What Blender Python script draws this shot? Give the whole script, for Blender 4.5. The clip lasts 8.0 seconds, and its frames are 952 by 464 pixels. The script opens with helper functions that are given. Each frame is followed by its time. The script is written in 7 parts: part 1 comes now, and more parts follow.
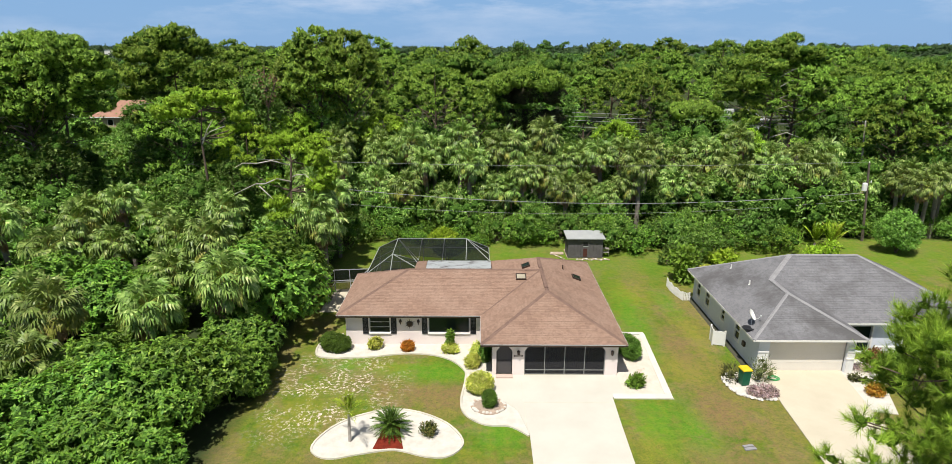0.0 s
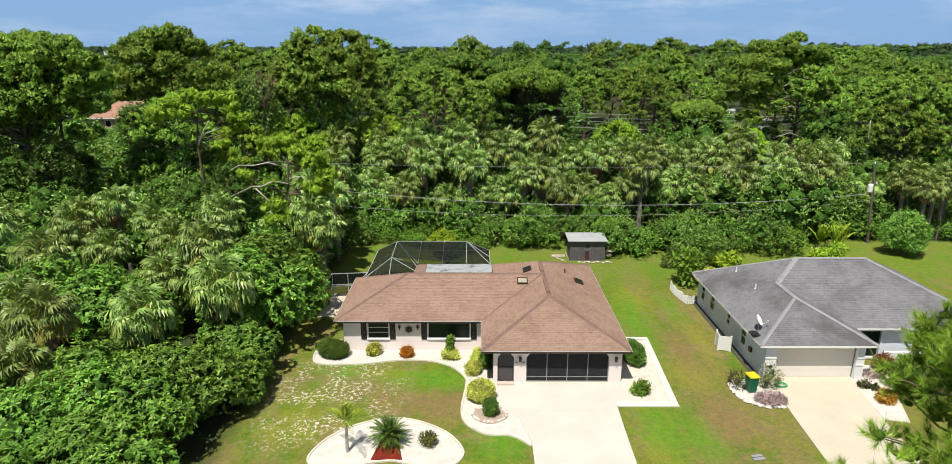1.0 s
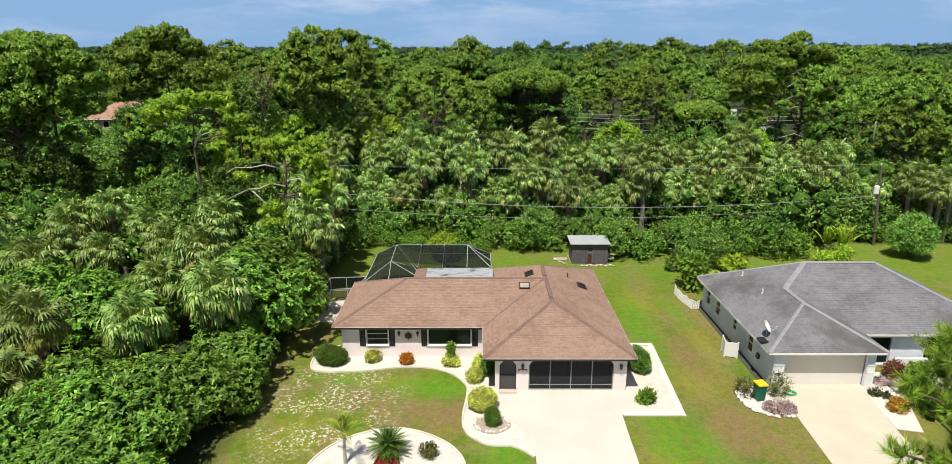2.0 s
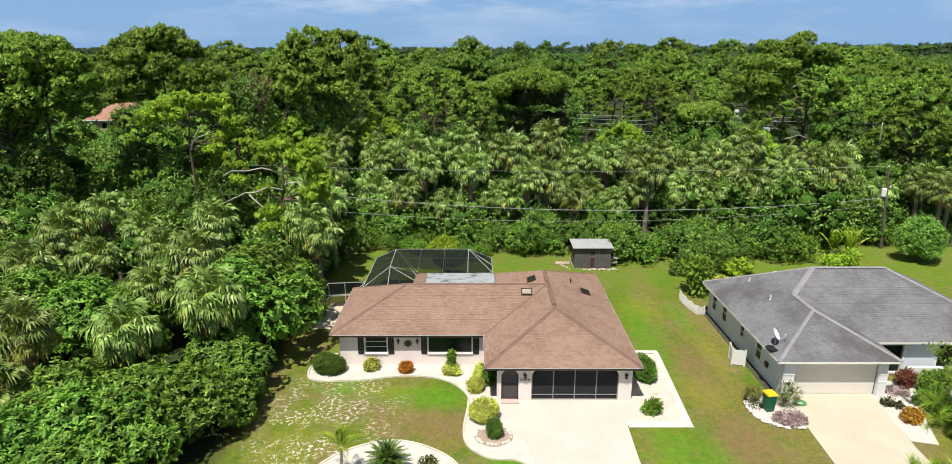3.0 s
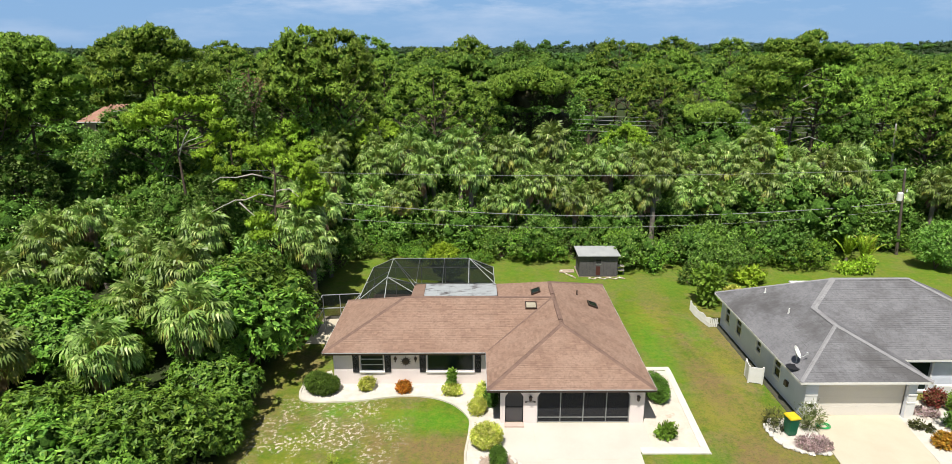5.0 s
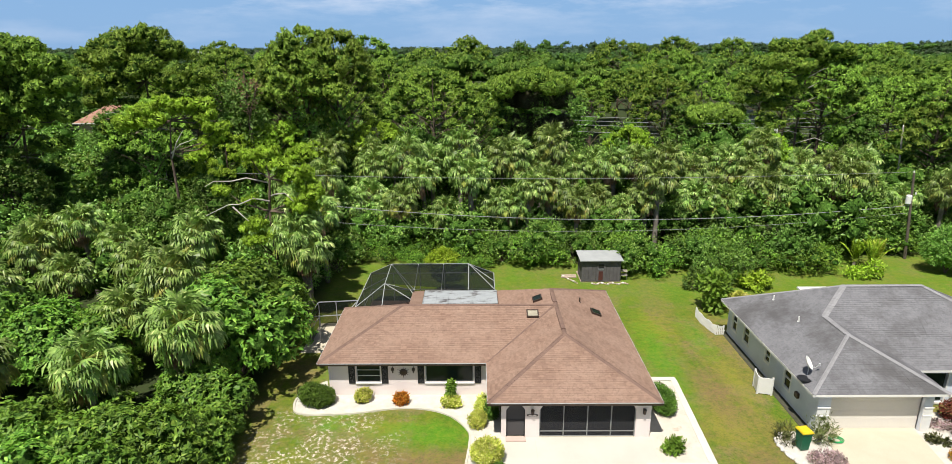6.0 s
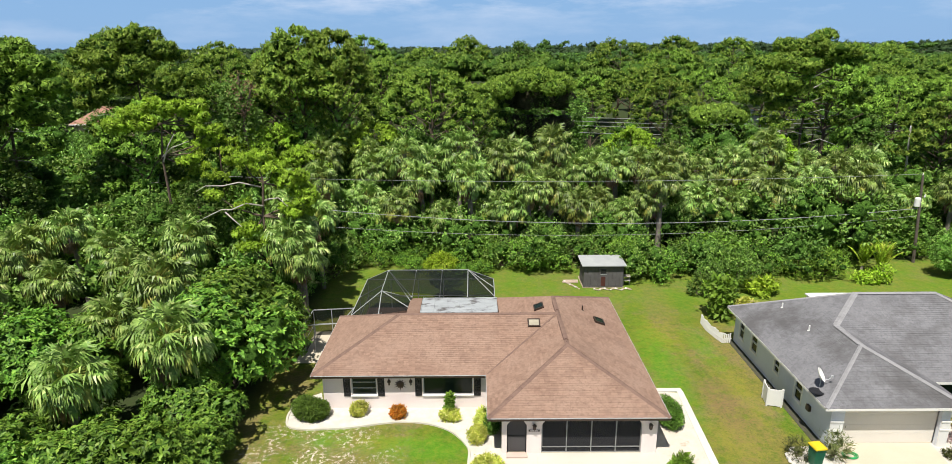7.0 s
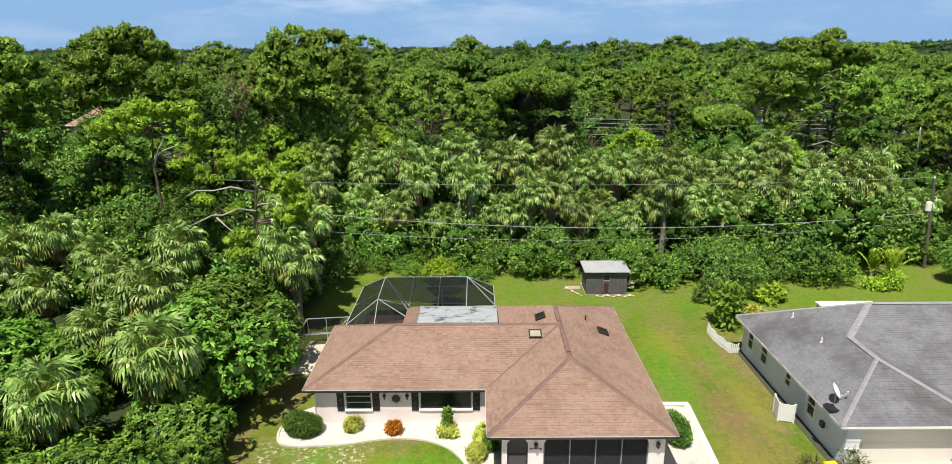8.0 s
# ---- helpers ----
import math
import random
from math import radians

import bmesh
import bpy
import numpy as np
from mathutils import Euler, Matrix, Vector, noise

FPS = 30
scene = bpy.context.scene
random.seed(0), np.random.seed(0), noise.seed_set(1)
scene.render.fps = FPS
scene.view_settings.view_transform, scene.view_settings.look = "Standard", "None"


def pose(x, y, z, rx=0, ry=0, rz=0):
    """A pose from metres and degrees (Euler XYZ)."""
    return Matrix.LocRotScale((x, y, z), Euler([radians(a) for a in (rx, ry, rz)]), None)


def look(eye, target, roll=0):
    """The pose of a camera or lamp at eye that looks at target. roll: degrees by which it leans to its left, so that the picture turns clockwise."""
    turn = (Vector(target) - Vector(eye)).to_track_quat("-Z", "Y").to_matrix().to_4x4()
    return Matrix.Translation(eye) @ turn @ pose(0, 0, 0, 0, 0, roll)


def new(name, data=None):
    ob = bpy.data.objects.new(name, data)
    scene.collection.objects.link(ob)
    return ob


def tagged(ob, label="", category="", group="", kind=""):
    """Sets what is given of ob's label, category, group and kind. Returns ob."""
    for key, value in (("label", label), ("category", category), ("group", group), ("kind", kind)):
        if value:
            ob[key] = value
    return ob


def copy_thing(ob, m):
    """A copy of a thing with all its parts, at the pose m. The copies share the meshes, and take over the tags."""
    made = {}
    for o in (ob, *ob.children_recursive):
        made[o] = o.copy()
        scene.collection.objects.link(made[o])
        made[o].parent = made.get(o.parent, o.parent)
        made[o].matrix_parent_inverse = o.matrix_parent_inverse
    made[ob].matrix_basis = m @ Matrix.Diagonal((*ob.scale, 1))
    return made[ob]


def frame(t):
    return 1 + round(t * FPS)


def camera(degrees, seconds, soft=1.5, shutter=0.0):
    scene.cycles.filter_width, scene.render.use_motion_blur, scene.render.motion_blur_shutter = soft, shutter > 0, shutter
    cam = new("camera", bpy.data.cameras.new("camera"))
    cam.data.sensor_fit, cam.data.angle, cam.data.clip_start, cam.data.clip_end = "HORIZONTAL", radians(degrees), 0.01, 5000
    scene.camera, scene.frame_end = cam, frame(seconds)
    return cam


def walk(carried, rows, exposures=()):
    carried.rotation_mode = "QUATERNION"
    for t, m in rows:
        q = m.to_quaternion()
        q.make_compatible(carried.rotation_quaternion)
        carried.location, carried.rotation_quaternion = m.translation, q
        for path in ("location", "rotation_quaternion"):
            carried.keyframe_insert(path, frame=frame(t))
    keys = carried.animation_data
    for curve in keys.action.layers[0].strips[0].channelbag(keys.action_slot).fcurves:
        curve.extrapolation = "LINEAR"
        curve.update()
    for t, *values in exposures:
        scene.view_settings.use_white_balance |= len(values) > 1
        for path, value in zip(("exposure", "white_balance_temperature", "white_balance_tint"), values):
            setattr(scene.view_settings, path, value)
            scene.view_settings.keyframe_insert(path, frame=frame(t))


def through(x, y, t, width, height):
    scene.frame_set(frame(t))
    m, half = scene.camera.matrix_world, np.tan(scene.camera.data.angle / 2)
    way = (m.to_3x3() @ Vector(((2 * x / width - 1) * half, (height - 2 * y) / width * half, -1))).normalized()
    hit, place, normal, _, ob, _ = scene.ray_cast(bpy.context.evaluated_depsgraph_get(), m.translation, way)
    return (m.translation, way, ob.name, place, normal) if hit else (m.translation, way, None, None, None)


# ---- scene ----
cam = camera(75.8, 8.0, soft=0.75)
PATH = [
    (0, (-0.006, -0.063, 19.193), (-0.012, 1.85, 18.608), 0.1),
    (0.5, (0.004, 0.361, 19.161), (-0.002, 2.274, 18.577), 0.0),
    (1, (-0.036, 0.797, 19.145), (-0.042, 2.71, 18.561), -0.0),
    (1.5, (-0.1, 1.229, 19.134), (-0.105, 3.142, 18.55), 0.0),
    (3, (-0.16, 2.672, 19.162), (-0.167, 4.585, 18.579), -0.1),
    (3.5, (-0.23, 3.179, 19.197), (-0.235, 5.092, 18.613), -0.1),
    (4, (-0.271, 3.725, 19.179), (-0.276, 5.638, 18.595), -0.2),
    (4.5, (-0.268, 4.303, 19.195), (-0.274, 6.216, 18.61), -0.2),
    (6, (-0.26, 6.106, 19.188), (-0.266, 8.019, 18.604), -0.3),
    (6.5, (-0.237, 6.699, 19.179), (-0.243, 8.612, 18.596), -0.3),
    (7, (-0.234, 7.367, 19.223), (-0.239, 9.28, 18.638), -0.4),
    (7.5, (-0.177, 8.062, 19.212), (-0.184, 9.974, 18.627), -0.4),
    (8, (-0.152, 8.775, 19.229), (-0.159, 10.688, 18.644), -0.4),
]
walk(cam, [(t, look(eye, target, roll)) for t, eye, target, roll in PATH], exposures=[(0.0, 0.40), (4.0, 0.41), (8.0, 0.50)])


# ---- world, sun ----
SUN_WAY = Vector((-0.16, -0.38, 0.911)).normalized()
world = bpy.data.worlds.new("sky")
scene.world = world
world.use_nodes = True
wn, wl = world.node_tree.nodes, world.node_tree.links
wn.clear()
w_out = wn.new("ShaderNodeOutputWorld")
w_bg = wn.new("ShaderNodeBackground")
w_sky = wn.new("ShaderNodeTexSky")
w_sky.sky_type = "NISHITA"
w_sky.sun_disc = False
w_sky.sun_elevation = math.asin(SUN_WAY.z)
w_sky.sun_rotation = math.atan2(SUN_WAY.x, SUN_WAY.y)
w_sky.air_density, w_sky.dust_density, w_sky.ozone_density = 1.0, 0.4, 3.0
w_bg.inputs["Strength"].default_value = 0.035
# thin clouds, mixed into the sky by direction
w_geo = wn.new("ShaderNodeTexCoord")
w_map = wn.new("ShaderNodeMapping")
w_map.inputs["Scale"].default_value = (3.0, 3.0, 13.0)
w_noise = wn.new("ShaderNodeTexNoise")
w_noise.inputs["Scale"].default_value = 1.6
w_noise.inputs["Detail"].default_value = 7.0
w_noise.inputs["Roughness"].default_value = 0.6
w_ramp = wn.new("ShaderNodeMapRange")
w_ramp.inputs["From Min"].default_value, w_ramp.inputs["From Max"].default_value = 0.46, 0.66
w_ramp.inputs["To Max"].default_value = 0.85
w_mix = wn.new("ShaderNodeMix")
w_mix.data_type = "RGBA"
w_mix.inputs["B"].default_value = (15.6, 17.2, 20.2, 1)
wl.new(w_geo.outputs["Generated"], w_map.inputs["Vector"])
wl.new(w_map.outputs["Vector"], w_noise.inputs["Vector"])
wl.new(w_noise.outputs["Fac"], w_ramp.inputs["Value"])
w_sep = wn.new("ShaderNodeSeparateXYZ")
w_high = wn.new("ShaderNodeMapRange")
w_high.inputs["From Min"].default_value, w_high.inputs["From Max"].default_value = 0.036, 0.075
w_high.inputs["To Min"].default_value = 0.25
w_cloud = wn.new("ShaderNodeMath")
w_cloud.operation = "MULTIPLY"
wl.new(w_geo.outputs["Generated"], w_sep.inputs[0])
wl.new(w_sep.outputs["Z"], w_high.inputs["Value"])
wl.new(w_ramp.outputs["Result"], w_cloud.inputs[0])
wl.new(w_high.outputs["Result"], w_cloud.inputs[1])
wl.new(w_cloud.outputs[0], w_mix.inputs["Factor"])
w_tint = wn.new("ShaderNodeMix")
w_tint.data_type = "RGBA"
w_tint.inputs["B"].default_value = (5.9, 10.8, 18.3, 1)
w_low = wn.new("ShaderNodeMapRange")
w_low.inputs["From Min"].default_value, w_low.inputs["From Max"].default_value = 0.09, 0.35
w_low.inputs["To Min"].default_value, w_low.inputs["To Max"].default_value = 0.80, 0.0
wl.new(w_sep.outputs["Z"], w_low.inputs["Value"])
wl.new(w_low.outputs["Result"], w_tint.inputs["Factor"])
wl.new(w_sky.outputs["Color"], w_tint.inputs["A"])
wl.new(w_tint.outputs["Result"], w_mix.inputs["A"])
wl.new(w_mix.outputs["Result"], w_bg.inputs["Color"])
wl.new(w_bg.outputs["Background"], w_out.inputs["Surface"])

sun_data = bpy.data.lights.new("sun", "SUN")
sun_data.energy, sun_data.angle, sun_data.color = 5.0, radians(0.55), (1.0, 0.955, 0.88)
sun = new("sun", sun_data)
sun.matrix_basis = look(SUN_WAY * 100, (0, 0, 0))


# ---- materials ----
def material(name, rough=0.7, spec=0.3, metal=0.0):
    m = bpy.data.materials.new(name)
    m.use_nodes = True
    b = m.node_tree.nodes["Principled BSDF"]
    b.inputs["Roughness"].default_value = rough
    b.inputs["Specular IOR Level"].default_value = spec
    b.inputs["Metallic"].default_value = metal
    return m, m.node_tree.nodes, m.node_tree.links, b


def node_noise(n, l, scale, detail=4.0, rough=0.55, vec=None):
    t = n.new("ShaderNodeTexNoise")
    t.inputs["Scale"].default_value = scale
    t.inputs["Detail"].default_value = detail
    t.inputs["Roughness"].default_value = rough
    if vec is not None:
        l.new(vec, t.inputs["Vector"])
    return t.outputs["Fac"]


def node_range(n, l, value, a, b, c=0.0, d=1.0):
    r = n.new("ShaderNodeMapRange")
    for key, v in (("From Min", a), ("From Max", b), ("To Min", c), ("To Max", d)):
        r.inputs[key].default_value = v
    l.new(value, r.inputs["Value"])
    return r.outputs["Result"]


def node_mix(n, l, fac, a, b, mode="MIX"):
    x = n.new("ShaderNodeMix")
    x.data_type, x.blend_type = "RGBA", mode
    for key, v in (("Factor", fac), ("A", a), ("B", b)):
        if isinstance(v, (int, float)):
            x.inputs[key].default_value = v
        elif isinstance(v, tuple):
            x.inputs[key].default_value = (*v, 1) if len(v) == 3 else v
        else:
            l.new(v, x.inputs[key])
    return x.outputs["Result"]


def node_bump(n, l, b, height, strength=0.4, distance=0.02):
    p = n.new("ShaderNodeBump")
    p.inputs["Strength"].default_value, p.inputs["Distance"].default_value = strength, distance
    l.new(height, p.inputs["Height"])
    l.new(p.outputs["Normal"], b.inputs["Normal"])


def node_place(n):
    return n.new("ShaderNodeNewGeometry").outputs["Position"]


def worn(name, c1, c2, scale=1.2, fine=30.0, rough=0.75, spec=0.25, bump=0.25, stain=None, stain_at=(0.6, 0.75), metal=0.0):
    """A surface of two tones, with fine grain, a stain and a little relief."""
    m, n, l, b = material(name, rough, spec, metal)
    p = node_place(n)
    big = node_noise(n, l, scale, 5, 0.6, p)
    small = node_noise(n, l, fine, 3, 0.6, p)
    col = node_mix(n, l, node_range(n, l, big, 0.35, 0.65), c1, c2)
    col = node_mix(n, l, node_range(n, l, small, 0.3, 0.7, 0.0, 0.35), col, tuple(0.7 * v for v in c1))
    if stain:
        col = node_mix(n, l, node_range(n, l, node_noise(n, l, scale * 0.7, 7, 0.7, p), *stain_at), col, stain)
    l.new(col, b.inputs["Base Color"])
    if bump:
        node_bump(n, l, b, small, bump)
    return m


def leaf(name, c1, c2, c3=None, rough=0.55, through=0.22, spec=0.15, tone=0.5):
    """Leaves: a tone for each leaf, a tone for each plant, and some light passing through."""
    m, n, l, b = material(name, rough, spec)
    isl = n.new("ShaderNodeNewGeometry").outputs["Random Per Island"]
    obj = n.new("ShaderNodeObjectInfo").outputs["Random"]
    col = node_mix(n, l, isl, c1, c2)
    if c3:
        col = node_mix(n, l, node_range(n, l, isl, 0.80, 1.0, 0.0, 0.8), col, c3)
    patch = node_noise(n, l, tone, 3, 0.6, node_place(n))
    col = node_mix(n, l, node_range(n, l, patch, 0.35, 0.68, 0.0, 0.45), col, tuple(0.55 * v for v in c1))
    h = n.new("ShaderNodeHueSaturation")
    l.new(col, h.inputs["Color"])
    l.new(node_range(n, l, obj, 0, 1, 0.480, 0.506), h.inputs["Hue"])
    sprig = n.new("ShaderNodeMath")
    sprig.operation = "MULTIPLY"
    l.new(node_range(n, l, obj, 0, 1, 0.78, 1.34), sprig.inputs[0])
    l.new(node_range(n, l, node_noise(n, l, 2.2, 3, 0.6, node_place(n)), 0.36, 0.64, 0.62, 1.32), sprig.inputs[1])
    l.new(sprig.outputs[0], h.inputs["Value"])
    l.new(h.outputs["Color"], b.inputs["Base Color"])
    t = n.new("ShaderNodeBsdfTranslucent")
    l.new(node_mix(n, l, 1.0, h.outputs["Color"], (1.0, 1.0, 0.45), "MULTIPLY"), t.inputs["Color"])
    x = n.new("ShaderNodeMixShader")
    x.inputs["Fac"].default_value = through
    l.new(b.outputs["BSDF"], x.inputs[1])
    l.new(t.outputs["BSDF"], x.inputs[2])
    l.new(x.outputs["Shader"], n["Material Output"].inputs["Surface"])
    return m


def shingle_material(name, c1, c2, c3, streak, most=0.55, start=0.56):
    m, n, l, b = material(name, 0.9, 0.15)
    p = node_place(n)
    isl = n.new("ShaderNodeNewGeometry").outputs["Random Per Island"]
    obj = n.new("ShaderNodeObjectInfo").outputs["Random"]
    both = n.new("ShaderNodeMath")
    both.operation = "ADD"
    l.new(isl, both.inputs[0])
    l.new(obj, both.inputs[1])
    fr = n.new("ShaderNodeMath")
    fr.operation = "FRACT"
    l.new(both.outputs[0], fr.inputs[0])
    col = node_mix(n, l, fr.outputs[0], c1, c2)
    col = node_mix(n, l, node_range(n, l, node_noise(n, l, 0.55, 6, 0.65, p), 0.42, 0.68, 0.0, 0.7), col, c3)
    col = node_mix(n, l, node_range(n, l, node_noise(n, l, 0.23, 5, 0.7, p), start, start + 0.16, 0.0, most), col, streak)
    grain = node_noise(n, l, 60, 2, 0.5, p)
    col = node_mix(n, l, node_range(n, l, grain, 0.35, 0.7, 0, 0.3), col, tuple(0.55 * v for v in c1))
    col = node_mix(n, l, node_range(n, l, node_noise(n, l, 7.0, 4, 0.7, p), 0.48, 0.68, 0, 0.5), col, tuple(0.6 * v for v in c2))
    l.new(col, b.inputs["Base Color"])
    node_bump(n, l, b, grain, 0.3)
    return m


def ground_material():
    m, n, l, b = material("lawn_and_soil", 0.95, 0.1)
    p = node_place(n)
    big = node_noise(n, l, 0.16, 5, 0.6, p)
    mid = node_noise(n, l, 0.62, 6, 0.65, p)
    fine = node_noise(n, l, 5.0, 7, 0.75, p)
    lanes = n.new("ShaderNodeMapping")
    lanes.inputs["Scale"].default_value = (0.55, 0.13, 1.0)
    l.new(p, lanes.inputs["Vector"])
    lane = node_noise(n, l, 1.0, 6, 0.62, lanes.outputs["Vector"])
    grain = node_noise(n, l, 38.0, 3, 0.6, p)
    green = node_mix(n, l, node_range(n, l, mid, 0.38, 0.62), (0.090, 0.185, 0.010), (0.190, 0.225, 0.020))
    col = node_mix(n, l, node_range(n, l, big, 0.45, 0.56, 0.0, 0.85), green, (0.235, 0.198, 0.048))
    col = node_mix(n, l, node_range(n, l, lane, 0.46, 0.36, 0.0, 0.75), col, (0.085, 0.190, 0.011))
    col = node_mix(n, l, node_range(n, l, lane, 0.53, 0.62, 0.0, 0.8), col, (0.245, 0.185, 0.066))
    dry = node_noise(n, l, 0.34, 7, 0.7, p)
    col = node_mix(n, l, node_range(n, l, dry, 0.50, 0.60, 0.0, 0.85), col, (0.255, 0.195, 0.078))
    col = node_mix(n, l, node_range(n, l, fine, 0.47, 0.66, 0.0, 0.6), col, (0.075, 0.105, 0.014))
    sep = n.new("ShaderNodeSeparateXYZ")
    l.new(p, sep.inputs[0])

    def band(value, a, b_, c, d):
        up = node_range(n, l, value, a, b_)
        down = node_range(n, l, value, c, d, 1.0, 0.0)
        k = n.new("ShaderNodeMath")
        k.operation = "MULTIPLY"
        l.new(up, k.inputs[0])
        l.new(down, k.inputs[1])
        return k.outputs[0]

    def times(a, b_):
        k = n.new("ShaderNodeMath")
        k.operation = "MULTIPLY"
        l.new(a, k.inputs[0])
        l.new(b_, k.inputs[1])
        return k.outputs[0]

    # a bare, shell-strewn stretch of the front lawn beside the hedge
    shell = times(band(sep.outputs[0], -12.5, -10.4, -7.0, -3.5), band(sep.outputs[1], 25.5, 28.5, 34.0, 36.0))
    spots = node_range(n, l, node_noise(n, l, 4.5, 8, 0.8, p), 0.535, 0.565)
    heaps = node_range(n, l, node_noise(n, l, 0.55, 3, 0.5, p), 0.39, 0.54)
    shells = times(shell, times(spots, heaps))
    col = node_mix(n, l, node_range(n, l, grain, 0.3, 0.75, 0.0, 0.45), col, (0.05, 0.06, 0.012))
    # worn brown stretches and lush green ones
    drift = node_noise(n, l, 1.4, 8, 0.75, p)

    def patch(cx, cy, rx, ry, tone, most):
        shift = n.new("ShaderNodeMapping")
        shift.inputs["Location"].default_value = (-cx / rx, -cy / ry, 0)
        shift.inputs["Scale"].default_value = (1 / rx, 1 / ry, 0)
        l.new(p, shift.inputs["Vector"])
        reach = n.new("ShaderNodeVectorMath")
        reach.operation = "LENGTH"
        l.new(shift.outputs["Vector"], reach.inputs[0])
        blur = n.new("ShaderNodeMath")
        blur.operation = "MULTIPLY_ADD"
        l.new(drift, blur.inputs[0])
        blur.inputs[1].default_value = 4.0
        l.new(reach.outputs["Value"], blur.inputs[2])
        return node_mix(n, l, node_range(n, l, blur.outputs[0], 2.25, 3.35, most * 0.95, 0.0), col, tone)

    BROWN, LUSH, YELLOW = (0.215, 0.140, 0.062), (0.092, 0.240, 0.012), (0.235, 0.240, 0.026)
    for spot in ((12.9, 34.0, 1.3, 2.2, YELLOW, 0.6), (12.2, 45.5, 1.6, 2.6, YELLOW, 0.7), (9.0, 26.5, 1.2, 2.0, YELLOW, 0.7), (-5.2, 33.8, 2.0, 0.8, YELLOW, 0.7), (-9.5, 29.0, 1.6, 2.2, YELLOW, 0.6), (14.9, 38.5, 0.7, 3.0, YELLOW, 0.5), (11.6, 27.0, 0.9, 3.5, LUSH, 0.9), (-2.6, 33.2, 3.2, 1.3, LUSH, 0.9), (1.2, 27.2, 1.5, 1.7, LUSH, 0.9), (-8.0, 37.5, 1.5, 5.0, LUSH, 0.9), (9.6, 28.2, 1.4, 2.6, LUSH, 0.8), (11.3, 41.0, 1.4, 5.5, LUSH, 0.8), (14.6, 44.0, 0.8, 3.0, LUSH, 0.6),
                 (-1.6, 30.7, 3.6, 1.3, BROWN, 0.9), (0.9, 28.9, 1.2, 0.7, BROWN, 0.9), (13.4, 29.3, 1.7, 2.4, BROWN, 0.9), (13.4, 37.0, 1.2, 3.4, BROWN, 0.8), (12.6, 24.5, 2.2, 2.0, BROWN, 0.8), (-6.5, 32.0, 2.0, 1.2, BROWN, 0.5)):
        col = patch(*spot)
    # fresher grass behind the houses
    rear = times(node_range(n, l, sep.outputs[1], 47.0, 52.0), node_range(n, l, mid, 0.30, 0.55, 1.0, 0.45))
    col = node_mix(n, l, rear, col, (0.112, 0.215, 0.016))
    # clumps of yellowed and of dark grass
    clump = node_noise(n, l, 2.4, 8, 0.8, p)
    col = node_mix(n, l, node_range(n, l, clump, 0.50, 0.62, 0.0, 0.45), col, (0.235, 0.250, 0.024))
    col = node_mix(n, l, node_range(n, l, clump, 0.48, 0.38, 0.0, 0.45), col, (0.060, 0.155, 0.008))
    tuft = node_noise(n, l, 9.0, 6, 0.8, p)
    col = node_mix(n, l, node_range(n, l, tuft, 0.53, 0.64, 0.0, 0.5), col, (0.045, 0.085, 0.010))
    col = node_mix(n, l, node_range(n, l, tuft, 0.46, 0.36, 0.0, 0.30), col, (0.250, 0.225, 0.060))
    col = node_mix(n, l, shells, col, (0.72, 0.63, 0.48))
    # leaf litter and soil under the woods
    edge = n.new("ShaderNodeMath")
    edge.operation = "MULTIPLY_ADD"
    l.new(node_noise(n, l, 0.5, 4, 0.6, p), edge.inputs[0])
    edge.inputs[1].default_value = 3.0
    l.new(sep.outputs[1], edge.inputs[2])
    woods = node_range(n, l, edge.outputs[0], 61.6, 62.8)
    west = node_range(n, l, sep.outputs[0], -13.6, -12.2, 1.0, 0.0)
    any_wood = n.new("ShaderNodeMath")
    any_wood.operation = "MAXIMUM"
    l.new(woods, any_wood.inputs[0])
    l.new(west, any_wood.inputs[1])
    soil = node_mix(n, l, node_range(n, l, fine, 0.35, 0.65), (0.040, 0.046, 0.018), (0.040, 0.068, 0.016))
    col = node_mix(n, l, any_wood.outputs[0], col, soil)
    col = node_mix(n, l, 1.0, col, (0.93, 0.90, 1.05), "MULTIPLY")
    l.new(col, b.inputs["Base Color"])
    node_bump(n, l, b, grain, 0.6, 0.04)
    return m


M_GROUND = ground_material()
M_CONCRETE = worn("cream_concrete", (0.53, 0.475, 0.365), (0.47, 0.42, 0.32), 0.5, 25, 0.85, 0.2, 0.15, (0.50, 0.45, 0.35), (0.62, 0.85))
M_CONCRETE_PALE = worn("pale_concrete", (0.54, 0.515, 0.45), (0.48, 0.455, 0.395), 0.4, 25, 0.85, 0.2, 0.15, (0.48, 0.44, 0.36), (0.60, 0.82))
M_KERB = worn("pale_kerb", (0.60, 0.56, 0.47), (0.45, 0.42, 0.34), 1.5, 20, 0.9, 0.1, 0.3)
M_GRAVEL_TAN = worn("tan_gravel", (0.60, 0.54, 0.46), (0.52, 0.46, 0.38), 1.6, 22, 0.9, 0.1, 0.7, (0.34, 0.26, 0.18), (0.58, 0.75))
M_SOIL = worn("dark_soil", (0.085, 0.078, 0.062), (0.055, 0.062, 0.034), 2.5, 20, 0.95, 0.05, 0.8)
M_GRAVEL = worn("white_gravel", (0.60, 0.565, 0.505), (0.49, 0.455, 0.395), 2.0, 22, 0.9, 0.1, 0.7, (0.50, 0.42, 0.30), (0.60, 0.8))
M_MULCH = worn("red_mulch", (0.20, 0.030, 0.016), (0.12, 0.020, 0.012), 5, 28, 0.95, 0.05, 0.9)
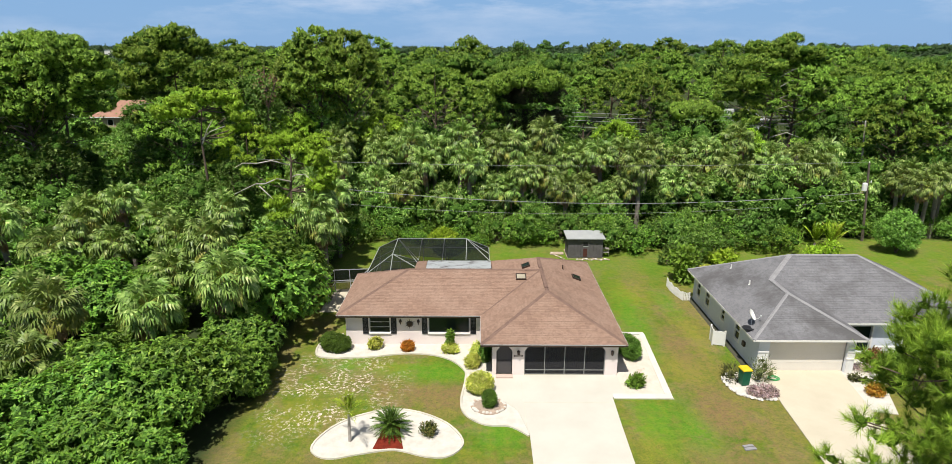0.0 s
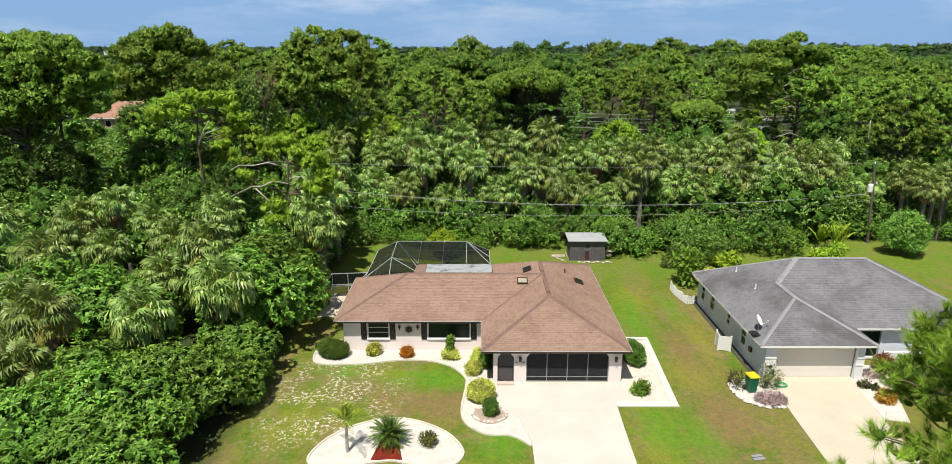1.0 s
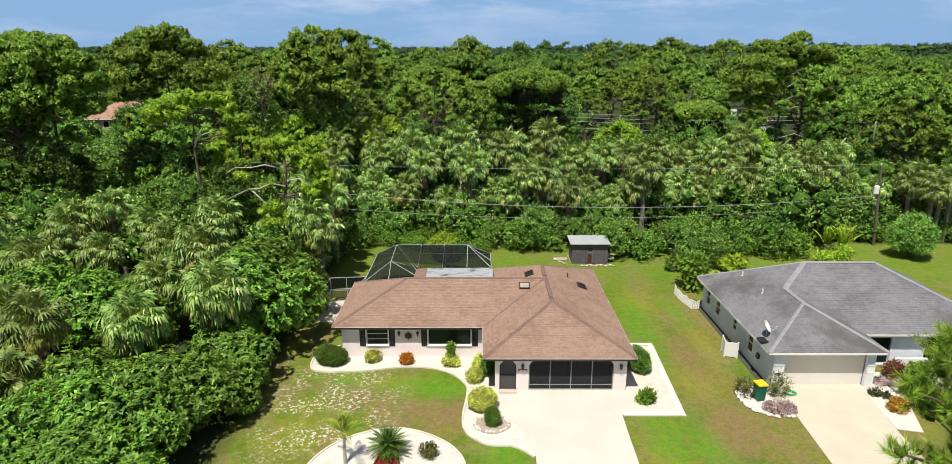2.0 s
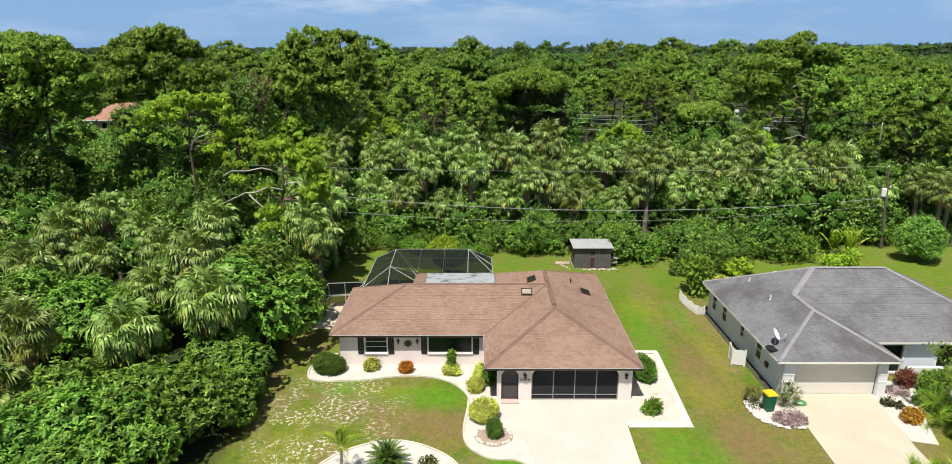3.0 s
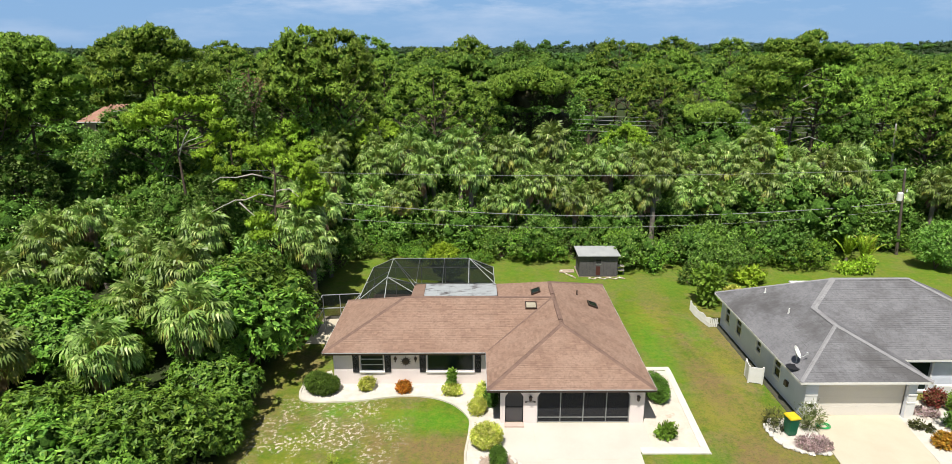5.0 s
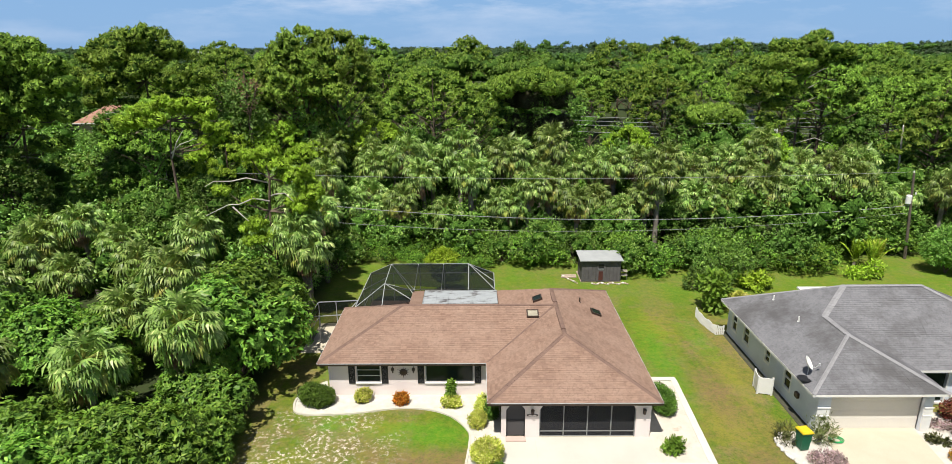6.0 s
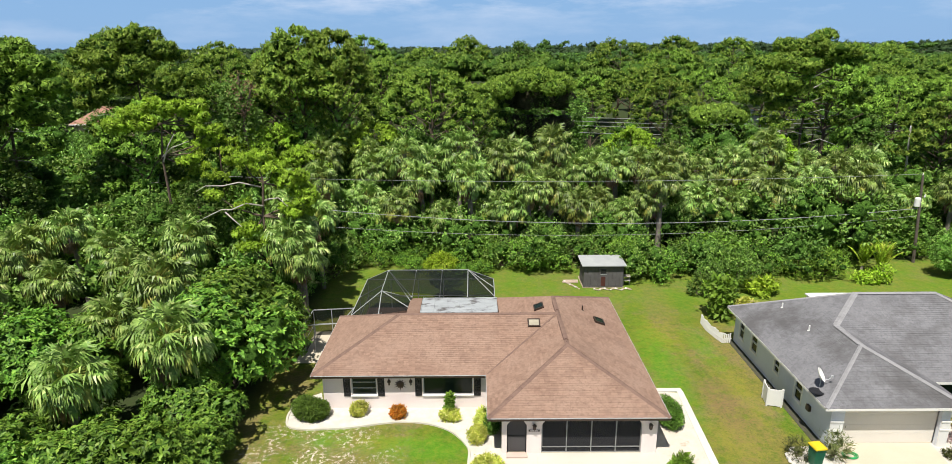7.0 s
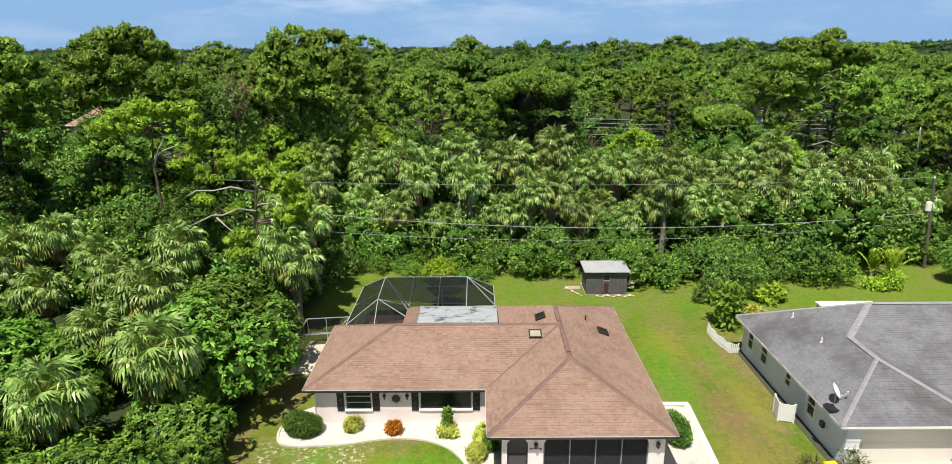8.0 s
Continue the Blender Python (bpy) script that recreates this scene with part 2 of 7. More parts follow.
M_STUCCO = worn("pinkish_stucco", (0.80, 0.71, 0.67), (0.76, 0.67, 0.63), 0.8, 55, 0.85, 0.15, 0.3)
M_STUCCO_GREY = worn("blue_grey_stucco", (0.66, 0.69, 0.74), (0.57, 0.60, 0.65), 0.6, 55, 0.9, 0.1, 0.3, (0.22, 0.23, 0.25), (0.64, 0.82))
M_WHITE = worn("white_paint", (0.78, 0.77, 0.73), (0.70, 0.69, 0.65), 0.9, 40, 0.55, 0.35, 0.08)
M_DOOR = worn("garage_door_white", (0.70, 0.66, 0.59), (0.66, 0.62, 0.55), 0.7, 40, 0.6, 0.3, 0.08)
M_BLACK = worn("black_paint", (0.012, 0.012, 0.014), (0.02, 0.02, 0.022), 1.5, 40, 0.5, 0.35, 0.08)
M_BRONZE = worn("dark_bronze", (0.060, 0.044, 0.036), (0.085, 0.058, 0.045), 3, 40, 0.45, 0.5, 0.05, metal=0.6)
M_TRUNK_PALE = worn("pale_palm_trunk", (0.42, 0.39, 0.35), (0.32, 0.29, 0.26), 4, 20, 0.9, 0.1, 0.5)
M_ALU = worn("white_aluminium", (0.50, 0.51, 0.51), (0.42, 0.43, 0.44), 1.5, 40, 0.45, 0.5, 0.03)
M_PAN = worn("stained_white_pan_roof", (0.42, 0.44, 0.45), (0.34, 0.36, 0.37), 1.3, 20, 0.6, 0.3, 0.1, (0.11, 0.10, 0.10), (0.52, 0.64))
M_SHED = worn("grey_brown_boards", (0.125, 0.118, 0.118), (0.095, 0.088, 0.088), 2, 30, 0.85, 0.15, 0.2)
M_SHED_ROOF = worn("pale_metal_roof", (0.38, 0.39, 0.38), (0.31, 0.32, 0.32), 1.2, 25, 0.5, 0.4, 0.1)
M_STONE = worn("pinkish_stone", (0.46, 0.36, 0.28), (0.34, 0.27, 0.22), 4, 35, 0.9, 0.1, 0.6)
M_STONE_WHITE = worn("white_stone", (0.66, 0.63, 0.57), (0.50, 0.47, 0.42), 4, 35, 0.9, 0.1, 0.6)
M_BIN = worn("green_plastic", (0.010, 0.125, 0.060), (0.008, 0.10, 0.05), 3, 40, 0.4, 0.4, 0.05)
M_LID = worn("yellow_plastic", (0.70, 0.52, 0.020), (0.62, 0.45, 0.02), 3, 40, 0.4, 0.4, 0.05)
M_HOSE = worn("bright_green_hose", (0.02, 0.36, 0.10), (0.02, 0.30, 0.08), 3, 40, 0.4, 0.4, 0.05)
M_BARK = worn("pine_bark", (0.15, 0.115, 0.085), (0.085, 0.065, 0.05), 3, 14, 0.95, 0.05, 0.9)
M_BARK_GREY = worn("grey_palm_trunk", (0.24, 0.21, 0.18), (0.16, 0.14, 0.12), 3, 14, 0.95, 0.05, 0.8)
M_DEAD = worn("bleached_dead_wood", (0.52, 0.47, 0.41), (0.36, 0.32, 0.28), 3, 14, 0.9, 0.1, 0.5)
M_POLE = worn("weathered_pole", (0.15, 0.125, 0.10), (0.10, 0.085, 0.068), 3, 20, 0.9, 0.1, 0.5)
M_WIRE = worn("dull_cable", (0.34, 0.34, 0.34), (0.26, 0.26, 0.26), 3, 20, 0.6, 0.3, 0)
M_SHINGLE = shingle_material("brown_shingle", (0.295, 0.190, 0.140), (0.215, 0.136, 0.100), (0.330, 0.226, 0.172), (0.160, 0.105, 0.080))
M_SHINGLE_GREY = shingle_material("grey_shingle", (0.184, 0.182, 0.190), (0.150, 0.148, 0.155), (0.225, 0.223, 0.232), (0.080, 0.076, 0.074), 0.8, 0.48)
M_DOME = worn("hazy_skylight_dome", (0.40, 0.36, 0.27), (0.30, 0.27, 0.20), 3, 30, 0.25, 0.5, 0)
M_CAP_GREY = worn("pale_grey_ridge_cap", (0.29, 0.285, 0.29), (0.23, 0.226, 0.23), 2, 40, 0.9, 0.1, 0.3)
M_CAP_BROWN = worn("dark_brown_ridge_cap", (0.205, 0.134, 0.105), (0.155, 0.100, 0.080), 2, 40, 0.9, 0.1, 0.3)
M_TILE_RED = worn("terracotta_roof", (0.36, 0.205, 0.15), (0.29, 0.16, 0.115), 1, 12, 0.85, 0.1, 0.4)
M_TAN = worn("tan_stucco", (0.52, 0.42, 0.30), (0.45, 0.36, 0.26), 1, 30, 0.9, 0.1, 0.2)

M_LEAF_BUSH = leaf("broad_leaf", (0.090, 0.205, 0.029), (0.230, 0.410, 0.064), (0.33, 0.49, 0.13), rough=0.44, spec=0.3)
M_LEAF_THICKET = leaf("thicket_leaf", (0.070, 0.176, 0.020), (0.195, 0.360, 0.040), (0.31, 0.46, 0.08), rough=0.5, spec=0.25)
M_LEAF_CROTON = leaf("croton_leaf", (0.42, 0.20, 0.02), (0.56, 0.38, 0.05), (0.10, 0.16, 0.03), tone=5)
M_LEAF_OLIVE = leaf("olive_narrow_leaf", (0.075, 0.095, 0.030), (0.17, 0.20, 0.07), (0.24, 0.22, 0.12))
M_LEAF_VINE = leaf("hanging_vine_leaf", (0.066, 0.143, 0.024), (0.155, 0.268, 0.048), (0.25, 0.37, 0.11))
M_LEAF_DARK = leaf("vine_leaf", (0.060, 0.145, 0.020), (0.135, 0.255, 0.036), (0.21, 0.30, 0.07))
M_LEAF_LIME = leaf("lime_leaf", (0.25, 0.44, 0.03), (0.38, 0.58, 0.045), (0.46, 0.62, 0.08))
M_LEAF_YOUNG = leaf("young_palm_leaf", (0.22, 0.36, 0.025), (0.33, 0.46, 0.04), (0.40, 0.48, 0.06))
M_CAGE = worn("grey_aluminium", (0.36, 0.37, 0.37), (0.28, 0.29, 0.30), 1.5, 40, 0.5, 0.4, 0.03)
M_LEAF_BRIGHT = leaf("bright_leaf", (0.110, 0.245, 0.025), (0.215, 0.380, 0.045), (0.28, 0.45, 0.09))
M_LEAF_YELLOW = leaf("variegated_leaf", (0.30, 0.40, 0.035), (0.68, 0.66, 0.16), (0.84, 0.80, 0.38), tone=4, through=0.2)
M_LEAF_ORANGE = leaf("orange_croton_leaf", (0.58, 0.24, 0.02), (0.72, 0.40, 0.04), (0.30, 0.28, 0.04), tone=4)
M_LEAF_HEDGE = leaf("clipped_leaf", (0.060, 0.130, 0.015), (0.115, 0.200, 0.028), (0.16, 0.26, 0.05), tone=2)
M_PINE = leaf("pine_needle", (0.124, 0.236, 0.028), (0.260, 0.408, 0.055), (0.36, 0.50, 0.095), through=0.28, tone=0.35)
M_PINE_BRIGHT = leaf("bright_pine_needle", (0.190, 0.340, 0.022), (0.310, 0.480, 0.042), (0.40, 0.56, 0.08), through=0.28)
M_PINE_NEAR = leaf("near_pine_needle", (0.155, 0.300, 0.028), (0.320, 0.490, 0.050), (0.44, 0.60, 0.10), tone=1.0)
M_PALM = leaf("fan_palm_leaf", (0.108, 0.205, 0.039), (0.300, 0.425, 0.104), (0.54, 0.60, 0.23), rough=0.42, spec=0.3, through=0.18)
M_PALM_YELLOW = leaf("yellowing_palm_leaf", (0.23, 0.29, 0.05), (0.40, 0.43, 0.10), (0.46, 0.40, 0.15), rough=0.45)
M_PALM_DEAD = leaf("dead_palm_leaf", (0.25, 0.165, 0.09), (0.38, 0.27, 0.16), (0.30, 0.15, 0.09), through=0.1)
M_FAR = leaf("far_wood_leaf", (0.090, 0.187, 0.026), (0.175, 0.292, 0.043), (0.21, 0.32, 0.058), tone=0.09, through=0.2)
# haze and cloud shadow over the farther woods, put into darker leaf colours
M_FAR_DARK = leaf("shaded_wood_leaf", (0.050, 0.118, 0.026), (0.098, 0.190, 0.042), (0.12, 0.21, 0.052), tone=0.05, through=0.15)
M_FARTHEST = leaf("haze_dark_wood_leaf", (0.030, 0.070, 0.024), (0.060, 0.115, 0.036), (0.08, 0.13, 0.045), tone=0.01, through=0.1)
M_PINKFLOWER = leaf("pink_flower", (0.62, 0.42, 0.44), (0.54, 0.46, 0.42), (0.10, 0.16, 0.04), tone=3)
M_REDFLOWER = leaf("red_flower", (0.22, 0.035, 0.035), (0.12, 0.10, 0.035), (0.08, 0.12, 0.03), tone=3)


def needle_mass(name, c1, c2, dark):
    """The close inner mass of a puff of needles: fine mottled tone, darkened as shade between the needles, and a rough,
    prickly skin.
    """
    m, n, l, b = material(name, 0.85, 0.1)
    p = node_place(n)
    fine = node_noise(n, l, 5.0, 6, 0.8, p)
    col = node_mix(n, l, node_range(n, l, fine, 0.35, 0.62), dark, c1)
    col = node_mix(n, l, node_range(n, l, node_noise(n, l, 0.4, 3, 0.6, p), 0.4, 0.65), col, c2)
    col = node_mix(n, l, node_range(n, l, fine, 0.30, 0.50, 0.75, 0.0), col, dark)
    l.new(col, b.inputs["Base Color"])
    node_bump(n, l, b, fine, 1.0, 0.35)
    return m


# inner masses darker than the foliage: shade in crown gaps, put into colour
M_MASS = needle_mass("pine_needle_shade_mass", (0.060, 0.130, 0.014), (0.085, 0.170, 0.018), (0.016, 0.038, 0.007))

M_MASS_BRIGHT = needle_mass("bright_needle_shade_mass", (0.120, 0.205, 0.012), (0.150, 0.245, 0.016), (0.045, 0.085, 0.008))
M_MASS_LEAF = needle_mass("inner_leaf_shade_mass", (0.085, 0.195, 0.025), (0.110, 0.235, 0.032), (0.025, 0.060, 0.011))
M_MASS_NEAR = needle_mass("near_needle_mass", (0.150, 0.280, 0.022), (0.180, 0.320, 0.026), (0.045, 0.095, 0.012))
# dark tone standing for the shade inside the arch tree's hollow
M_HOLLOW_SHADE = needle_mass("hollow_shade_mass", (0.075, 0.085, 0.035), (0.095, 0.085, 0.050), (0.018, 0.020, 0.010))
M_MASS_FAR = needle_mass("far_needle_shade_mass", (0.060, 0.130, 0.016), (0.085, 0.170, 0.020), (0.018, 0.042, 0.008))


def glass_material():
    m, n, l, b = material("dark_window_glass", 0.12, 0.22)
    b.inputs["Base Color"].default_value = (0.012, 0.020, 0.016, 1)
    return m


def screen_material(name, cover, tone):
    """Insect screen: a dark weave, partly open."""
    m, n, l, b = material(name, 0.8, 0.1)
    b.inputs["Base Color"].default_value = (*tone, 1)
    t = n.new("ShaderNodeBsdfTransparent")
    x = n.new("ShaderNodeMixShader")
    x.inputs["Fac"].default_value = cover
    l.new(t.outputs["BSDF"], x.inputs[1])
    l.new(b.outputs["BSDF"], x.inputs[2])
    l.new(x.outputs["Shader"], n["Material Output"].inputs["Surface"])
    return m


M_GLASS = glass_material()
M_SCREEN = screen_material("dark_insect_screen", 0.66, (0.010, 0.013, 0.013))
M_SCREEN_DENSE = screen_material("dense_insect_screen", 0.86, (0.030, 0.030, 0.032))
M_SCREEN_DOOR = screen_material("grey_door_screen", 0.92, (0.085, 0.080, 0.080))


# ---- mesh helpers ----
class Shape:
    """Gathers vertices and faces; link() makes one mesh object of them."""

    def __init__(self):
        self.v, self.f, self.m, self.count = [], [], [], 0

    def add(self, verts, faces, slot=0):
        self.v.append(np.asarray(verts, dtype=float).reshape(-1, 3))
        for f in faces:
            self.f.append(tuple(int(i) + self.count for i in f))
            self.m.append(slot)
        self.count += len(self.v[-1])
        return self

    def box(self, lo, hi, slot=0):
        (a, b, c), (d, e, f) = lo, hi
        v = [(a, b, c), (d, b, c), (d, e, c), (a, e, c), (a, b, f), (d, b, f), (d, e, f), (a, e, f)]
        return self.add(v, [(0, 3, 2, 1), (4, 5, 6, 7), (0, 1, 5, 4), (1, 2, 6, 5), (2, 3, 7, 6), (3, 0, 4, 7)], slot)

    def bar(self, p, q, w=0.05, h=None, slot=0):
        """A square bar from p to q."""
        p, q, h = Vector(p), Vector(q), h or w
        d = (q - p).normalized()
        s = d.cross(Vector((0, 0, 1)))
        s = s.normalized() if s.length > 0.01 else Vector((1, 0, 0))
        u = s.cross(d)
        v = [e + s * a * w / 2 + u * b * h / 2 for e in (p, q) for a, b in ((-1, -1), (1, -1), (1, 1), (-1, 1))]
        return self.add([tuple(x) for x in v], [(0, 1, 2, 3), (7, 6, 5, 4), (0, 4, 5, 1), (1, 5, 6, 2), (2, 6, 7, 3), (3, 7, 4, 0)], slot)

    def tube(self, points, radii, sides=7, slot=0):
        pts = [Vector(p) for p in points]
        rings = []
        for i, p in enumerate(pts):
            d = (pts[min(i + 1, len(pts) - 1)] - pts[max(i - 1, 0)]).normalized()
            s = d.cross(Vector((0, 0, 1)))
            s = s.normalized() if s.length > 0.05 else Vector((1, 0, 0))
            u = s.cross(d)
            r = radii if isinstance(radii, (int, float)) else radii[i]
            rings += [tuple(p + (s * math.cos(k * math.tau / sides) + u * math.sin(k * math.tau / sides)) * r) for k in range(sides)]
        faces = []
        for i in range(len(pts) - 1):
            for k in range(sides):
                a, b = i * sides + k, i * sides + (k + 1) % sides
                faces.append((a, b, b + sides, a + sides))
        faces.append(tuple(range(sides))[::-1])
        faces.append(tuple((len(pts) - 1) * sides + k for k in range(sides)))
        return self.add(rings, faces, slot)

    def lathe(self, profile, sides=20, centre=(0, 0, 0), slot=0):
        """profile: (radius, height) from below upwards."""
        v, f = [], []
        for r, z in profile:
            v += [(centre[0] + r * math.cos(k * math.tau / sides), centre[1] + r * math.sin(k * math.tau / sides), centre[2] + z) for k in range(sides)]
        for i in range(len(profile) - 1):
            for k in range(sides):
                a, b = i * sides + k, i * sides + (k + 1) % sides
                f.append((a, b, b + sides, a + sides))
        f.append(tuple(range(sides))[::-1])
        f.append(tuple((len(profile) - 1) * sides + k for k in range(sides)))
        return self.add(v, f, slot)

    def prism(self, outline, z0, z1, slot=0):
        n = len(outline)
        v = [(x, y, z0) for x, y in outline] + [(x, y, z1) for x, y in outline]
        f = [tuple(range(n))[::-1], tuple(range(n, 2 * n))]
        f += [(i, (i + 1) % n, n + (i + 1) % n, n + i) for i in range(n)]
        return self.add(v, f, slot)

    def stone(self, x, y, z, r, rng, flat=0.6, slot=0):
        """A rough stone of 20 faces, resting at z."""
        g = (1 + 5 ** 0.5) / 2
        ico = np.array([(-1, g, 0), (1, g, 0), (-1, -g, 0), (1, -g, 0), (0, -1, g), (0, 1, g), (0, -1, -g), (0, 1, -g), (g, 0, -1), (g, 0, 1), (-g, 0, -1), (-g, 0, 1)]) / 1.9
        v = ico * rng.uniform(0.75, 1.1, (12, 1)) * np.array([r, r * rng.uniform(0.7, 1.2), r * flat]) + np.array([x, y, z + r * flat * 0.7])
        f = [(0, 11, 5), (0, 5, 1), (0, 1, 7), (0, 7, 10), (0, 10, 11), (1, 5, 9), (5, 11, 4), (11, 10, 2), (10, 7, 6), (7, 1, 8),
             (3, 9, 4), (3, 4, 2), (3, 2, 6), (3, 6, 8), (3, 8, 9), (4, 9, 5), (2, 4, 11), (6, 2, 10), (8, 6, 7), (9, 8, 1)]
        return self.add(v, f, slot)

    def mesh(self, name, mats):
        me = bpy.data.meshes.new(name)
        me.from_pydata(np.concatenate(self.v).tolist(), [], self.f)
        for m in mats if isinstance(mats, (list, tuple)) else [mats]:
            me.materials.append(m)
        if any(self.m):
            me.polygons.foreach_set("material_index", self.m)
        me.update()
        return me


def triangles(name, verts, mats, slots=None):
    """A mesh of loose leaves: verts of shape (leaves, 4, 3), two triangles each, folded along the midrib; or (leaves, 3, 3)."""
    v = np.asarray(verts, dtype=np.float32)
    n, k = v.shape[0], v.shape[1]
    pattern = np.array([0, 1, 2, 0, 2, 3]) if k == 4 else np.array([0, 1, 2])
    loops = (np.arange(n)[:, None] * k + pattern[None, :]).reshape(-1)
    faces = len(loops) // 3
    me = bpy.data.meshes.new(name)
    me.vertices.add(n * k)
    me.vertices.foreach_set("co", v.reshape(-1))
    me.loops.add(len(loops))
    me.loops.foreach_set("vertex_index", loops.astype(np.int32))
    me.polygons.add(faces)
    me.polygons.foreach_set("loop_start", np.arange(0, faces * 3, 3, dtype=np.int32))
    for m in mats if isinstance(mats, (list, tuple)) else [mats]:
        me.materials.append(m)
    if slots is not None:
        me.polygons.foreach_set("material_index", np.repeat(np.asarray(slots, dtype=np.int32), faces // n))
    me.update(calc_edges=True)
    me.validate()
    return me


def thing(name, label, category, x=0, y=0, z=0, rz=0, group="", kind="", data=None):
    ob = new(name, data)
    ob.matrix_basis = pose(x, y, z, 0, 0, rz)
    return tagged(ob, label, category, group, kind)


def part(name, shape, mats, parent, label=""):
    """Links a shape (or a ready mesh) as one part of its thing."""
    ob = new(name, shape.mesh(name, mats) if isinstance(shape, Shape) else shape)
    ob.parent = parent
    return tagged(ob, label)


def structure(name, shape, mats, label, category):
    return tagged(new(name, shape.mesh(name, mats) if isinstance(shape, Shape) else shape), label, category, kind="structure")


def smooth_loop(points, steps=6, closed=True):
    """A smooth line through a few corners (Catmull-Rom)."""
    out, n = [], len(points)
    for i in range(n if closed else n - 1):
        p = [Vector(points[j % n] if closed else points[min(max(j, 0), n - 1)]) for j in (i - 1, i, i + 1, i + 2)]
        for k in range(steps):
            t = k / steps
            out.append(tuple(0.5 * (2 * p[1] + (p[2] - p[0]) * t + (2 * p[0] - 5 * p[1] + 4 * p[2] - p[3]) * t * t + (3 * p[1] - p[0] - 3 * p[2] + p[3]) * t ** 3)))
    return out if closed else out + [tuple(points[-1])]


def ribbon(line, width, z0, z1, closed=False):
    """A low kerb along a line on the ground."""
    s, n, v, f = Shape(), len(line), [], []
    for i, p in enumerate(line):
        a = Vector(line[(i - 1) % n] if closed or i else line[0])
        b = Vector(line[(i + 1) % n] if closed or i < n - 1 else line[-1])
        d = (b - a).normalized()
        s2 = Vector((-d.y, d.x)) * width / 2
        p = Vector(p)
        for q, z in ((p - s2, z0), (p - s2 * 0.8, z1), (p + s2 * 0.8, z1), (p + s2, z0)):
            v.append((q.x, q.y, z))
    for i in range(n if closed else n - 1):
        for k in range(3):
            a, b = i * 4 + k, ((i + 1) % n) * 4 + k
            f.append((a, a + 1, b + 1, b))
    if not closed:
        f += [(0, 1, 2, 3), (n * 4 - 1, n * 4 - 2, n * 4 - 3, n * 4 - 4)]
    return s.add(v, f)


def wall_with_openings(length, height, thick, openings):
    """A wall along x from 0, outer face at y = 0; openings are (x0, x1, z0, z1)."""
    s = Shape()
    xs = sorted({0.0, length, *[o[0] for o in openings], *[o[1] for o in openings]})
    for a, b in zip(xs, xs[1:]):
        cuts = sorted((o[2], o[3]) for o in openings if o[0] <= a + 1e-6 and o[1] >= b - 1e-6)
        z = 0.0
        for lo, hi in cuts:
            if lo > z + 1e-6:
                s.box((a, 0, z), (b, thick, lo))
            z = hi
        if z < height - 1e-6:
            s.box((a, 0, z), (b, thick, height))
    return s


def roof_plane(points, thick=0.08):
    """A slab below a roof plane whose corners are given counter-clockwise from above."""
    s, n = Shape(), len(points)
    v = [tuple(p) for p in points] + [(p[0], p[1], p[2] - thick) for p in points]
    return s.add(v, [tuple(range(n)), tuple(range(2 * n - 1, n - 1, -1))] + [(i, n + i, n + (i + 1) % n, (i + 1) % n) for i in range(n)])


def shingle_places(points, row=0.145, tab=0.31, seed=1):
    """Courses of shingles over a roof plane. The first two corners are the eave. Yields origin, along, up, width."""
    rng = random.Random(seed)
    P = [Vector(p) for p in points]
    along = (P[1] - P[0]).normalized()
    nor = (P[1] - P[0]).cross(P[2] - P[0]).normalized()
    up = nor.cross(along)
    flat = [((p - P[0]).dot(along), (p - P[0]).dot(up)) for p in P]
    top = max(v for _, v in flat)
    r, out = 0, []
    while r * row < top - 0.02:
        v = r * row + row * 0.5
        xs = []
        for (a, b), (c, d) in zip(flat, flat[1:] + flat[:1]):
            if (b - v) * (d - v) < 0:
                xs.append(a + (c - a) * (v - b) / (d - b))
        if len(xs) >= 2:
            lo, hi = min(xs), max(xs)
            u = lo - (tab * (0.5 if r % 2 else 0.0) + rng.uniform(0, 0.05))
            while u < hi:
                a, b = max(u, lo), min(u + tab * 0.985, hi)
                if b - a > 0.03:
                    out.append((P[0] + along * a + up * (r * row), along, up, nor, b - a, r))
                u += tab
        r += 1
    return out


def shingle_geometry(width, row, lift, along, up, nor, o):
    """A tab: butt edge lifted, upper edge on the roof."""
    a = o + nor * lift - up * 0.012
    b = a + along * width
    c = o + along * width + up * row * 1.02 + nor * 0.003
    d = o + up * row * 1.02 + nor * 0.003
    e = o - up * 0.012
    f = e + along * width
    return [tuple(x) for x in (a, b, c, d, e, f)], [(0, 1, 2, 3), (4, 5, 1, 0), (4, 0, 3), (5, 2, 1)]


def shingled(points, mat, parent, row=0.145, tab=0.31, seed=1, singles=0, lift=0.010):
    """Lays shingles on a roof part; the first `singles` are objects of their own, the rest one joined mesh."""
    rng = random.Random(seed)
    joined, shared = Shape(), {}
    for i, (o, along, up, nor, w, r) in enumerate(shingle_places(points, row, tab, seed)):
        if i < singles and w > 0.29:
            if "tab" not in shared:
                v, f = shingle_geometry(0.305, row, lift + 0.003, Vector((1, 0, 0)), Vector((0, 1, 0)), Vector((0, 0, 1)), Vector((0, 0, 0)))
                shared["tab"] = Shape().add(v, f).mesh("shingle", mat)
            ob = new("shingle", shared["tab"])
            ob.parent = parent
            turn = Matrix((along, up, nor)).transposed().to_4x4()
            ob.matrix_basis = Matrix.Translation(o) @ turn
        else:
            joined.add(*shingle_geometry(w, row, lift + rng.uniform(0, 0.006), along, up, nor, o))
    ob = part("shingle_field", joined, mat, parent)
    return tagged(ob, kind="stuff")


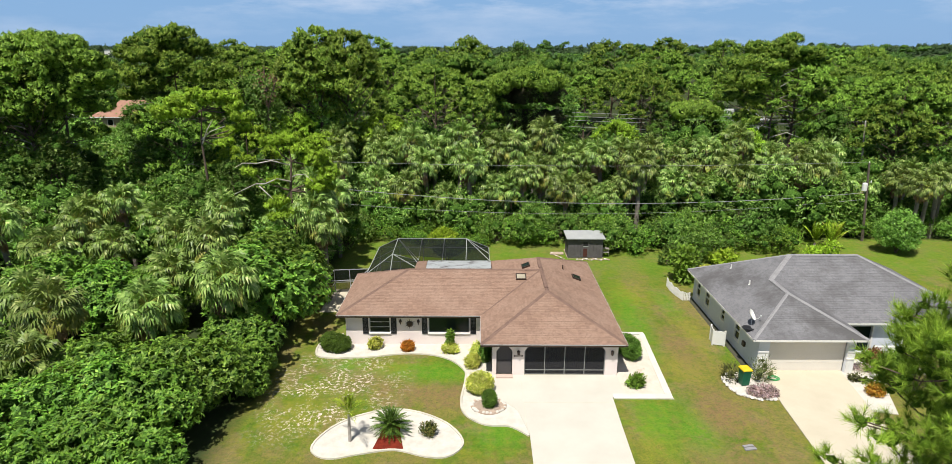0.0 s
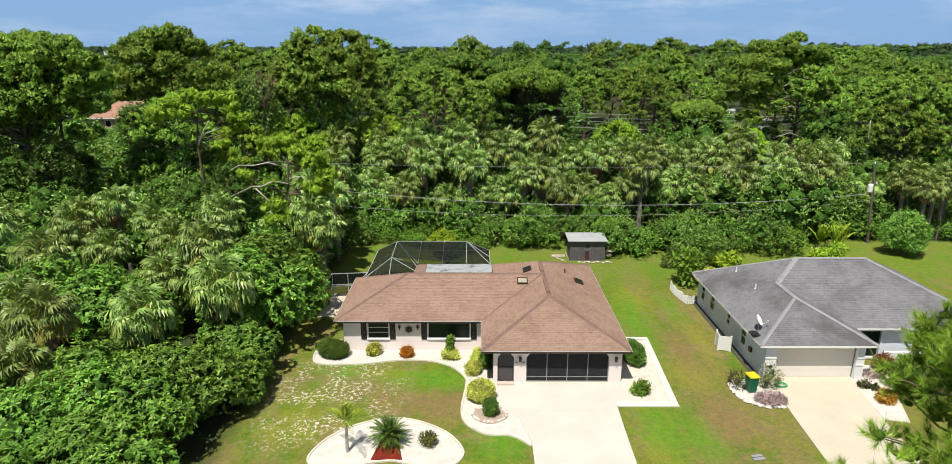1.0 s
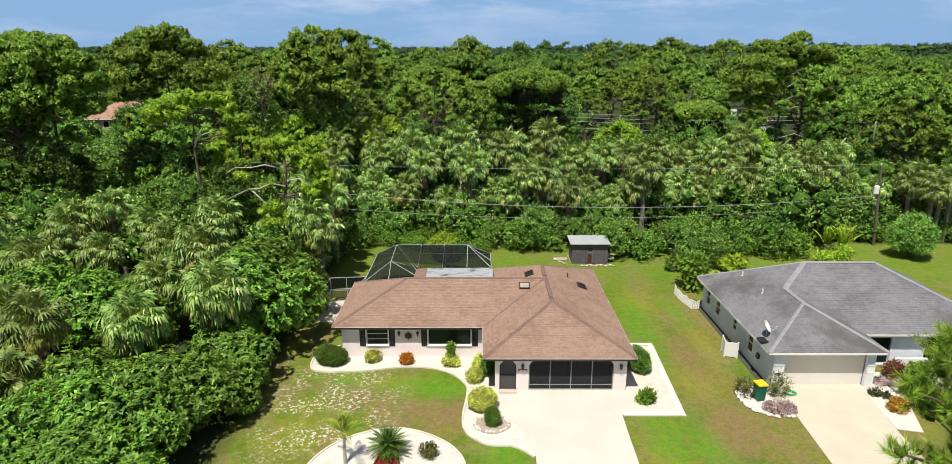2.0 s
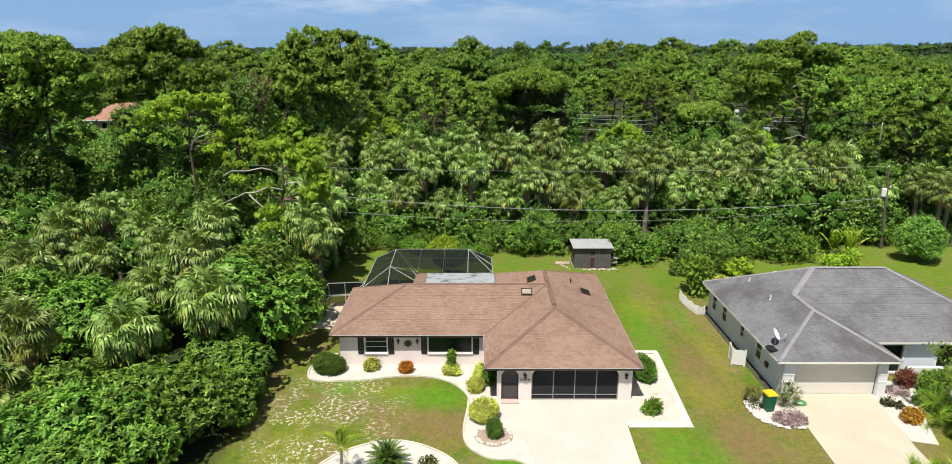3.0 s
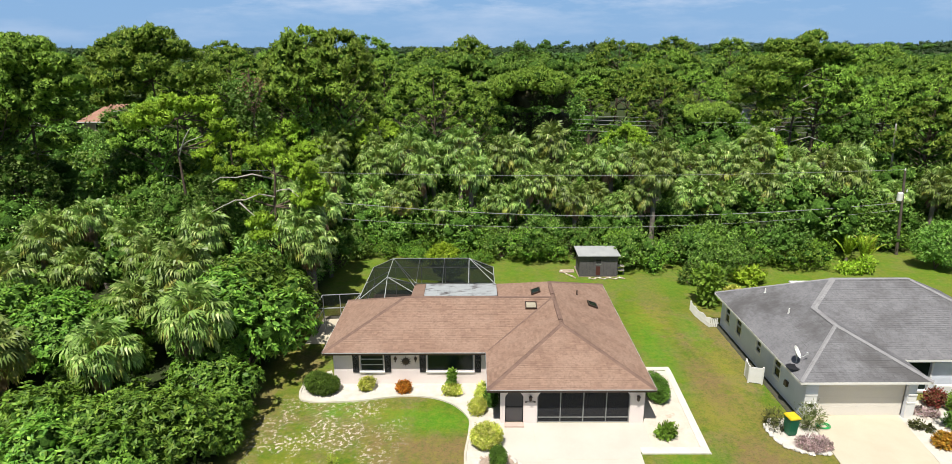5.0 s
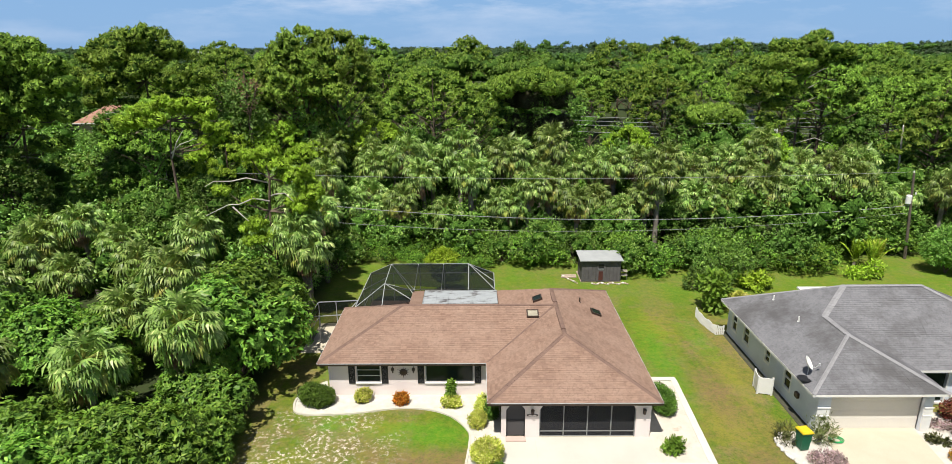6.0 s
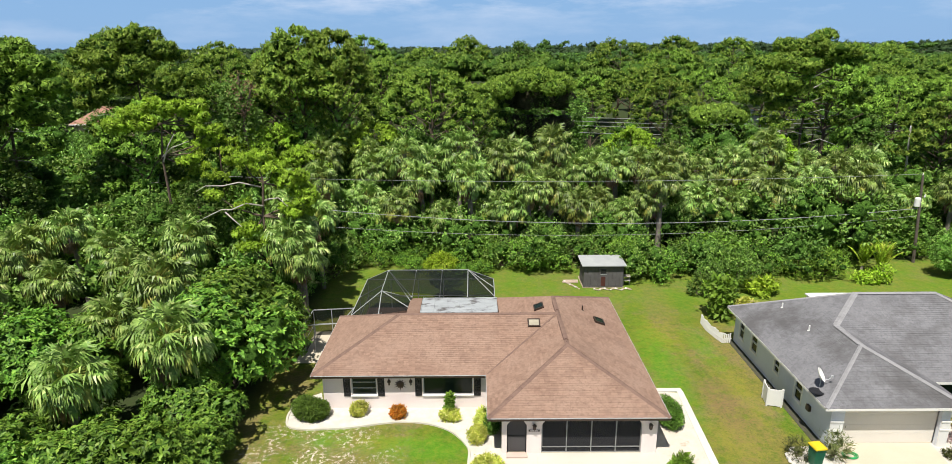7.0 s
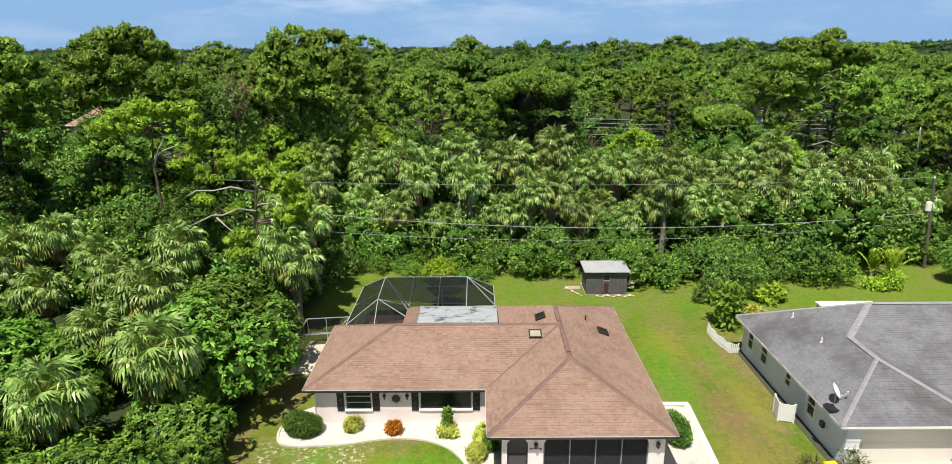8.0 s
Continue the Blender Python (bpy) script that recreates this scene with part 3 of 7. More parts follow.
CAP_MESH = {}


def cap(p, q, mat, parent, w=0.26, step=0.24):
    """Overlapping cap shingles along a ridge or hip, each an object on one shared mesh."""
    p, q = Vector(p), Vector(q)
    n = max(1, round((q - p).length / step))
    d = (q - p).normalized()
    side = d.cross(Vector((0, 0, 1))).normalized()
    turn = Matrix((d, -side, side.cross(d))).transposed().to_4x4()
    key = (mat.name, w)
    if key not in CAP_MESH:
        v = []
        for x, h in ((0.0, 0.042), (step * 1.2, 0.028)):
            v += [(x, -w / 2, h - 0.052), (x, 0, h), (x, w / 2, h - 0.052)]
        CAP_MESH[key] = Shape().add(v, [(0, 3, 4, 1), (1, 4, 5, 2), (0, 1, 2)]).mesh("cap_shingle", mat)
    for i in range(n):
        ob = new("cap_shingle", CAP_MESH[key])
        ob.parent = parent
        ob.matrix_basis = Matrix.Translation(p + (q - p) * (i / n)) @ turn


# ---- ground, drives, beds ----
M_KERB_WHITE = worn("whitish_concrete", (0.62, 0.59, 0.53), (0.54, 0.51, 0.45), 1.0, 25, 0.9, 0.1, 0.3, (0.38, 0.33, 0.25), (0.60, 0.75))
ground = Shape()
xs = [-3000, -400, -120, -60, -30, 0, 30, 60, 120, 400, 3000]
ys = [-400, -60, 0, 20, 40, 60, 90, 150, 400, 1000, 4500]
ground.add([(x, y, 0) for y in ys for x in xs], [(j * 11 + i, j * 11 + i + 1, j * 11 + i + 12, j * 11 + i + 11) for j in range(10) for i in range(10)])
structure("ground", ground, M_GROUND, "patchy green and brown lawn running into leaf-littered woods", "lawn")

DRIVE = [(2.5, -3.0), (7.05, -3.0), (7.62, 28.0), (7.70, 30.5), (8.45, 30.5), (8.45, 32.95), (0.75, 32.95), (0.75, 30.9), (2.2, 29.2), (2.70, 27.0)]
structure("driveway", Shape().prism(DRIVE, -0.1, 0.05), M_CONCRETE_PALE, "sunlit cream concrete driveway in front of the garage", "driveway")
joint = Shape().box((2.58, 27.5, 0.05), (2.61, 32.9, 0.054)).box((2.6, 29.9, 0.05), (7.6, 29.93, 0.054))
structure("drive_joint", joint, M_KERB, "thin joints in the concrete driveway", "joint")

bed_line = smooth_loop([(-10.5, 37.6), (-10.55, 35.9), (-9.9, 35.05), (-7.5, 35.06), (-4.3, 35.6), (-2.1, 35.05), (-0.85, 33.6), (-0.73, 32.3),
                        (-0.92, 30.2), (-0.67, 28.8), (0.4, 27.85), (1.7, 27.7), (2.66, 26.9)], 7, closed=False)
bed = Shape().prism(bed_line + [(2.75, 29.2), (0.9, 31.0), (0.9, 37.2), (-8.9, 37.2), (-9.3, 38.5)], -0.1, 0.03)
structure("front_bed", bed, M_GRAVEL, "white gravel bed curving along the front of the house", "gravel bed")
structure("bed_kerb", ribbon(bed_line, 0.14, -0.05, 0.085), M_KERB, "pale concrete kerb curving round the gravel bed", "kerb")

island_line = smooth_loop([(-8.25, 25.8), (-7.3, 25.02), (-5.7, 25.4), (-4.1, 25.7), (-2.5, 25.2), (-1.4, 25.25), (-0.72, 26.3), (-1.5, 27.8),
                           (-3.0, 28.85), (-4.6, 29.2), (-6.4, 28.6), (-7.7, 27.4)], 6)
structure("island_bed", Shape().prism(island_line, -0.1, 0.03), M_GRAVEL, "kidney-shaped white gravel bed in the lawn", "gravel bed")
structure("island_kerb", ribbon(island_line, 0.12, -0.05, 0.08, True), M_KERB, "pale kerb round the island bed", "kerb")
structure("mulch", Shape().prism([(-5.2, 25.75), (-3.68, 25.78), (-3.95, 26.9), (-4.1, 27.9), (-4.9, 27.9), (-5.0, 26.9)], -0.02, 0.05), M_MULCH, "wedge of red mulch under the cycad", "mulch")

structure("side_bed", Shape().prism([(8.45, 30.55), (11.0, 30.55), (10.95, 32.0), (11.25, 38.3), (8.0, 38.6), (8.0, 32.9), (8.45, 32.9)], -0.1, 0.028), M_GRAVEL_TAN, "tan gravel bed beside the garage", "gravel bed")
side_kerb = Shape().prism([(7.75, 30.35), (11.15, 30.35), (11.0, 30.85), (7.75, 30.85)], -0.1, 0.06)
side_kerb.prism([(10.75, 30.86), (11.12, 30.36), (11.55, 38.4), (11.2, 38.4)], -0.1, 0.056)
side_kerb.prism([(8.9, 38.41), (11.55, 38.41), (11.5, 38.75), (8.9, 38.75)], -0.1, 0.058)
structure("side_path", side_kerb, M_KERB_WHITE, "narrow pale concrete strip edging the gravel bed", "path")
structure("side_patio", Shape().prism([(-11.9, 42.0), (-9.0, 42.0), (-8.62, 44.3), (-8.62, 46.4), (-11.6, 46.4)], -0.1, 0.04), M_CONCRETE, "pale concrete slab beside the house", "patio")
structure("pool_patio", Shape().prism([(-8.6, 43.7), (0.95, 43.7), (0.95, 50.5), (-8.6, 50.5)], -0.1, 0.045), worn("brown_pavers", (0.20, 0.125, 0.098), (0.14, 0.09, 0.07), 1.5, 12, 0.9, 0.1, 0.4), "brown paved patio inside the pool cage", "patio")

structure("neighbour_driveway", Shape().prism([(14.7, -3.0), (19.8, -3.0), (21.55, 28.5), (22.35, 33.72), (17.4, 33.72), (17.02, 29.8)], -0.1, 0.05), M_CONCRETE, "cream concrete driveway of the neighbouring house", "driveway")
nb_bed_line = smooth_loop([(14.75, 32.6), (14.75, 31.6), (15.1, 30.8), (15.9, 30.35), (16.9, 30.3)], 5, closed=False)
structure("neighbour_bed", Shape().prism(nb_bed_line + [(17.05, 30.3), (17.35, 33.4), (15.2, 33.3)], -0.1, 0.03), M_GRAVEL, "gravel bed at the corner of the grey house", "gravel bed")
structure("neighbour_front_bed", Shape().prism([(21.7, 29.2), (22.9, 28.9), (23.9, 31.5), (24.6, 33.0), (27.5, 33.2), (27.5, 35.0), (22.5, 35.0)], -0.1, 0.03), M_GRAVEL, "white gravel bed before the grey house entrance", "gravel bed")
structure("wall_strip", Shape().prism([(16.55, 33.4), (17.0, 33.4), (17.0, 45.2), (16.6, 45.2)], -0.1, 0.02), M_SOIL, "dark soil strip along the grey house wall", "soil strip")


# ---- the house ----
Z0, PITCH = 2.32, 0.375
ZR = Z0 + PITCH * 4.33
house = thing("house", "single-storey pinkish stucco house with a brown shingled hip roof", "house")

front = part("wall", wall_with_openings(9.65, 2.26, 0.2, [(1.56, 2.94, 0.86, 2.02), (5.48, 8.21, 0.86, 2.02)]), M_STUCCO, house)
front.location = (-8.75, 36.9, 0)
porch_walls = Shape().box((-8.75, 37.1, 0), (-8.55, 43.6, 2.26)).box((-8.55, 43.4, 0), (1.0, 43.6, 2.26))
porch_walls.box((8.22, 33.07, 0), (8.42, 46.8, 2.26)).box((0.9, 46.6, 0), (8.22, 46.8, 2.26)).box((2.3, 35.2, 0), (2.5, 43.4, 2.26)).box((0.9, 43.6, 0), (1.1, 46.6, 2.26))
part("side_wall", porch_walls, M_STUCCO, house)
garage = part("garage_wall", wall_with_openings(7.54, 2.26, 0.2, [(0.25, 1.21, 0.0, 2.06), (1.93, 6.80, 0.0, 2.06)]), M_STUCCO, house)
garage.location = (0.88, 32.87, 0)
part("garage_floor", Shape().box((0.9, 32.9, -0.05), (8.22, 46.6, 0.07)), M_CONCRETE, house)

for x, d in ((1.13, 1), (2.09, -1), (2.81, 1), (7.68, -1)):
    corner = Shape().add([(a, y, z) for y in (32.864, 33.06) for a, z in ((x, 1.66), (x + d * 0.12, 1.84), (x + d * 0.32, 2.06), (x, 2.06))],
                         [(0, 1, 2, 3), (7, 6, 5, 4), (0, 4, 5, 1), (1, 5, 6, 2)])
    part("arch_corner", corner, M_STUCCO, house, "sloping stucco corner of the opening")

screens = part("garage_screen", Shape().box((2.83, 32.96, 0.08), (7.66, 32.97, 2.05)), M_SCREEN_DENSE, house, "dark insect screen across the garage opening")
bars = Shape()
for i in range(5):
    x = 2.84 + i * 4.81 / 4
    bars.box((x - 0.025, 32.93, 0.05), (x + 0.025, 32.99, 2.05))
bars.box((2.815, 32.925, 0.05), (7.675, 32.995, 0.11)).box((2.815, 32.925, 0.36), (7.675, 32.995, 0.40)).box((2.815, 32.925, 2.0), (7.675, 32.995, 2.055))
part("screen_frame", bars, worn("grey_frame", (0.24, 0.24, 0.23), (0.19, 0.19, 0.18), 2, 40, 0.5, 0.4, 0), screens)
entry = part("entry_screen", Shape().box((1.15, 32.96, 0.13), (2.07, 32.97, 2.05)), M_SCREEN_DOOR, house, "dark screen door of the porch")
part("door_frame", Shape().box((1.132, 32.93, 0.02), (1.19, 32.99, 2.05)).box((2.03, 32.93, 0.02), (2.088, 32.99, 2.05)).box((1.19, 32.93, 1.0), (2.03, 32.99, 1.04)), M_BLACK, entry)
part("door_step", Shape().box((1.1, 32.5, 0.05), (2.12, 32.86, 0.13)), worn("pink_step", (0.55, 0.42, 0.36), (0.48, 0.36, 0.31), 2, 30, 0.9, 0.1, 0.2), house, "pinkish step before the porch door")
part("porch_screen", Shape().box((0.93, 33.07, 0.1), (0.94, 36.88, 2.2)), M_SCREEN_DENSE, house, "dark porch side screen")

# windows with shutters
for x0, x1, lights in ((-7.19, -5.81, 3), (-3.27, -0.54, 1)):
    win = part("window", Shape().box((x0 + 0.05, 36.99, 0.90), (x1 - 0.05, 37.0, 1.98)), M_GLASS, house, "dark reflecting window glass")
    fr = Shape()
    fr.box((x0, 36.95, 0.86), (x0 + 0.05, 37.05, 2.02)).box((x1 - 0.05, 36.95, 0.86), (x1, 37.05, 2.02)).box((x0 + 0.05, 36.95, 0.86), (x1 - 0.05, 37.05, 0.91)).box((x0 + 0.05, 36.95, 1.97), (x1 - 0.05, 37.05, 2.02))
    for i in range(1, lights):
        z = 0.9 + i * 1.08 / lights
        fr.box((x0 + 0.05, 36.96, z - 0.02), (x1 - 0.05, 37.03, z + 0.02))
    part("window_frame", fr, M_ALU, win)
    part("window_sill", Shape().box((x0 - 0.04, 36.82, 0.80), (x1 + 0.04, 36.94, 0.858)), M_WHITE, win)
    part("blind", Shape().box((x0 + 0.06, 37.08, 0.92), (x1 - 0.06, 37.085, 1.5)), M_SHED_ROOF, win)
    for a, b in ((x0 - 0.43, x0 - 0.06), (x1 + 0.06, x1 + 0.43)):
        sh = Shape().box((a, 36.862, 0.80), (a + 0.06, 36.898, 2.06)).box((b - 0.06, 36.862, 0.80), (b, 36.898, 2.06)).box((a + 0.06, 36.862, 0.80), (b - 0.06, 36.898, 0.88)).box((a + 0.06, 36.862, 1.98), (b - 0.06, 36.898, 2.06))
        for i in range(16):
            z = 0.89 + i * 0.068
            sh.box((a + 0.06, 36.872, z), (b - 0.06, 36.894, z + 0.05))
        part("shutter", sh, M_BLACK, house, "black louvred shutter")

# sun-shaped ornament with two small ones
orn = Shape()
orn.lathe([(0.02, -0.03), (0.21, -0.02), (0.21, 0.0), (0.11, 0.04)], 18)
sun_ornament = thing("wall_ornament", "dark metal sun-shaped ornament hung on the stucco wall", "wall ornament", data=orn.mesh("wall_ornament", M_BRONZE))
sun_ornament.matrix_basis = pose(-4.51, 36.865, 1.52, 90, 0, 0)
for k in range(12):
    a, b = k * math.tau / 12, math.tau / 27
    r = 0.40 if k % 2 else 0.33
    part("ray", Shape().add([(0.15 * math.cos(a - b), 0.15 * math.sin(a - b), 0.0), (0.15 * math.cos(a + b), 0.15 * math.sin(a + b), 0.0), (r * math.cos(a), r * math.sin(a), 0.0),
                             (0.15 * math.cos(a), 0.15 * math.sin(a), 0.03), (0.15 * math.cos(a), 0.15 * math.sin(a), -0.03)],
                            [(0, 3, 2), (3, 1, 2), (0, 2, 4), (4, 2, 1)]), M_BRONZE, sun_ornament)
for x in (-5.1, -3.92):
    w = Shape().lathe([(0.02, -0.2), (0.05, -0.16), (0.035, -0.08), (0.10, 0.0), (0.09, 0.08), (0.03, 0.16), (0.015, 0.22)], 10)
    w.box((-0.02, 0.0, -0.06), (0.02, 0.13, -0.03))
    ob = thing("wall_sconce", "small dark metal sconce on the stucco wall", "sconce", group="ornaments on the wall", data=w.mesh("wall_sconce", M_BRONZE))
    ob.matrix_basis = pose(x, 36.77, 1.72)

# wall lanterns and the number board
for x in (2.45, 8.05):
    lamp = thing("wall_lantern", "black metal wall lantern on the garage pillar", "lantern", x, 32.86, 1.62, group="garage lanterns")
    part("bracket", Shape().box((-0.05, -0.02, -0.18), (0.05, 0, 0.12)).bar((0, 0, 0.05), (0, -0.14, 0.12), 0.025), M_BLACK, lamp)
    part("lantern_body", Shape().lathe([(0.03, -0.16), (0.07, -0.12), (0.09, 0.08), (0.11, 0.10), (0.02, 0.2)], 8, (0, -0.14, 0)), M_BRONZE, lamp)
board = thing("number_board", "dark board with a row of pale bars under the lantern", "number board", 2.45, 32.862, 1.36, data=Shape().box((-0.27, -0.02, -0.05), (0.27, 0, 0.05)).mesh("number_board", M_BRONZE))
part("pale_bar", Shape().box((-0.2, -0.026, -0.025), (0.2, -0.02, 0.025)), M_STUCCO, board)

# roof
FL, W1, GL, GR, BR = (-9.23, 36.44, Z0), (0.19, 36.44, Z0), (0.19, 32.46, Z0), (8.85, 32.46, Z0), (8.85, 46.85, Z0)
BW, BM, BL = (0.19, 46.85, Z0), (0.19, 44.0, Z0), (-9.23, 44.0, Z0)
AW, RX, RB, AL = (4.52, 36.79, ZR), (4.52, 40.77, ZR), (4.52, 43.3, ZR), (-4.9, 40.77, ZR)
for i, plane in enumerate(([GL, GR, AW], [GR, BR, RB, AW], [BR, BW, RB], [W1, GL, AW, RX], [FL, W1, RX, AL], [BL, FL, AL], [BM, BL, AL, RX], [BW, BM, RX, RB])):
    roof = part("roof", roof_plane(plane), M_SHINGLE, house, "brown asphalt shingle roof slope")
    if i not in (2,):
        shingled(plane, M_SHINGLE, roof, seed=i + 3, singles=300 if i == 0 else 0)
for a, b in ((GL, AW), (GR, AW), (AW, RX), (RX, RB), (FL, AL), (AL, RX), (BL, AL), (BR, RB)):
    cap(a, b, M_CAP_BROWN, house)
valley = Shape().bar((0.25, 36.5, Z0 + 0.03), (RX[0] - 0.05, RX[1] - 0.05, ZR + 0.015), 0.11, 0.02)
part("valley_strip", valley, M_CAP_BROWN, house)
for a, b in (((4.52, 37.3), (4.52, 39.6)), ((4.5, 41.1), (4.5, 42.6))):
    part("ridge_vent", Shape().add([(a[0] + dx, y, ZR + dz) for y in (a[1], b[1]) for dx, dz in ((-0.14, -0.02), (-0.12, 0.05), (0, 0.09), (0.12, 0.05), (0.14, -0.02))],
         [(0, 1, 6, 5), (1, 2, 7, 6), (2, 3, 8, 7), (3, 4, 9, 8), (0, 4, 3, 2, 1), (5, 6, 7, 8, 9)]), M_CAP_BROWN, house, "raised ridge vent")
for a, b in ((FL, W1), (W1, GL), (GL, GR), (GR, BR), (BL, FL), (BM, BL), (BR, BW)):
    part("fascia", Shape().bar((a[0], a[1], Z0 - 0.10), (b[0], b[1], Z0 - 0.10), 0.045, 0.12), M_BRONZE, house, "dark fascia board")
    part("drip_edge", Shape().bar((a[0], a[1], Z0 - 0.02), (b[0], b[1], Z0 - 0.02), 0.07, 0.035), M_ALU, house, "pale metal drip edge")
part("soffit", Shape().box((-9.2, 36.46, 2.262), (0.22, 43.8, 2.285)).box((0.22, 32.49, 2.262), (8.82, 46.9, 2.285)), M_WHITE, house)
part("downspout", Shape().box((0.62, 36.78, 0.0), (0.70, 36.86, 2.25)), M_WHITE, house)

# skylights and vents
def roof_frame(x, y, nor_up, w, d, name, label):
    """A framed skylight lying on a slope; nor_up is the slope's normal."""
    z = Vector(nor_up).normalized()
    xax = Vector((0, 1, 0)).cross(z).normalized() if abs(z.x) < 0.05 else Vector((0, 1, 0))
    yax = z.cross(xax)
    s = part(name, Shape().box((-w / 2 + 0.07, -d / 2 + 0.07, 0.02), (w / 2 - 0.07, d / 2 - 0.07, 0.10)), M_DOME if name == "skylight" else M_GLASS, house, label)
    part("skylight_frame", Shape().box((-w / 2, -d / 2, 0), (w / 2, -d / 2 + 0.07, 0.12)).box((-w / 2, d / 2 - 0.07, 0), (w / 2, d / 2, 0.12)).box((-w / 2, -d / 2 + 0.07, 0), (-w / 2 + 0.07, d / 2 - 0.07, 0.12)).box((w / 2 - 0.07, -d / 2 + 0.07, 0), (w / 2, d / 2 - 0.07, 0.12)), M_BRONZE, s)
    s.matrix_basis = Matrix.Translation((x, y, 0)) @ Matrix((xax, yax, z)).transposed().to_4x4()
    return s


sk = roof_frame(3.02, 39.95, (0, -PITCH, 1), 0.72, 0.6, "skylight", "domed skylight with a dark bronze frame")
sk.location.z = Z0 + PITCH * (39.95 - 36.44) + 0.015
sk = roof_frame(7.15, 41.6, (PITCH, 0, 1), 0.72, 0.62, "dark_skylight", "dark glazed skylight in the east slope")
sk.location.z = Z0 + PITCH * (8.85 - 7.15) + 0.015
sk = roof_frame(3.55, 42.4, (-PITCH, 0, 1), 0.72, 0.62, "dark_skylight", "dark glazed skylight in the rear slope")
sk.location.z = Z0 + PITCH * (3.55 - 0.19) + 0.015
for x, y in ((6.3, 42.6), (2.4, 41.9)):
    zz = Z0 + PITCH * ((8.85 - x) if x > 4.5 else (x - 0.19))
    part("vent_pipe", Shape().lathe([(0.1, -0.02), (0.05, 0.03), (0.045, 0.32), (0.0, 0.32)], 10, (x, y, zz)), M_BRONZE, house)

# white pan roof over the rear porch
pan = part("porch_roof", Shape().add([(x, y, z + dz) for dz in (0, -0.07) for x, y, z in ((-3.72, 41.05, 3.90), (0.96, 41.05, 3.90), (1.05, 46.35, 2.60), (-4.02, 46.35, 2.60))],
           [(0, 1, 2, 3), (7, 6, 5, 4), (0, 4, 5, 1), (1, 5, 6, 2), (2, 6, 7, 3), (3, 7, 4, 0)]), M_PAN, house, "white metal porch roof blotched with black stains")
part("porch_roof_edge", Shape().add([(x, y, z + dz) for dz in (0, -0.07) for x, y, z in ((-4.55, 41.05, 3.84), (-3.74, 41.05, 3.88), (-4.04, 46.3, 2.60), (-4.85, 46.3, 2.56))],
     [(0, 1, 2, 3), (7, 6, 5, 4), (0, 4, 5, 1), (1, 5, 6, 2), (2, 6, 7, 3), (3, 7, 4, 0)]), M_SHINGLE, house, "brown shingled edge beside the white porch roof")
rib = Shape()
for i in range(7):
    rib.bar((-3.68 + i * 0.765, 41.06, 3.915), (-3.98 + i * 0.83, 46.34, 2.615), 0.025, 0.02)
part("roof_rib", rib, M_PAN, pan)


# ---- pool cage ----
cage = thing("pool_cage", "screened pool enclosure with a white aluminium frame behind the house", "pool enclosure")
top_nodes = [(-6.80, 46.1, 3.22), (-4.75, 46.1, 2.72), (-2.85, 46.1, 2.72), (-0.95, 46.1, 2.72)]
far_nodes = [(-6.80, 49.6, 3.40), (-4.75, 49.6, 3.40), (-2.85, 49.6, 3.40), (-0.95, 49.6, 3.40)]
beams = [((-8.55, 43.9, 2.35), (-8.55, 50.45, 2.35)), ((-8.55, 50.45, 2.35), (0.95, 50.45, 2.35)), ((0.95, 50.45, 2.35), (0.95, 46.4, 2.35)), (far_nodes[0], far_nodes[3])]
beams += [(a, b) for a, b in zip(top_nodes, far_nodes)]
beams += [((-6.75, 44.0, 2.40), top_nodes[0]), ((-8.55, 43.95, 2.35), top_nodes[0]), (far_nodes[0], (-8.55, 50.45, 2.35)), (far_nodes[3], (0.95, 50.45, 2.35)),
          (far_nodes[0], top_nodes[1]), (top_nodes[0], (-4.6, 44.4, 2.60)), (top_nodes[0], (-4.75, 46.1, 2.66)), (far_nodes[3], (0.95, 46.9, 2.4)), (far_nodes[3], (0.95, 48.6, 2.4)),
          (far_nodes[0], (-4.72, 45.4, 2.66)), ((-8.55, 47.0, 2.35), (-6.8, 47.6, 3.14))]
for p in ((-6.8, 50.45), (-4.75, 50.45), (-2.85, 50.45), (-0.95, 50.45), (-8.55, 50.45), (0.95, 50.45), (-8.55, 47.2), (-8.55, 43.95), (0.95, 48.2)):
    beams.append(((*p, 0.04), (*p, 2.35)))
beams += [((-8.55, 50.45, 1.0), (0.95, 50.45, 1.0)), ((-8.55, 43.95, 1.0), (-8.55, 50.45, 1.0))]
for x in (-4.75, -2.85):
    beams.append(((x, 49.6, 3.4), (x, 50.45, 2.35)))
for a, b in beams:
    part("beam", Shape().bar(a, b, 0.048), M_CAGE, cage)
e2 = 2.35
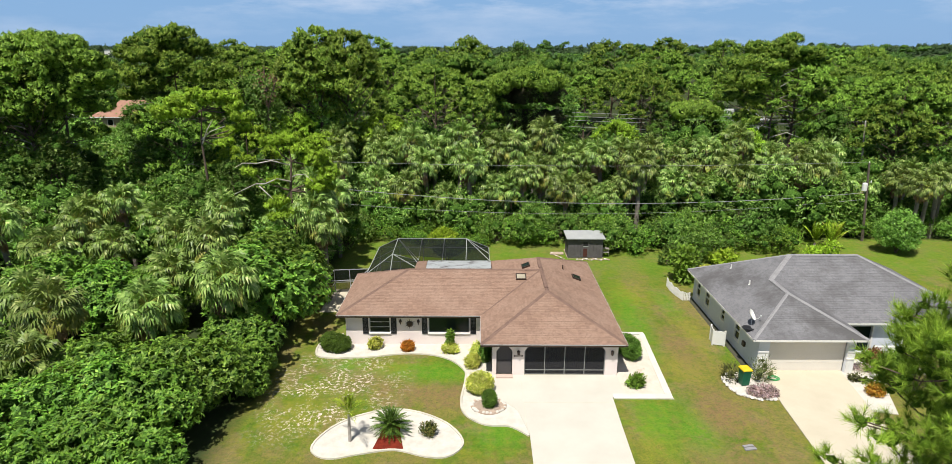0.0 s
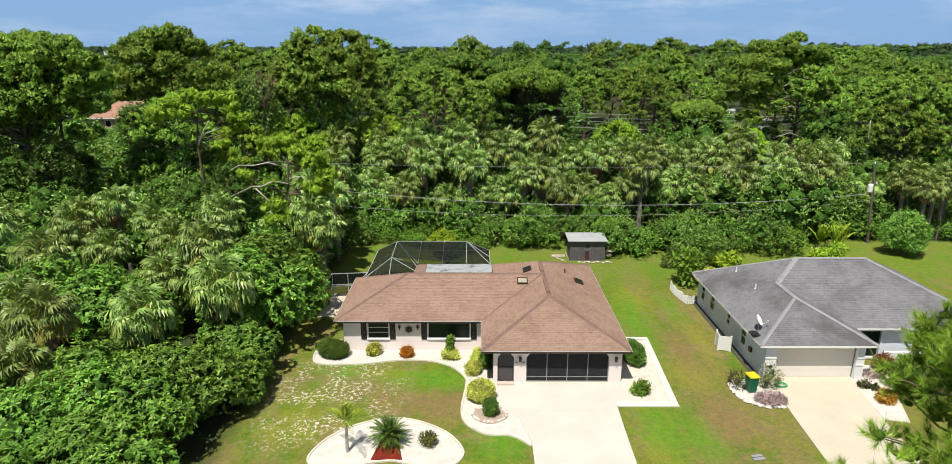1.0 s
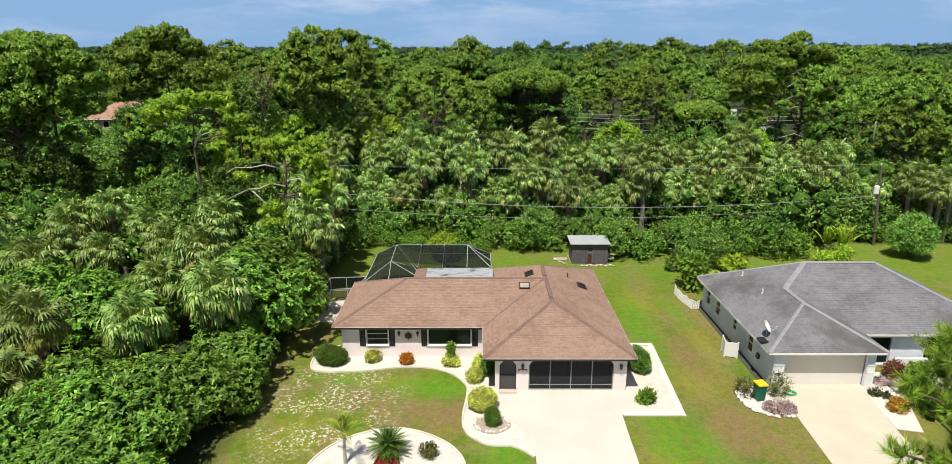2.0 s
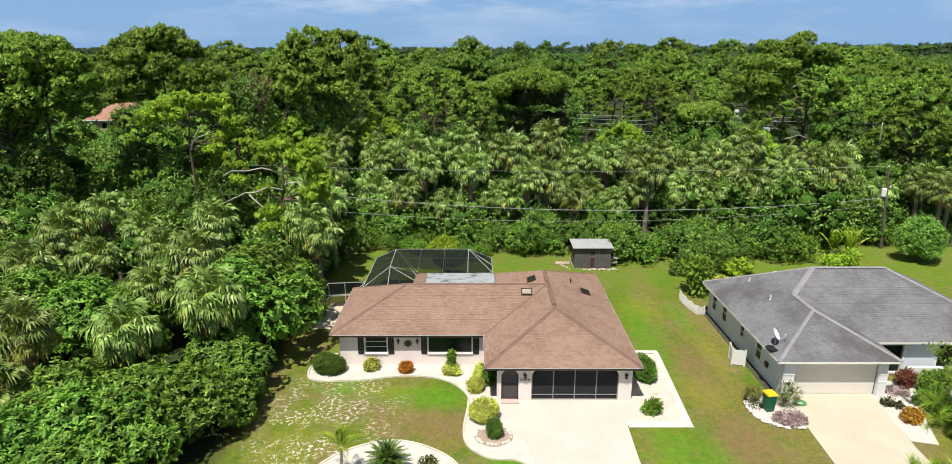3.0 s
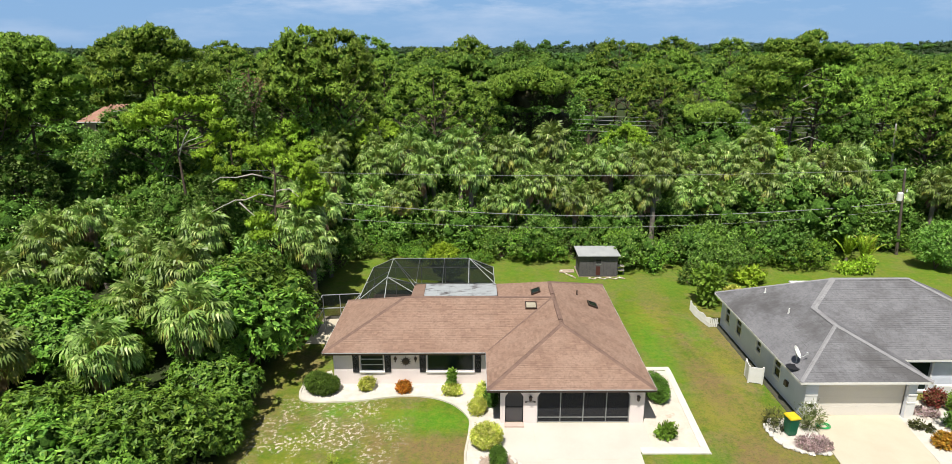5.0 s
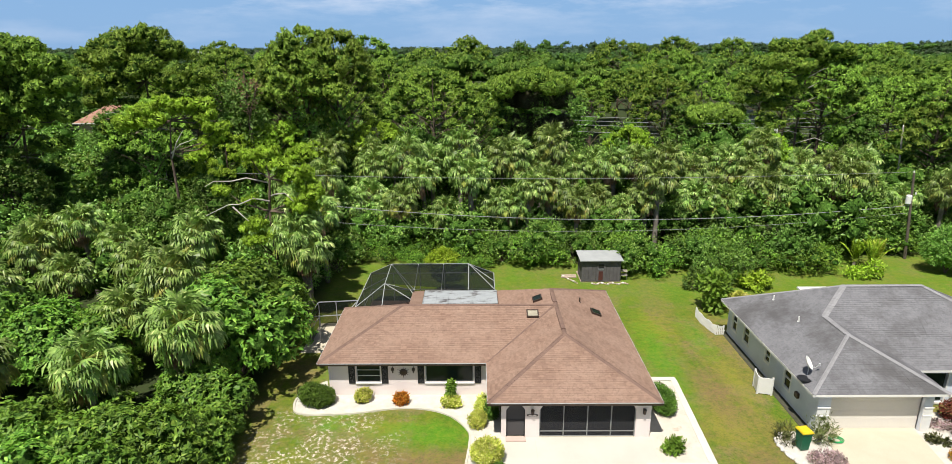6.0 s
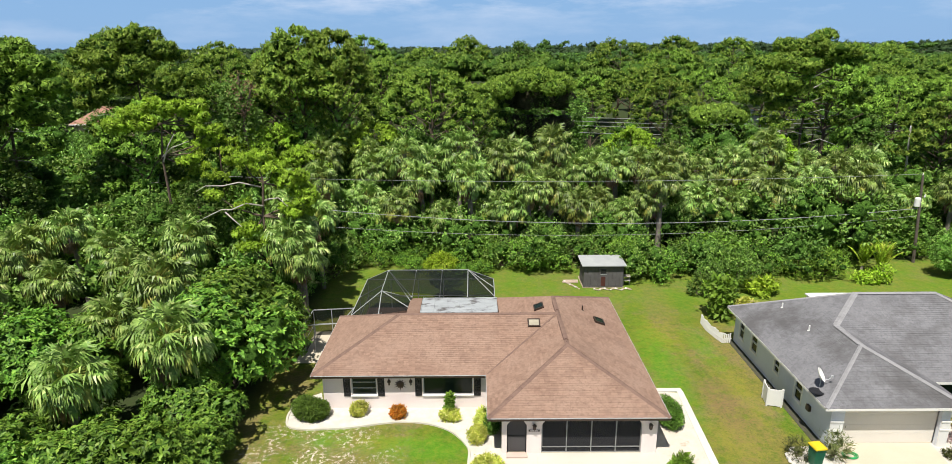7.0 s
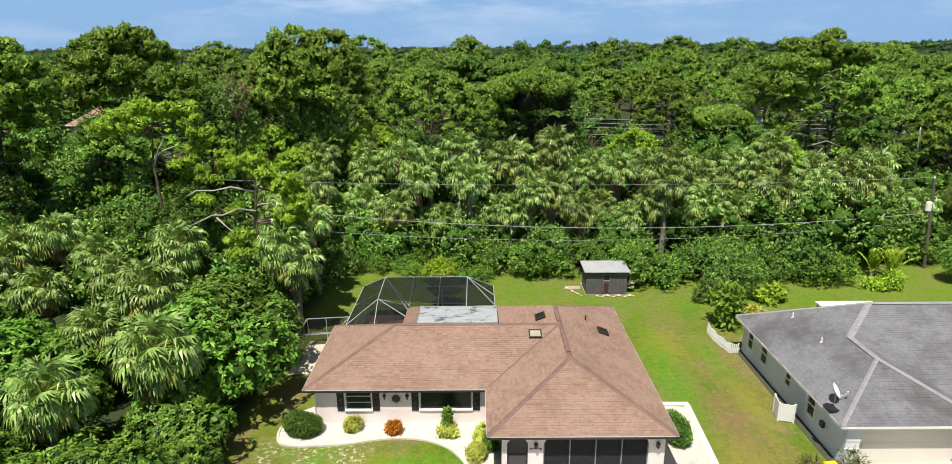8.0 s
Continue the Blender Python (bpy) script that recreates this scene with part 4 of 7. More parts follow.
panels = [[(-8.55, 43.95, e2), (-6.8, 46.1, 3.22), (-6.8, 49.6, 3.4), (-8.55, 50.45, e2)], [(-8.55, 50.45, e2), (-6.8, 49.6, 3.4), (-0.95, 49.6, 3.4), (0.95, 50.45, e2)],
          [(0.95, 46.4, e2), (0.95, 50.45, e2), (-0.95, 49.6, 3.4), (-0.95, 46.1, 2.72)], [(-6.8, 46.1, 3.22), (-0.95, 46.1, 2.72), (-0.95, 49.6, 3.4), (-6.8, 49.6, 3.4)],
          [(-8.55, 43.95, e2), (-6.75, 44.0, 2.4), (-6.8, 46.1, 3.22)], [(-6.75, 44.0, 2.4), (-4.6, 44.4, 2.6), (-4.75, 46.1, 2.72), (-6.8, 46.1, 3.22)],
          [(-8.55, 50.45, 0.05), (0.95, 50.45, 0.05), (0.95, 50.45, e2), (-8.55, 50.45, e2)], [(-8.55, 43.95, 0.05), (-8.55, 50.45, 0.05), (-8.55, 50.45, e2), (-8.55, 43.95, e2)],
          [(0.95, 46.8, 0.05), (0.95, 50.45, 0.05), (0.95, 50.45, e2), (0.95, 46.8, e2)]]
for p in panels:
    part("screen_panel", Shape().add(p, [tuple(range(len(p)))]), M_SCREEN, cage)

side_cage = thing("side_enclosure", "low screened enclosure with white posts on the side patio", "screen enclosure")
s_nodes = [(-11.5, 43.4), (-11.5, 45.8), (-8.75, 46.1), (-9.2, 43.7)]
for (a, b), (c, d) in zip(s_nodes, s_nodes[1:] + s_nodes[:1]):
    part("beam", Shape().bar((a, b, 1.95), (c, d, 1.95), 0.05), M_CAGE, side_cage)
for p in s_nodes + [(-10.3, 45.95), (-10.9, 43.5)]:
    part("post", Shape().bar((*p, 0.04), (*p, 1.95), 0.05), M_CAGE, side_cage)
for a, b in ((0, 1), (1, 2)):
    p, q = s_nodes[a], s_nodes[b]
    part("screen_panel", Shape().add([(*p, 0.05), (*q, 0.05), (*q, 1.95), (*p, 1.95)], [(0, 1, 2, 3)]), M_SCREEN, side_cage)
    part("rail", Shape().bar((*p, 0.9), (*q, 0.9), 0.04), M_CAGE, side_cage)

chair = thing("patio_chair", "white slatted patio chair inside the pool cage", "chair", -7.25, 46.9, 0.045, 25)
part("seat", Shape().box((-0.28, -0.28, 0.38), (0.28, 0.28, 0.43)), M_WHITE, chair)
for i in range(5):
    part("back_slat", Shape().box((-0.27, 0.27, 0.5 + i * 0.11), (0.27, 0.30, 0.57 + i * 0.11)), M_WHITE, chair)
for x, y, h in ((-0.27, -0.27, 0.38), (0.27, -0.27, 0.38), (-0.27, 0.28, 1.05), (0.27, 0.28, 1.05)):
    part("leg", Shape().box((x - 0.025, y - 0.025, 0.0), (x + 0.025, y + 0.025, h)), M_WHITE, chair)


# ---- shed ----
shed = thing("shed", "small grey-brown board shed with a pale metal roof", "shed", 8.45, 54.25, 0)
for i in range(11):
    part("board", Shape().box((i * 0.296, 0.0, 0.1), (i * 0.296 + 0.284, 0.05, 1.95)), M_SHED, shed)
part("side_wall", Shape().box((0.0, 0.05, 0.1), (0.05, 2.0, 1.98)).box((3.21, 0.05, 0.1), (3.26, 2.0, 1.98)).box((0.05, 1.95, 0.1), (3.21, 2.0, 1.98)), M_SHED, shed)
part("roof", Shape().add([(x, y, z + dz) for dz in (0.06, 0) for x, y, z in ((-0.2, -0.25, 1.96), (3.42, -0.25, 1.96), (3.42, 2.2, 2.06), (-0.2, 2.2, 2.06))],
     [(0, 1, 2, 3), (7, 6, 5, 4), (0, 4, 5, 1), (1, 5, 6, 2), (2, 6, 7, 3), (3, 7, 4, 0)]), M_SHED_ROOF, shed, "pale sloping metal roof")
sd = part("door", Shape().box((1.25, -0.03, 0.12), (2.0, -0.005, 1.85)), M_SHED, shed)
part("door_window", Shape().box((1.40, -0.05, 1.25), (1.82, -0.031, 1.62)), M_BLACK, sd)
part("window_trim", Shape().box((1.36, -0.055, 1.18), (1.86, -0.031, 1.245)), M_SHED_ROOF, sd)
part("lower_panel", Shape().box((1.42, -0.045, 0.2), (1.78, -0.031, 1.0)), worn("red_brown_board", (0.10, 0.04, 0.03), (0.07, 0.03, 0.025), 3, 30, 0.85, 0.1, 0.2), sd)
part("base", Shape().box((-0.05, 0.02, 0.0), (3.31, 2.45, 0.1)), M_STONE, shed)
rng = np.random.default_rng(5)
for i in range(30):
    t = i / 29
    x, y = (8.0 + t * 4.2, 53.85 + 0.15 * math.sin(i)) if i > 8 else (7.1 + i * 0.12, 55.6 - i * 0.2)
    r = rng.uniform(0.09, 0.16)
    thing("edging_stone", "rough pale stone edging the shed", "stone", x, y, 0, group="stones round the shed", data=Shape().stone(0, 0, 0, r, rng).mesh("edging_stone", M_STONE if i % 3 else M_STONE_WHITE))
for lo, hi in (((6.9, 55.3, 0.02), (8.2, 55.6, 0.1)), ((7.0, 55.7, 0.02), (8.25, 55.95, 0.08))):
    thing("plank", "weathered pale plank lying by the shed", "plank", data=Shape().box(lo, hi).mesh("plank", M_STONE))
bench = thing("stack_rack", "pale wooden slat rack beside the shed", "rack", 11.85, 54.6, 0)
for z in (0.45, 0.8):
    part("slat", Shape().box((0, 0, z), (0.55, 0.5, z + 0.05)), M_DEAD, bench)
for x in (0.0, 0.5):
    part("leg", Shape().box((x, 0.2, 0), (x + 0.05, 0.26, 0.85)), M_DEAD, bench)

# ---- neighbouring house ----
NZ = 2.43
NP = 0.47
nb = thing("neighbour_house", "single-storey blue-grey stucco house with a grey shingled hip roof", "house")
nw = part("wall", wall_with_openings(11.3, 2.36, 0.2, [(0.75, 1.45, 0.7, 1.95), (2.55, 3.35, 0.7, 1.95), (5.6, 6.2, 0.95, 1.75), (8.0, 8.75, 0.7, 1.95)]), M_STUCCO_GREY, nb)
nw.matrix_basis = pose(17.0, 44.8, 0, 0, 0, -90)
for a, b, z0, z1 in ((0.75, 1.45, 0.7, 1.95), (2.55, 3.35, 0.7, 1.95), (5.6, 6.2, 0.95, 1.75), (8.0, 8.75, 0.7, 1.95)):
    y0, y1 = 44.8 - b, 44.8 - a
    w = part("window", Shape().box((17.07, y0 + 0.04, z0 + 0.04), (17.08, y1 - 0.04, z1 - 0.04)), M_GLASS, nb, "dark window glass")
    f = Shape()
    for q in (0.0, (z1 - z0) / 2 - 0.02, z1 - z0 - 0.05):
        f.box((16.99, y0, z0 + q), (17.1, y1, z0 + q + 0.05))
    f.box((16.985, y0 - 0.09, z0 - 0.09), (16.999, y0, z1 + 0.09)).box((16.985, y1, z0 - 0.09), (16.999, y1 + 0.09, z1 + 0.09)).box((16.985, y0, z1), (16.999, y1, z1 + 0.09)).box((16.97, y0, z0 - 0.09), (16.999, y1, z0))
    f.box((17.0, y0, z0), (17.1, y0 + 0.05, z1)).box((17.0, y1 - 0.05, z0), (17.1, y1, z1))
    part("window_frame", f, M_WHITE, w)
part("garage_wall", wall_with_openings(5.85, 2.36, 0.2, [(0.65, 5.4, 0.0, 2.2)]), M_STUCCO_GREY, nb).location = (17.0, 33.3, 0)
for a, b in ((16.97, 17.63), (22.41, 22.88)):
    part("corner_block", Shape().box((a + 0.01, 33.24, 0.0), (b - 0.01, 33.298, 0.95)).box((a, 33.22, 0.95), (b, 33.298, 1.03)).box((a + 0.01, 33.25, 1.03), (b - 0.01, 33.298, 1.42)).box((a, 33.22, 1.42), (b, 33.298, 1.50)), M_WHITE, nb, "white banded corner")
gd = Shape()
for i in range(4):
    gd.box((17.66, 33.56, 0.06 + i * 0.53), (22.39, 33.60, 0.585 + i * 0.53))
part("garage_door", gd, M_DOOR, nb, "white panelled double garage door")
walls = Shape().box((22.65, 33.5, 0), (22.85, 35.75, 2.36)).box((17.2, 44.6, 0), (31.9, 44.8, 2.36)).box((31.7, 35.95, 0), (31.9, 44.6, 2.36))
part("side_wall", walls, M_STUCCO_GREY, nb)
fw = part("front_wall", wall_with_openings(8.85, 2.36, 0.2, [(1.0, 2.5, 0.2, 2.0), (4.6, 6.4, 0.5, 2.0)]), M_STUCCO_GREY, nb)
fw.location = (22.85, 35.75, 0)
for x0, x1, z0 in ((23.85, 25.35, 0.2), (27.45, 29.25, 0.5)):
    w = part("window", Shape().box((x0 + 0.05, 35.84, z0 + 0.05), (x1 - 0.05, 35.85, 1.95)), M_GLASS, nb, "dark front window")
    part("window_frame", Shape().box((x0 - 0.1, 35.72, z0), (x0, 35.749, 2.1)).box((x1, 35.72, z0), (x1 + 0.1, 35.749, 2.1)).box((x0, 35.72, 2.0), (x1, 35.749, 2.1)).box((x0 - 0.1, 35.70, z0 - 0.1), (x1 + 0.1, 35.749, z0)), M_WHITE, w)
# added white slab: stands for sunlight on the lower front wall
part("sunlit_wall_foot", Shape().box((25.4, 35.2, 0.0), (27.4, 35.4, 0.8)), M_WHITE, nb, "white slab standing for the sunlit foot of the front wall")
nGL, nGR, nGW, nE = (16.47, 32.95, NZ), (23.34, 32.95, NZ), (23.34, 35.3, NZ), (32.4, 35.3, NZ)
nNE, nNW = (32.4, 45.0, NZ), (16.47, 45.0, NZ)
zA, zR2 = NZ + NP * 3.43, NZ + NP * 5.6
nA, nX = (19.9, 36.38, zA), (19.9, 38.73, zA)
nRL, nRR = (22.07, 40.9, zR2), (26.8, 40.9, zR2)
for i, plane in enumerate(([nGL, nGR, nA], [nNW, nGL, nA, nX, nRL], [nGR, nGW, nX, nA], [nGW, nE, nRR, nRL, nX], [nE, nNE, nRR], [nNE, nNW, nRL, nRR])):
    roof = part("roof", roof_plane(plane), M_SHINGLE_GREY, nb, "grey asphalt shingle roof slope")
    if i < 5:
        shingled(plane, M_SHINGLE_GREY, roof, row=0.15, tab=0.33, seed=i + 30, singles=300 if i == 0 else 0, lift=0.009)
for a, b in ((nGL, nA), (nGR, nA), (nA, nX), (nX, nRL), (nRL, nRR), (nRR, nE), (nRR, nNE), (nNW, nRL)):
    cap(a, b, M_CAP_GREY, nb, 0.20 if a in (nGL, nNW) else 0.34)
for a, b in ((nGL, nGR), (nNW, nGL), (nGR, nGW), (nGW, nE), (nE, nNE), (nNE, nNW)):
    part("fascia", Shape().bar((a[0], a[1], NZ - 0.08), (b[0], b[1], NZ - 0.08), 0.045, 0.12), M_WHITE, nb, "white fascia board")
part("soffit", Shape().box((16.5, 32.98, 2.362), (23.3, 35.3, 2.39)).box((16.5, 35.3, 2.362), (32.3, 44.9, 2.39)), M_WHITE, nb)
part("lanai_roof", Shape().box((22.9, 44.9, 2.2), (26.8, 47.5, 2.29)), M_WHITE, nb, "flat white porch roof at the back")
part("lanai_post", Shape().box((23.0, 47.3, 0.0), (23.1, 47.4, 2.2)).box((26.6, 47.3, 0.0), (26.7, 47.4, 2.2)), M_WHITE, nb)
for x, y in ((18.7, 42.4), (18.7, 39.2)):
    part("vent_pipe", Shape().lathe([(0.09, -0.02), (0.045, 0.03), (0.04, 0.3), (0.0, 0.3)], 10, (x, y, NZ + NP * (x - 16.47))), M_WHITE, nb)
part("meter_box", Shape().box((16.86, 35.0, 0.9), (16.999, 35.3, 1.2)), M_BRONZE, nb)

dish = thing("satellite_dish", "pale satellite dish on an arm above the roof edge", "satellite dish", 16.95, 34.55, NZ + NP * 0.48)
part("mast", Shape().tube([(0, 0, 0), (0, 0, 0.35), (-0.05, 0.05, 0.55)], 0.025, 8), M_ALU, dish)
bowl = part("bowl", Shape().lathe([(0.02, 0.0), (0.18, 0.02), (0.30, 0.06), (0.37, 0.11), (0.36, 0.12), (0.18, 0.045), (0.0, 0.03)], 22), M_WHITE, dish)
bowl.matrix_basis = pose(-0.08, 0.05, 0.62, 58, 0, 58)
part("feed_arm", Shape().tube([(-0.05, 0, 0.4), (0.3, -0.1, 0.45), (0.45, -0.15, 0.62)], 0.018, 6).lathe([(0.05, 0), (0.05, 0.12)], 8, (0.45, -0.15, 0.58)), M_ALU, dish)
# black disc laid on the roof as the satellite dish's shadow
dark = thing("dark_dish", "flat dark disc standing for the satellite dish's shadow on the roof", "dish", 16.62, 34.2, NZ + NP * 0.15 + 0.05)
part("plate", Shape().lathe([(0.05, 0.0), (0.36, 0.05), (0.36, 0.07), (0.0, 0.03)], 20), M_BLACK, dark)

corner_fence = thing("fence_screen", "white vinyl corner screen hiding equipment beside the house", "fence panel")
for (a, b), (c, d) in (((15.72, 36.98), (16.4, 36.78)), ((15.72, 37.03), (15.85, 37.75))):
    part("panel", Shape().bar((a, b, 0.55), (c, d, 0.55), 0.04, 1.0), M_WHITE, corner_fence)
for p in ((15.70, 36.98), (16.42, 36.78), (15.86, 37.8)):
    part("post", Shape().bar((*p, 0.0), (*p, 1.12), 0.09), M_WHITE, corner_fence)

picket_fence = thing("picket_fence", "low white scalloped picket fence behind the grey house", "fence")
line = [(15.75, 47.4), (15.72, 46.3), (15.9, 45.2), (16.1, 44.4), (16.75, 44.45)]
for (a, b), (c, d) in zip(line, line[1:]):
    n = max(2, int(math.hypot(c - a, d - b) / 0.13))
    for i in range(n):
        t = i / n
        h = 0.62 + 0.14 * abs(2 * t - 1)
        part("picket", Shape().bar((a + (c - a) * t, b + (d - b) * t, 0.02), (a + (c - a) * t, b + (d - b) * t, h), 0.09, 0.03), M_WHITE, picket_fence)
    part("rail", Shape().bar((a, b, 0.3), (c, d, 0.3), 0.03, 0.06), M_WHITE, picket_fence)

bin_ = thing("wheelie_bin", "green plastic wheeled bin with a yellow lid", "bin", 15.72, 31.95, 0.03, 8)
part("body", Shape().add([(x * s, y * s, z) for z, s in ((0.06, 0.8), (1.0, 1.0)) for x, y in ((-0.26, -0.27), (0.26, -0.27), (0.26, 0.27), (-0.26, 0.27))],
     [(3, 2, 1, 0), (4, 5, 6, 7), (0, 1, 5, 4), (1, 2, 6, 5), (2, 3, 7, 6), (3, 0, 4, 7)]).box((-0.28, -0.29, 0.93), (0.28, 0.29, 0.995)), M_BIN, bin_)
part("lid", Shape().add([(x * s, y * s, z) for z, s in ((1.0, 1.03), (1.06, 1.03), (1.13, 0.8)) for x, y in ((-0.285, -0.30), (0.285, -0.30), (0.285, 0.30), (-0.285, 0.30))],
     [(3, 2, 1, 0), (8, 9, 10, 11), (0, 1, 5, 4), (1, 2, 6, 5), (2, 3, 7, 6), (3, 0, 4, 7), (4, 5, 9, 8), (5, 6, 10, 9), (6, 7, 11, 10), (7, 4, 8, 11)]), M_LID, bin_, "yellow lid")
part("handle", Shape().tube([(-0.2, 0.33, 0.98), (0.2, 0.33, 0.98)], 0.02, 8), M_BIN, bin_)
for x in (-0.27, 0.27):
    wheel = Shape().lathe([(0.03, -0.03), (0.12, -0.03), (0.12, 0.03), (0.03, 0.03)], 14)
    ob = part("wheel", wheel, M_BLACK, bin_)
    ob.matrix_basis = pose(x, 0.26, 0.12, 0, 90, 0)

coil = Shape()
for r in (0.22, 0.29, 0.36):
    coil.tube([(17.75 + r * math.cos(k * math.tau / 18), 32.55 + 0.8 * r * math.sin(k * math.tau / 18), 0.075 + 0.04 * (r > 0.25)) for k in range(19)], 0.022, 6)
thing("garden_hose", "bright green coiled garden hose on the driveway", "hose", data=coil.mesh("garden_hose", M_HOSE))

rng = np.random.default_rng(11)
for i in range(26):
    k = int(i / 26 * (len(nb_bed_line) - 1))
    x, y = nb_bed_line[k]
    thing("edging_stone", "rough white stone edging the neighbour's bed", "stone", x + rng.normal(0, 0.04), y + rng.normal(0, 0.04) - 0.03 + (i % 2) * 0.12, 0, group="stones round the bed", data=Shape().stone(0, 0, 0, rng.uniform(0.11, 0.17), rng).mesh("edging_stone", M_STONE_WHITE))
for i in range(30):
    a = i / 30 * math.tau
    thing("edging_stone", "rough pinkish stone in the ring round the clipped shrub", "stone", 0.62 + 0.92 * math.cos(a), 29.55 + 0.72 * math.sin(a), 0.03, group="stones in the ring", data=Shape().stone(0, 0, 0, rng.uniform(0.095, 0.125), rng, 0.8).mesh("edging_stone", M_STONE_WHITE if i % 4 else M_STONE))
structure("ring_fill", Shape().lathe([(0.85, 0.0), (0.85, 0.08), (0.0, 0.09)], 24, (0.62, 29.55, 0.0)), M_STONE, "pinkish pebbles inside the stone ring", "pebbles")
pebbles = Shape()
for i in range(150):
    a, r = rng.uniform(0, math.tau), 0.72 * math.sqrt(rng.uniform(0.1, 1))
    pebbles.stone(0.62 + r * math.cos(a), 29.55 + 0.8 * r * math.sin(a), 0.085, rng.uniform(0.03, 0.07), rng)
tagged(new("pebbles", pebbles.mesh("pebbles", M_STONE)), "pinkish pebbles round the clipped shrub", "pebbles", kind="stuff")
thing("valve_cover", "small weathered cover lying in the lawn", "cover", 13.55, 26.0, 0.0, 10, data=Shape().box((-0.3, -0.2, 0.0), (0.3, -0.02, 0.06)).box((-0.25, 0.05, 0.0), (0.3, 0.2, 0.05)).mesh("valve_cover", M_CAP_GREY))

# ---- power line ----
pole = thing("utility_pole", "weathered wooden utility pole with a grey transformer", "utility pole", 39.45, 59.9, 0)
part("shaft", Shape().tube([(0, 0, 0), (-0.35, 0, 4.0), (-0.75, 0, 8.1)], [0.14, 0.12, 0.10], 10), M_POLE, pole)
tr = part("transformer", Shape().lathe([(0.20, 0), (0.24, 0.04), (0.24, 0.72), (0.2, 0.80), (0.08, 0.84)], 16, (-0.86, -0.15, 5.3)), M_WHITE, pole, "pale grey transformer can")
part("bushing", Shape().lathe([(0.05, 0), (0.07, 0.06), (0.03, 0.28)], 8, (-0.32, -0.15, 6.12)), M_WHITE, tr)
part("bracket", Shape().bar((-0.52, 0, 6.0), (-0.88, -0.15, 5.9), 0.05), M_POLE, pole)
part("top_insulator", Shape().lathe([(0.04, 0), (0.06, 0.1), (0.03, 0.22)], 8, (-0.75, 0, 8.08)), M_WHITE, pole)
pole_b = thing("utility_pole", "pale distant utility pole above the trees", "utility pole", 62.0, 96.0, 0)
part("shaft", Shape().tube([(0, 0, 0), (0, 0, 9.6)], [0.18, 0.13], 10), M_DEAD, pole_b)
part("cross_arm", Shape().bar((-1.0, 0, 9.2), (1.0, 0, 9.2), 0.1), M_POLE, pole_b)


pole_c = thing("utility_pole", "slim bleached utility pole before the woods", "utility pole", 43.9, 70.0, 0)
part("shaft", Shape().tube([(0.9, 0, 0), (0.45, 0, 5.5), (0, 0, 10.9)], [0.13, 0.11, 0.085], 10), M_DEAD, pole_c)
part("top_insulator", Shape().lathe([(0.04, 0), (0.06, 0.1), (0.03, 0.22)], 8, (0, 0, 10.88)), M_WHITE, pole_c)


def wire(p, q, sag, r, label):
    pts = [(p[0] + (q[0] - p[0]) * t, p[1] + (q[1] - p[1]) * t, p[2] + (q[2] - p[2]) * t - 4 * sag * t * (1 - t)) for t in [i / 24 for i in range(25)]]
    return thing("power_cable", label, "cable", data=Shape().tube(pts, r, 5).mesh("power_cable", M_WIRE))


wire((38.7, 59.9, 8.2), (-22.0, 60.0, 8.35), 0.55, 0.013, "thin cable strung between the utility poles")
wire((38.9, 59.9, 5.1), (-18.0, 58.5, 6.2), 1.55, 0.026, "thick sagging cable along the wood's edge")
wire((38.9, 59.9, 4.4), (-18.0, 58.5, 4.6), 1.5, 0.015, "thin sagging cable along the wood's edge")
for z in (9.2, 8.6, 8.0, 7.0):
    wire((62.0, 96.0, z), (8.0, 96.0, z + 0.4), 0.7, 0.03, "distant cable between the trees")
    wire((62.0, 96.0, z), (120.0, 96.0, z + 0.2), 0.7, 0.03, "distant cable between the trees")


# ---- plants ----
def unit(v):
    return v / np.maximum(np.linalg.norm(v, axis=-1, keepdims=True), 1e-6)


def leaf_cards(base, axis, face, length, width, fold=0.12):
    """Folded leaves: base point, direction and facing of each."""
    axis = unit(axis)
    side = unit(np.cross(axis, face))
    nor = np.cross(side, axis)
    L, W = np.asarray(length)[:, None], np.asarray(width)[:, None]
    mid = base + axis * L * 0.45
    return np.stack([base, mid + side * W / 2 + nor * W * fold, base + axis * L - nor * L * 0.08, mid - side * W / 2 + nor * W * fold], axis=1)


def crown_points(lobes, n, rng, depth=0.25, low=0.05):
    """Points near the skin of a crown made of overlapping round lobes, with the outward way of each."""
    lobes = np.asarray(lobes, dtype=float)
    area = lobes[:, 3] * lobes[:, 4]
    got_p, got_o, have = [], [], 0
    while have < n:
        k = rng.choice(len(lobes), n * 2, p=area / area.sum())
        o = unit(rng.normal(size=(n * 2, 3)))
        r = 1 - depth * rng.uniform(0, 1, (n * 2, 1)) ** 1.6
        half = lobes[k][:, [3, 3, 4]]
        p = lobes[k][:, :3] + o * half * r
        q = (p[:, None, :] - lobes[None, :, :3]) / lobes[None, :, [3, 3, 4]]
        inside = (np.linalg.norm(q, axis=2) < 0.80).any(axis=1)
        keep = ~inside & (p[:, 2] > low)
        got_p.append(p[keep])
        got_o.append(unit(o[keep] / half[keep]))
        have += keep.sum()
    return np.concatenate(got_p)[:n], np.concatenate(got_o)[:n]


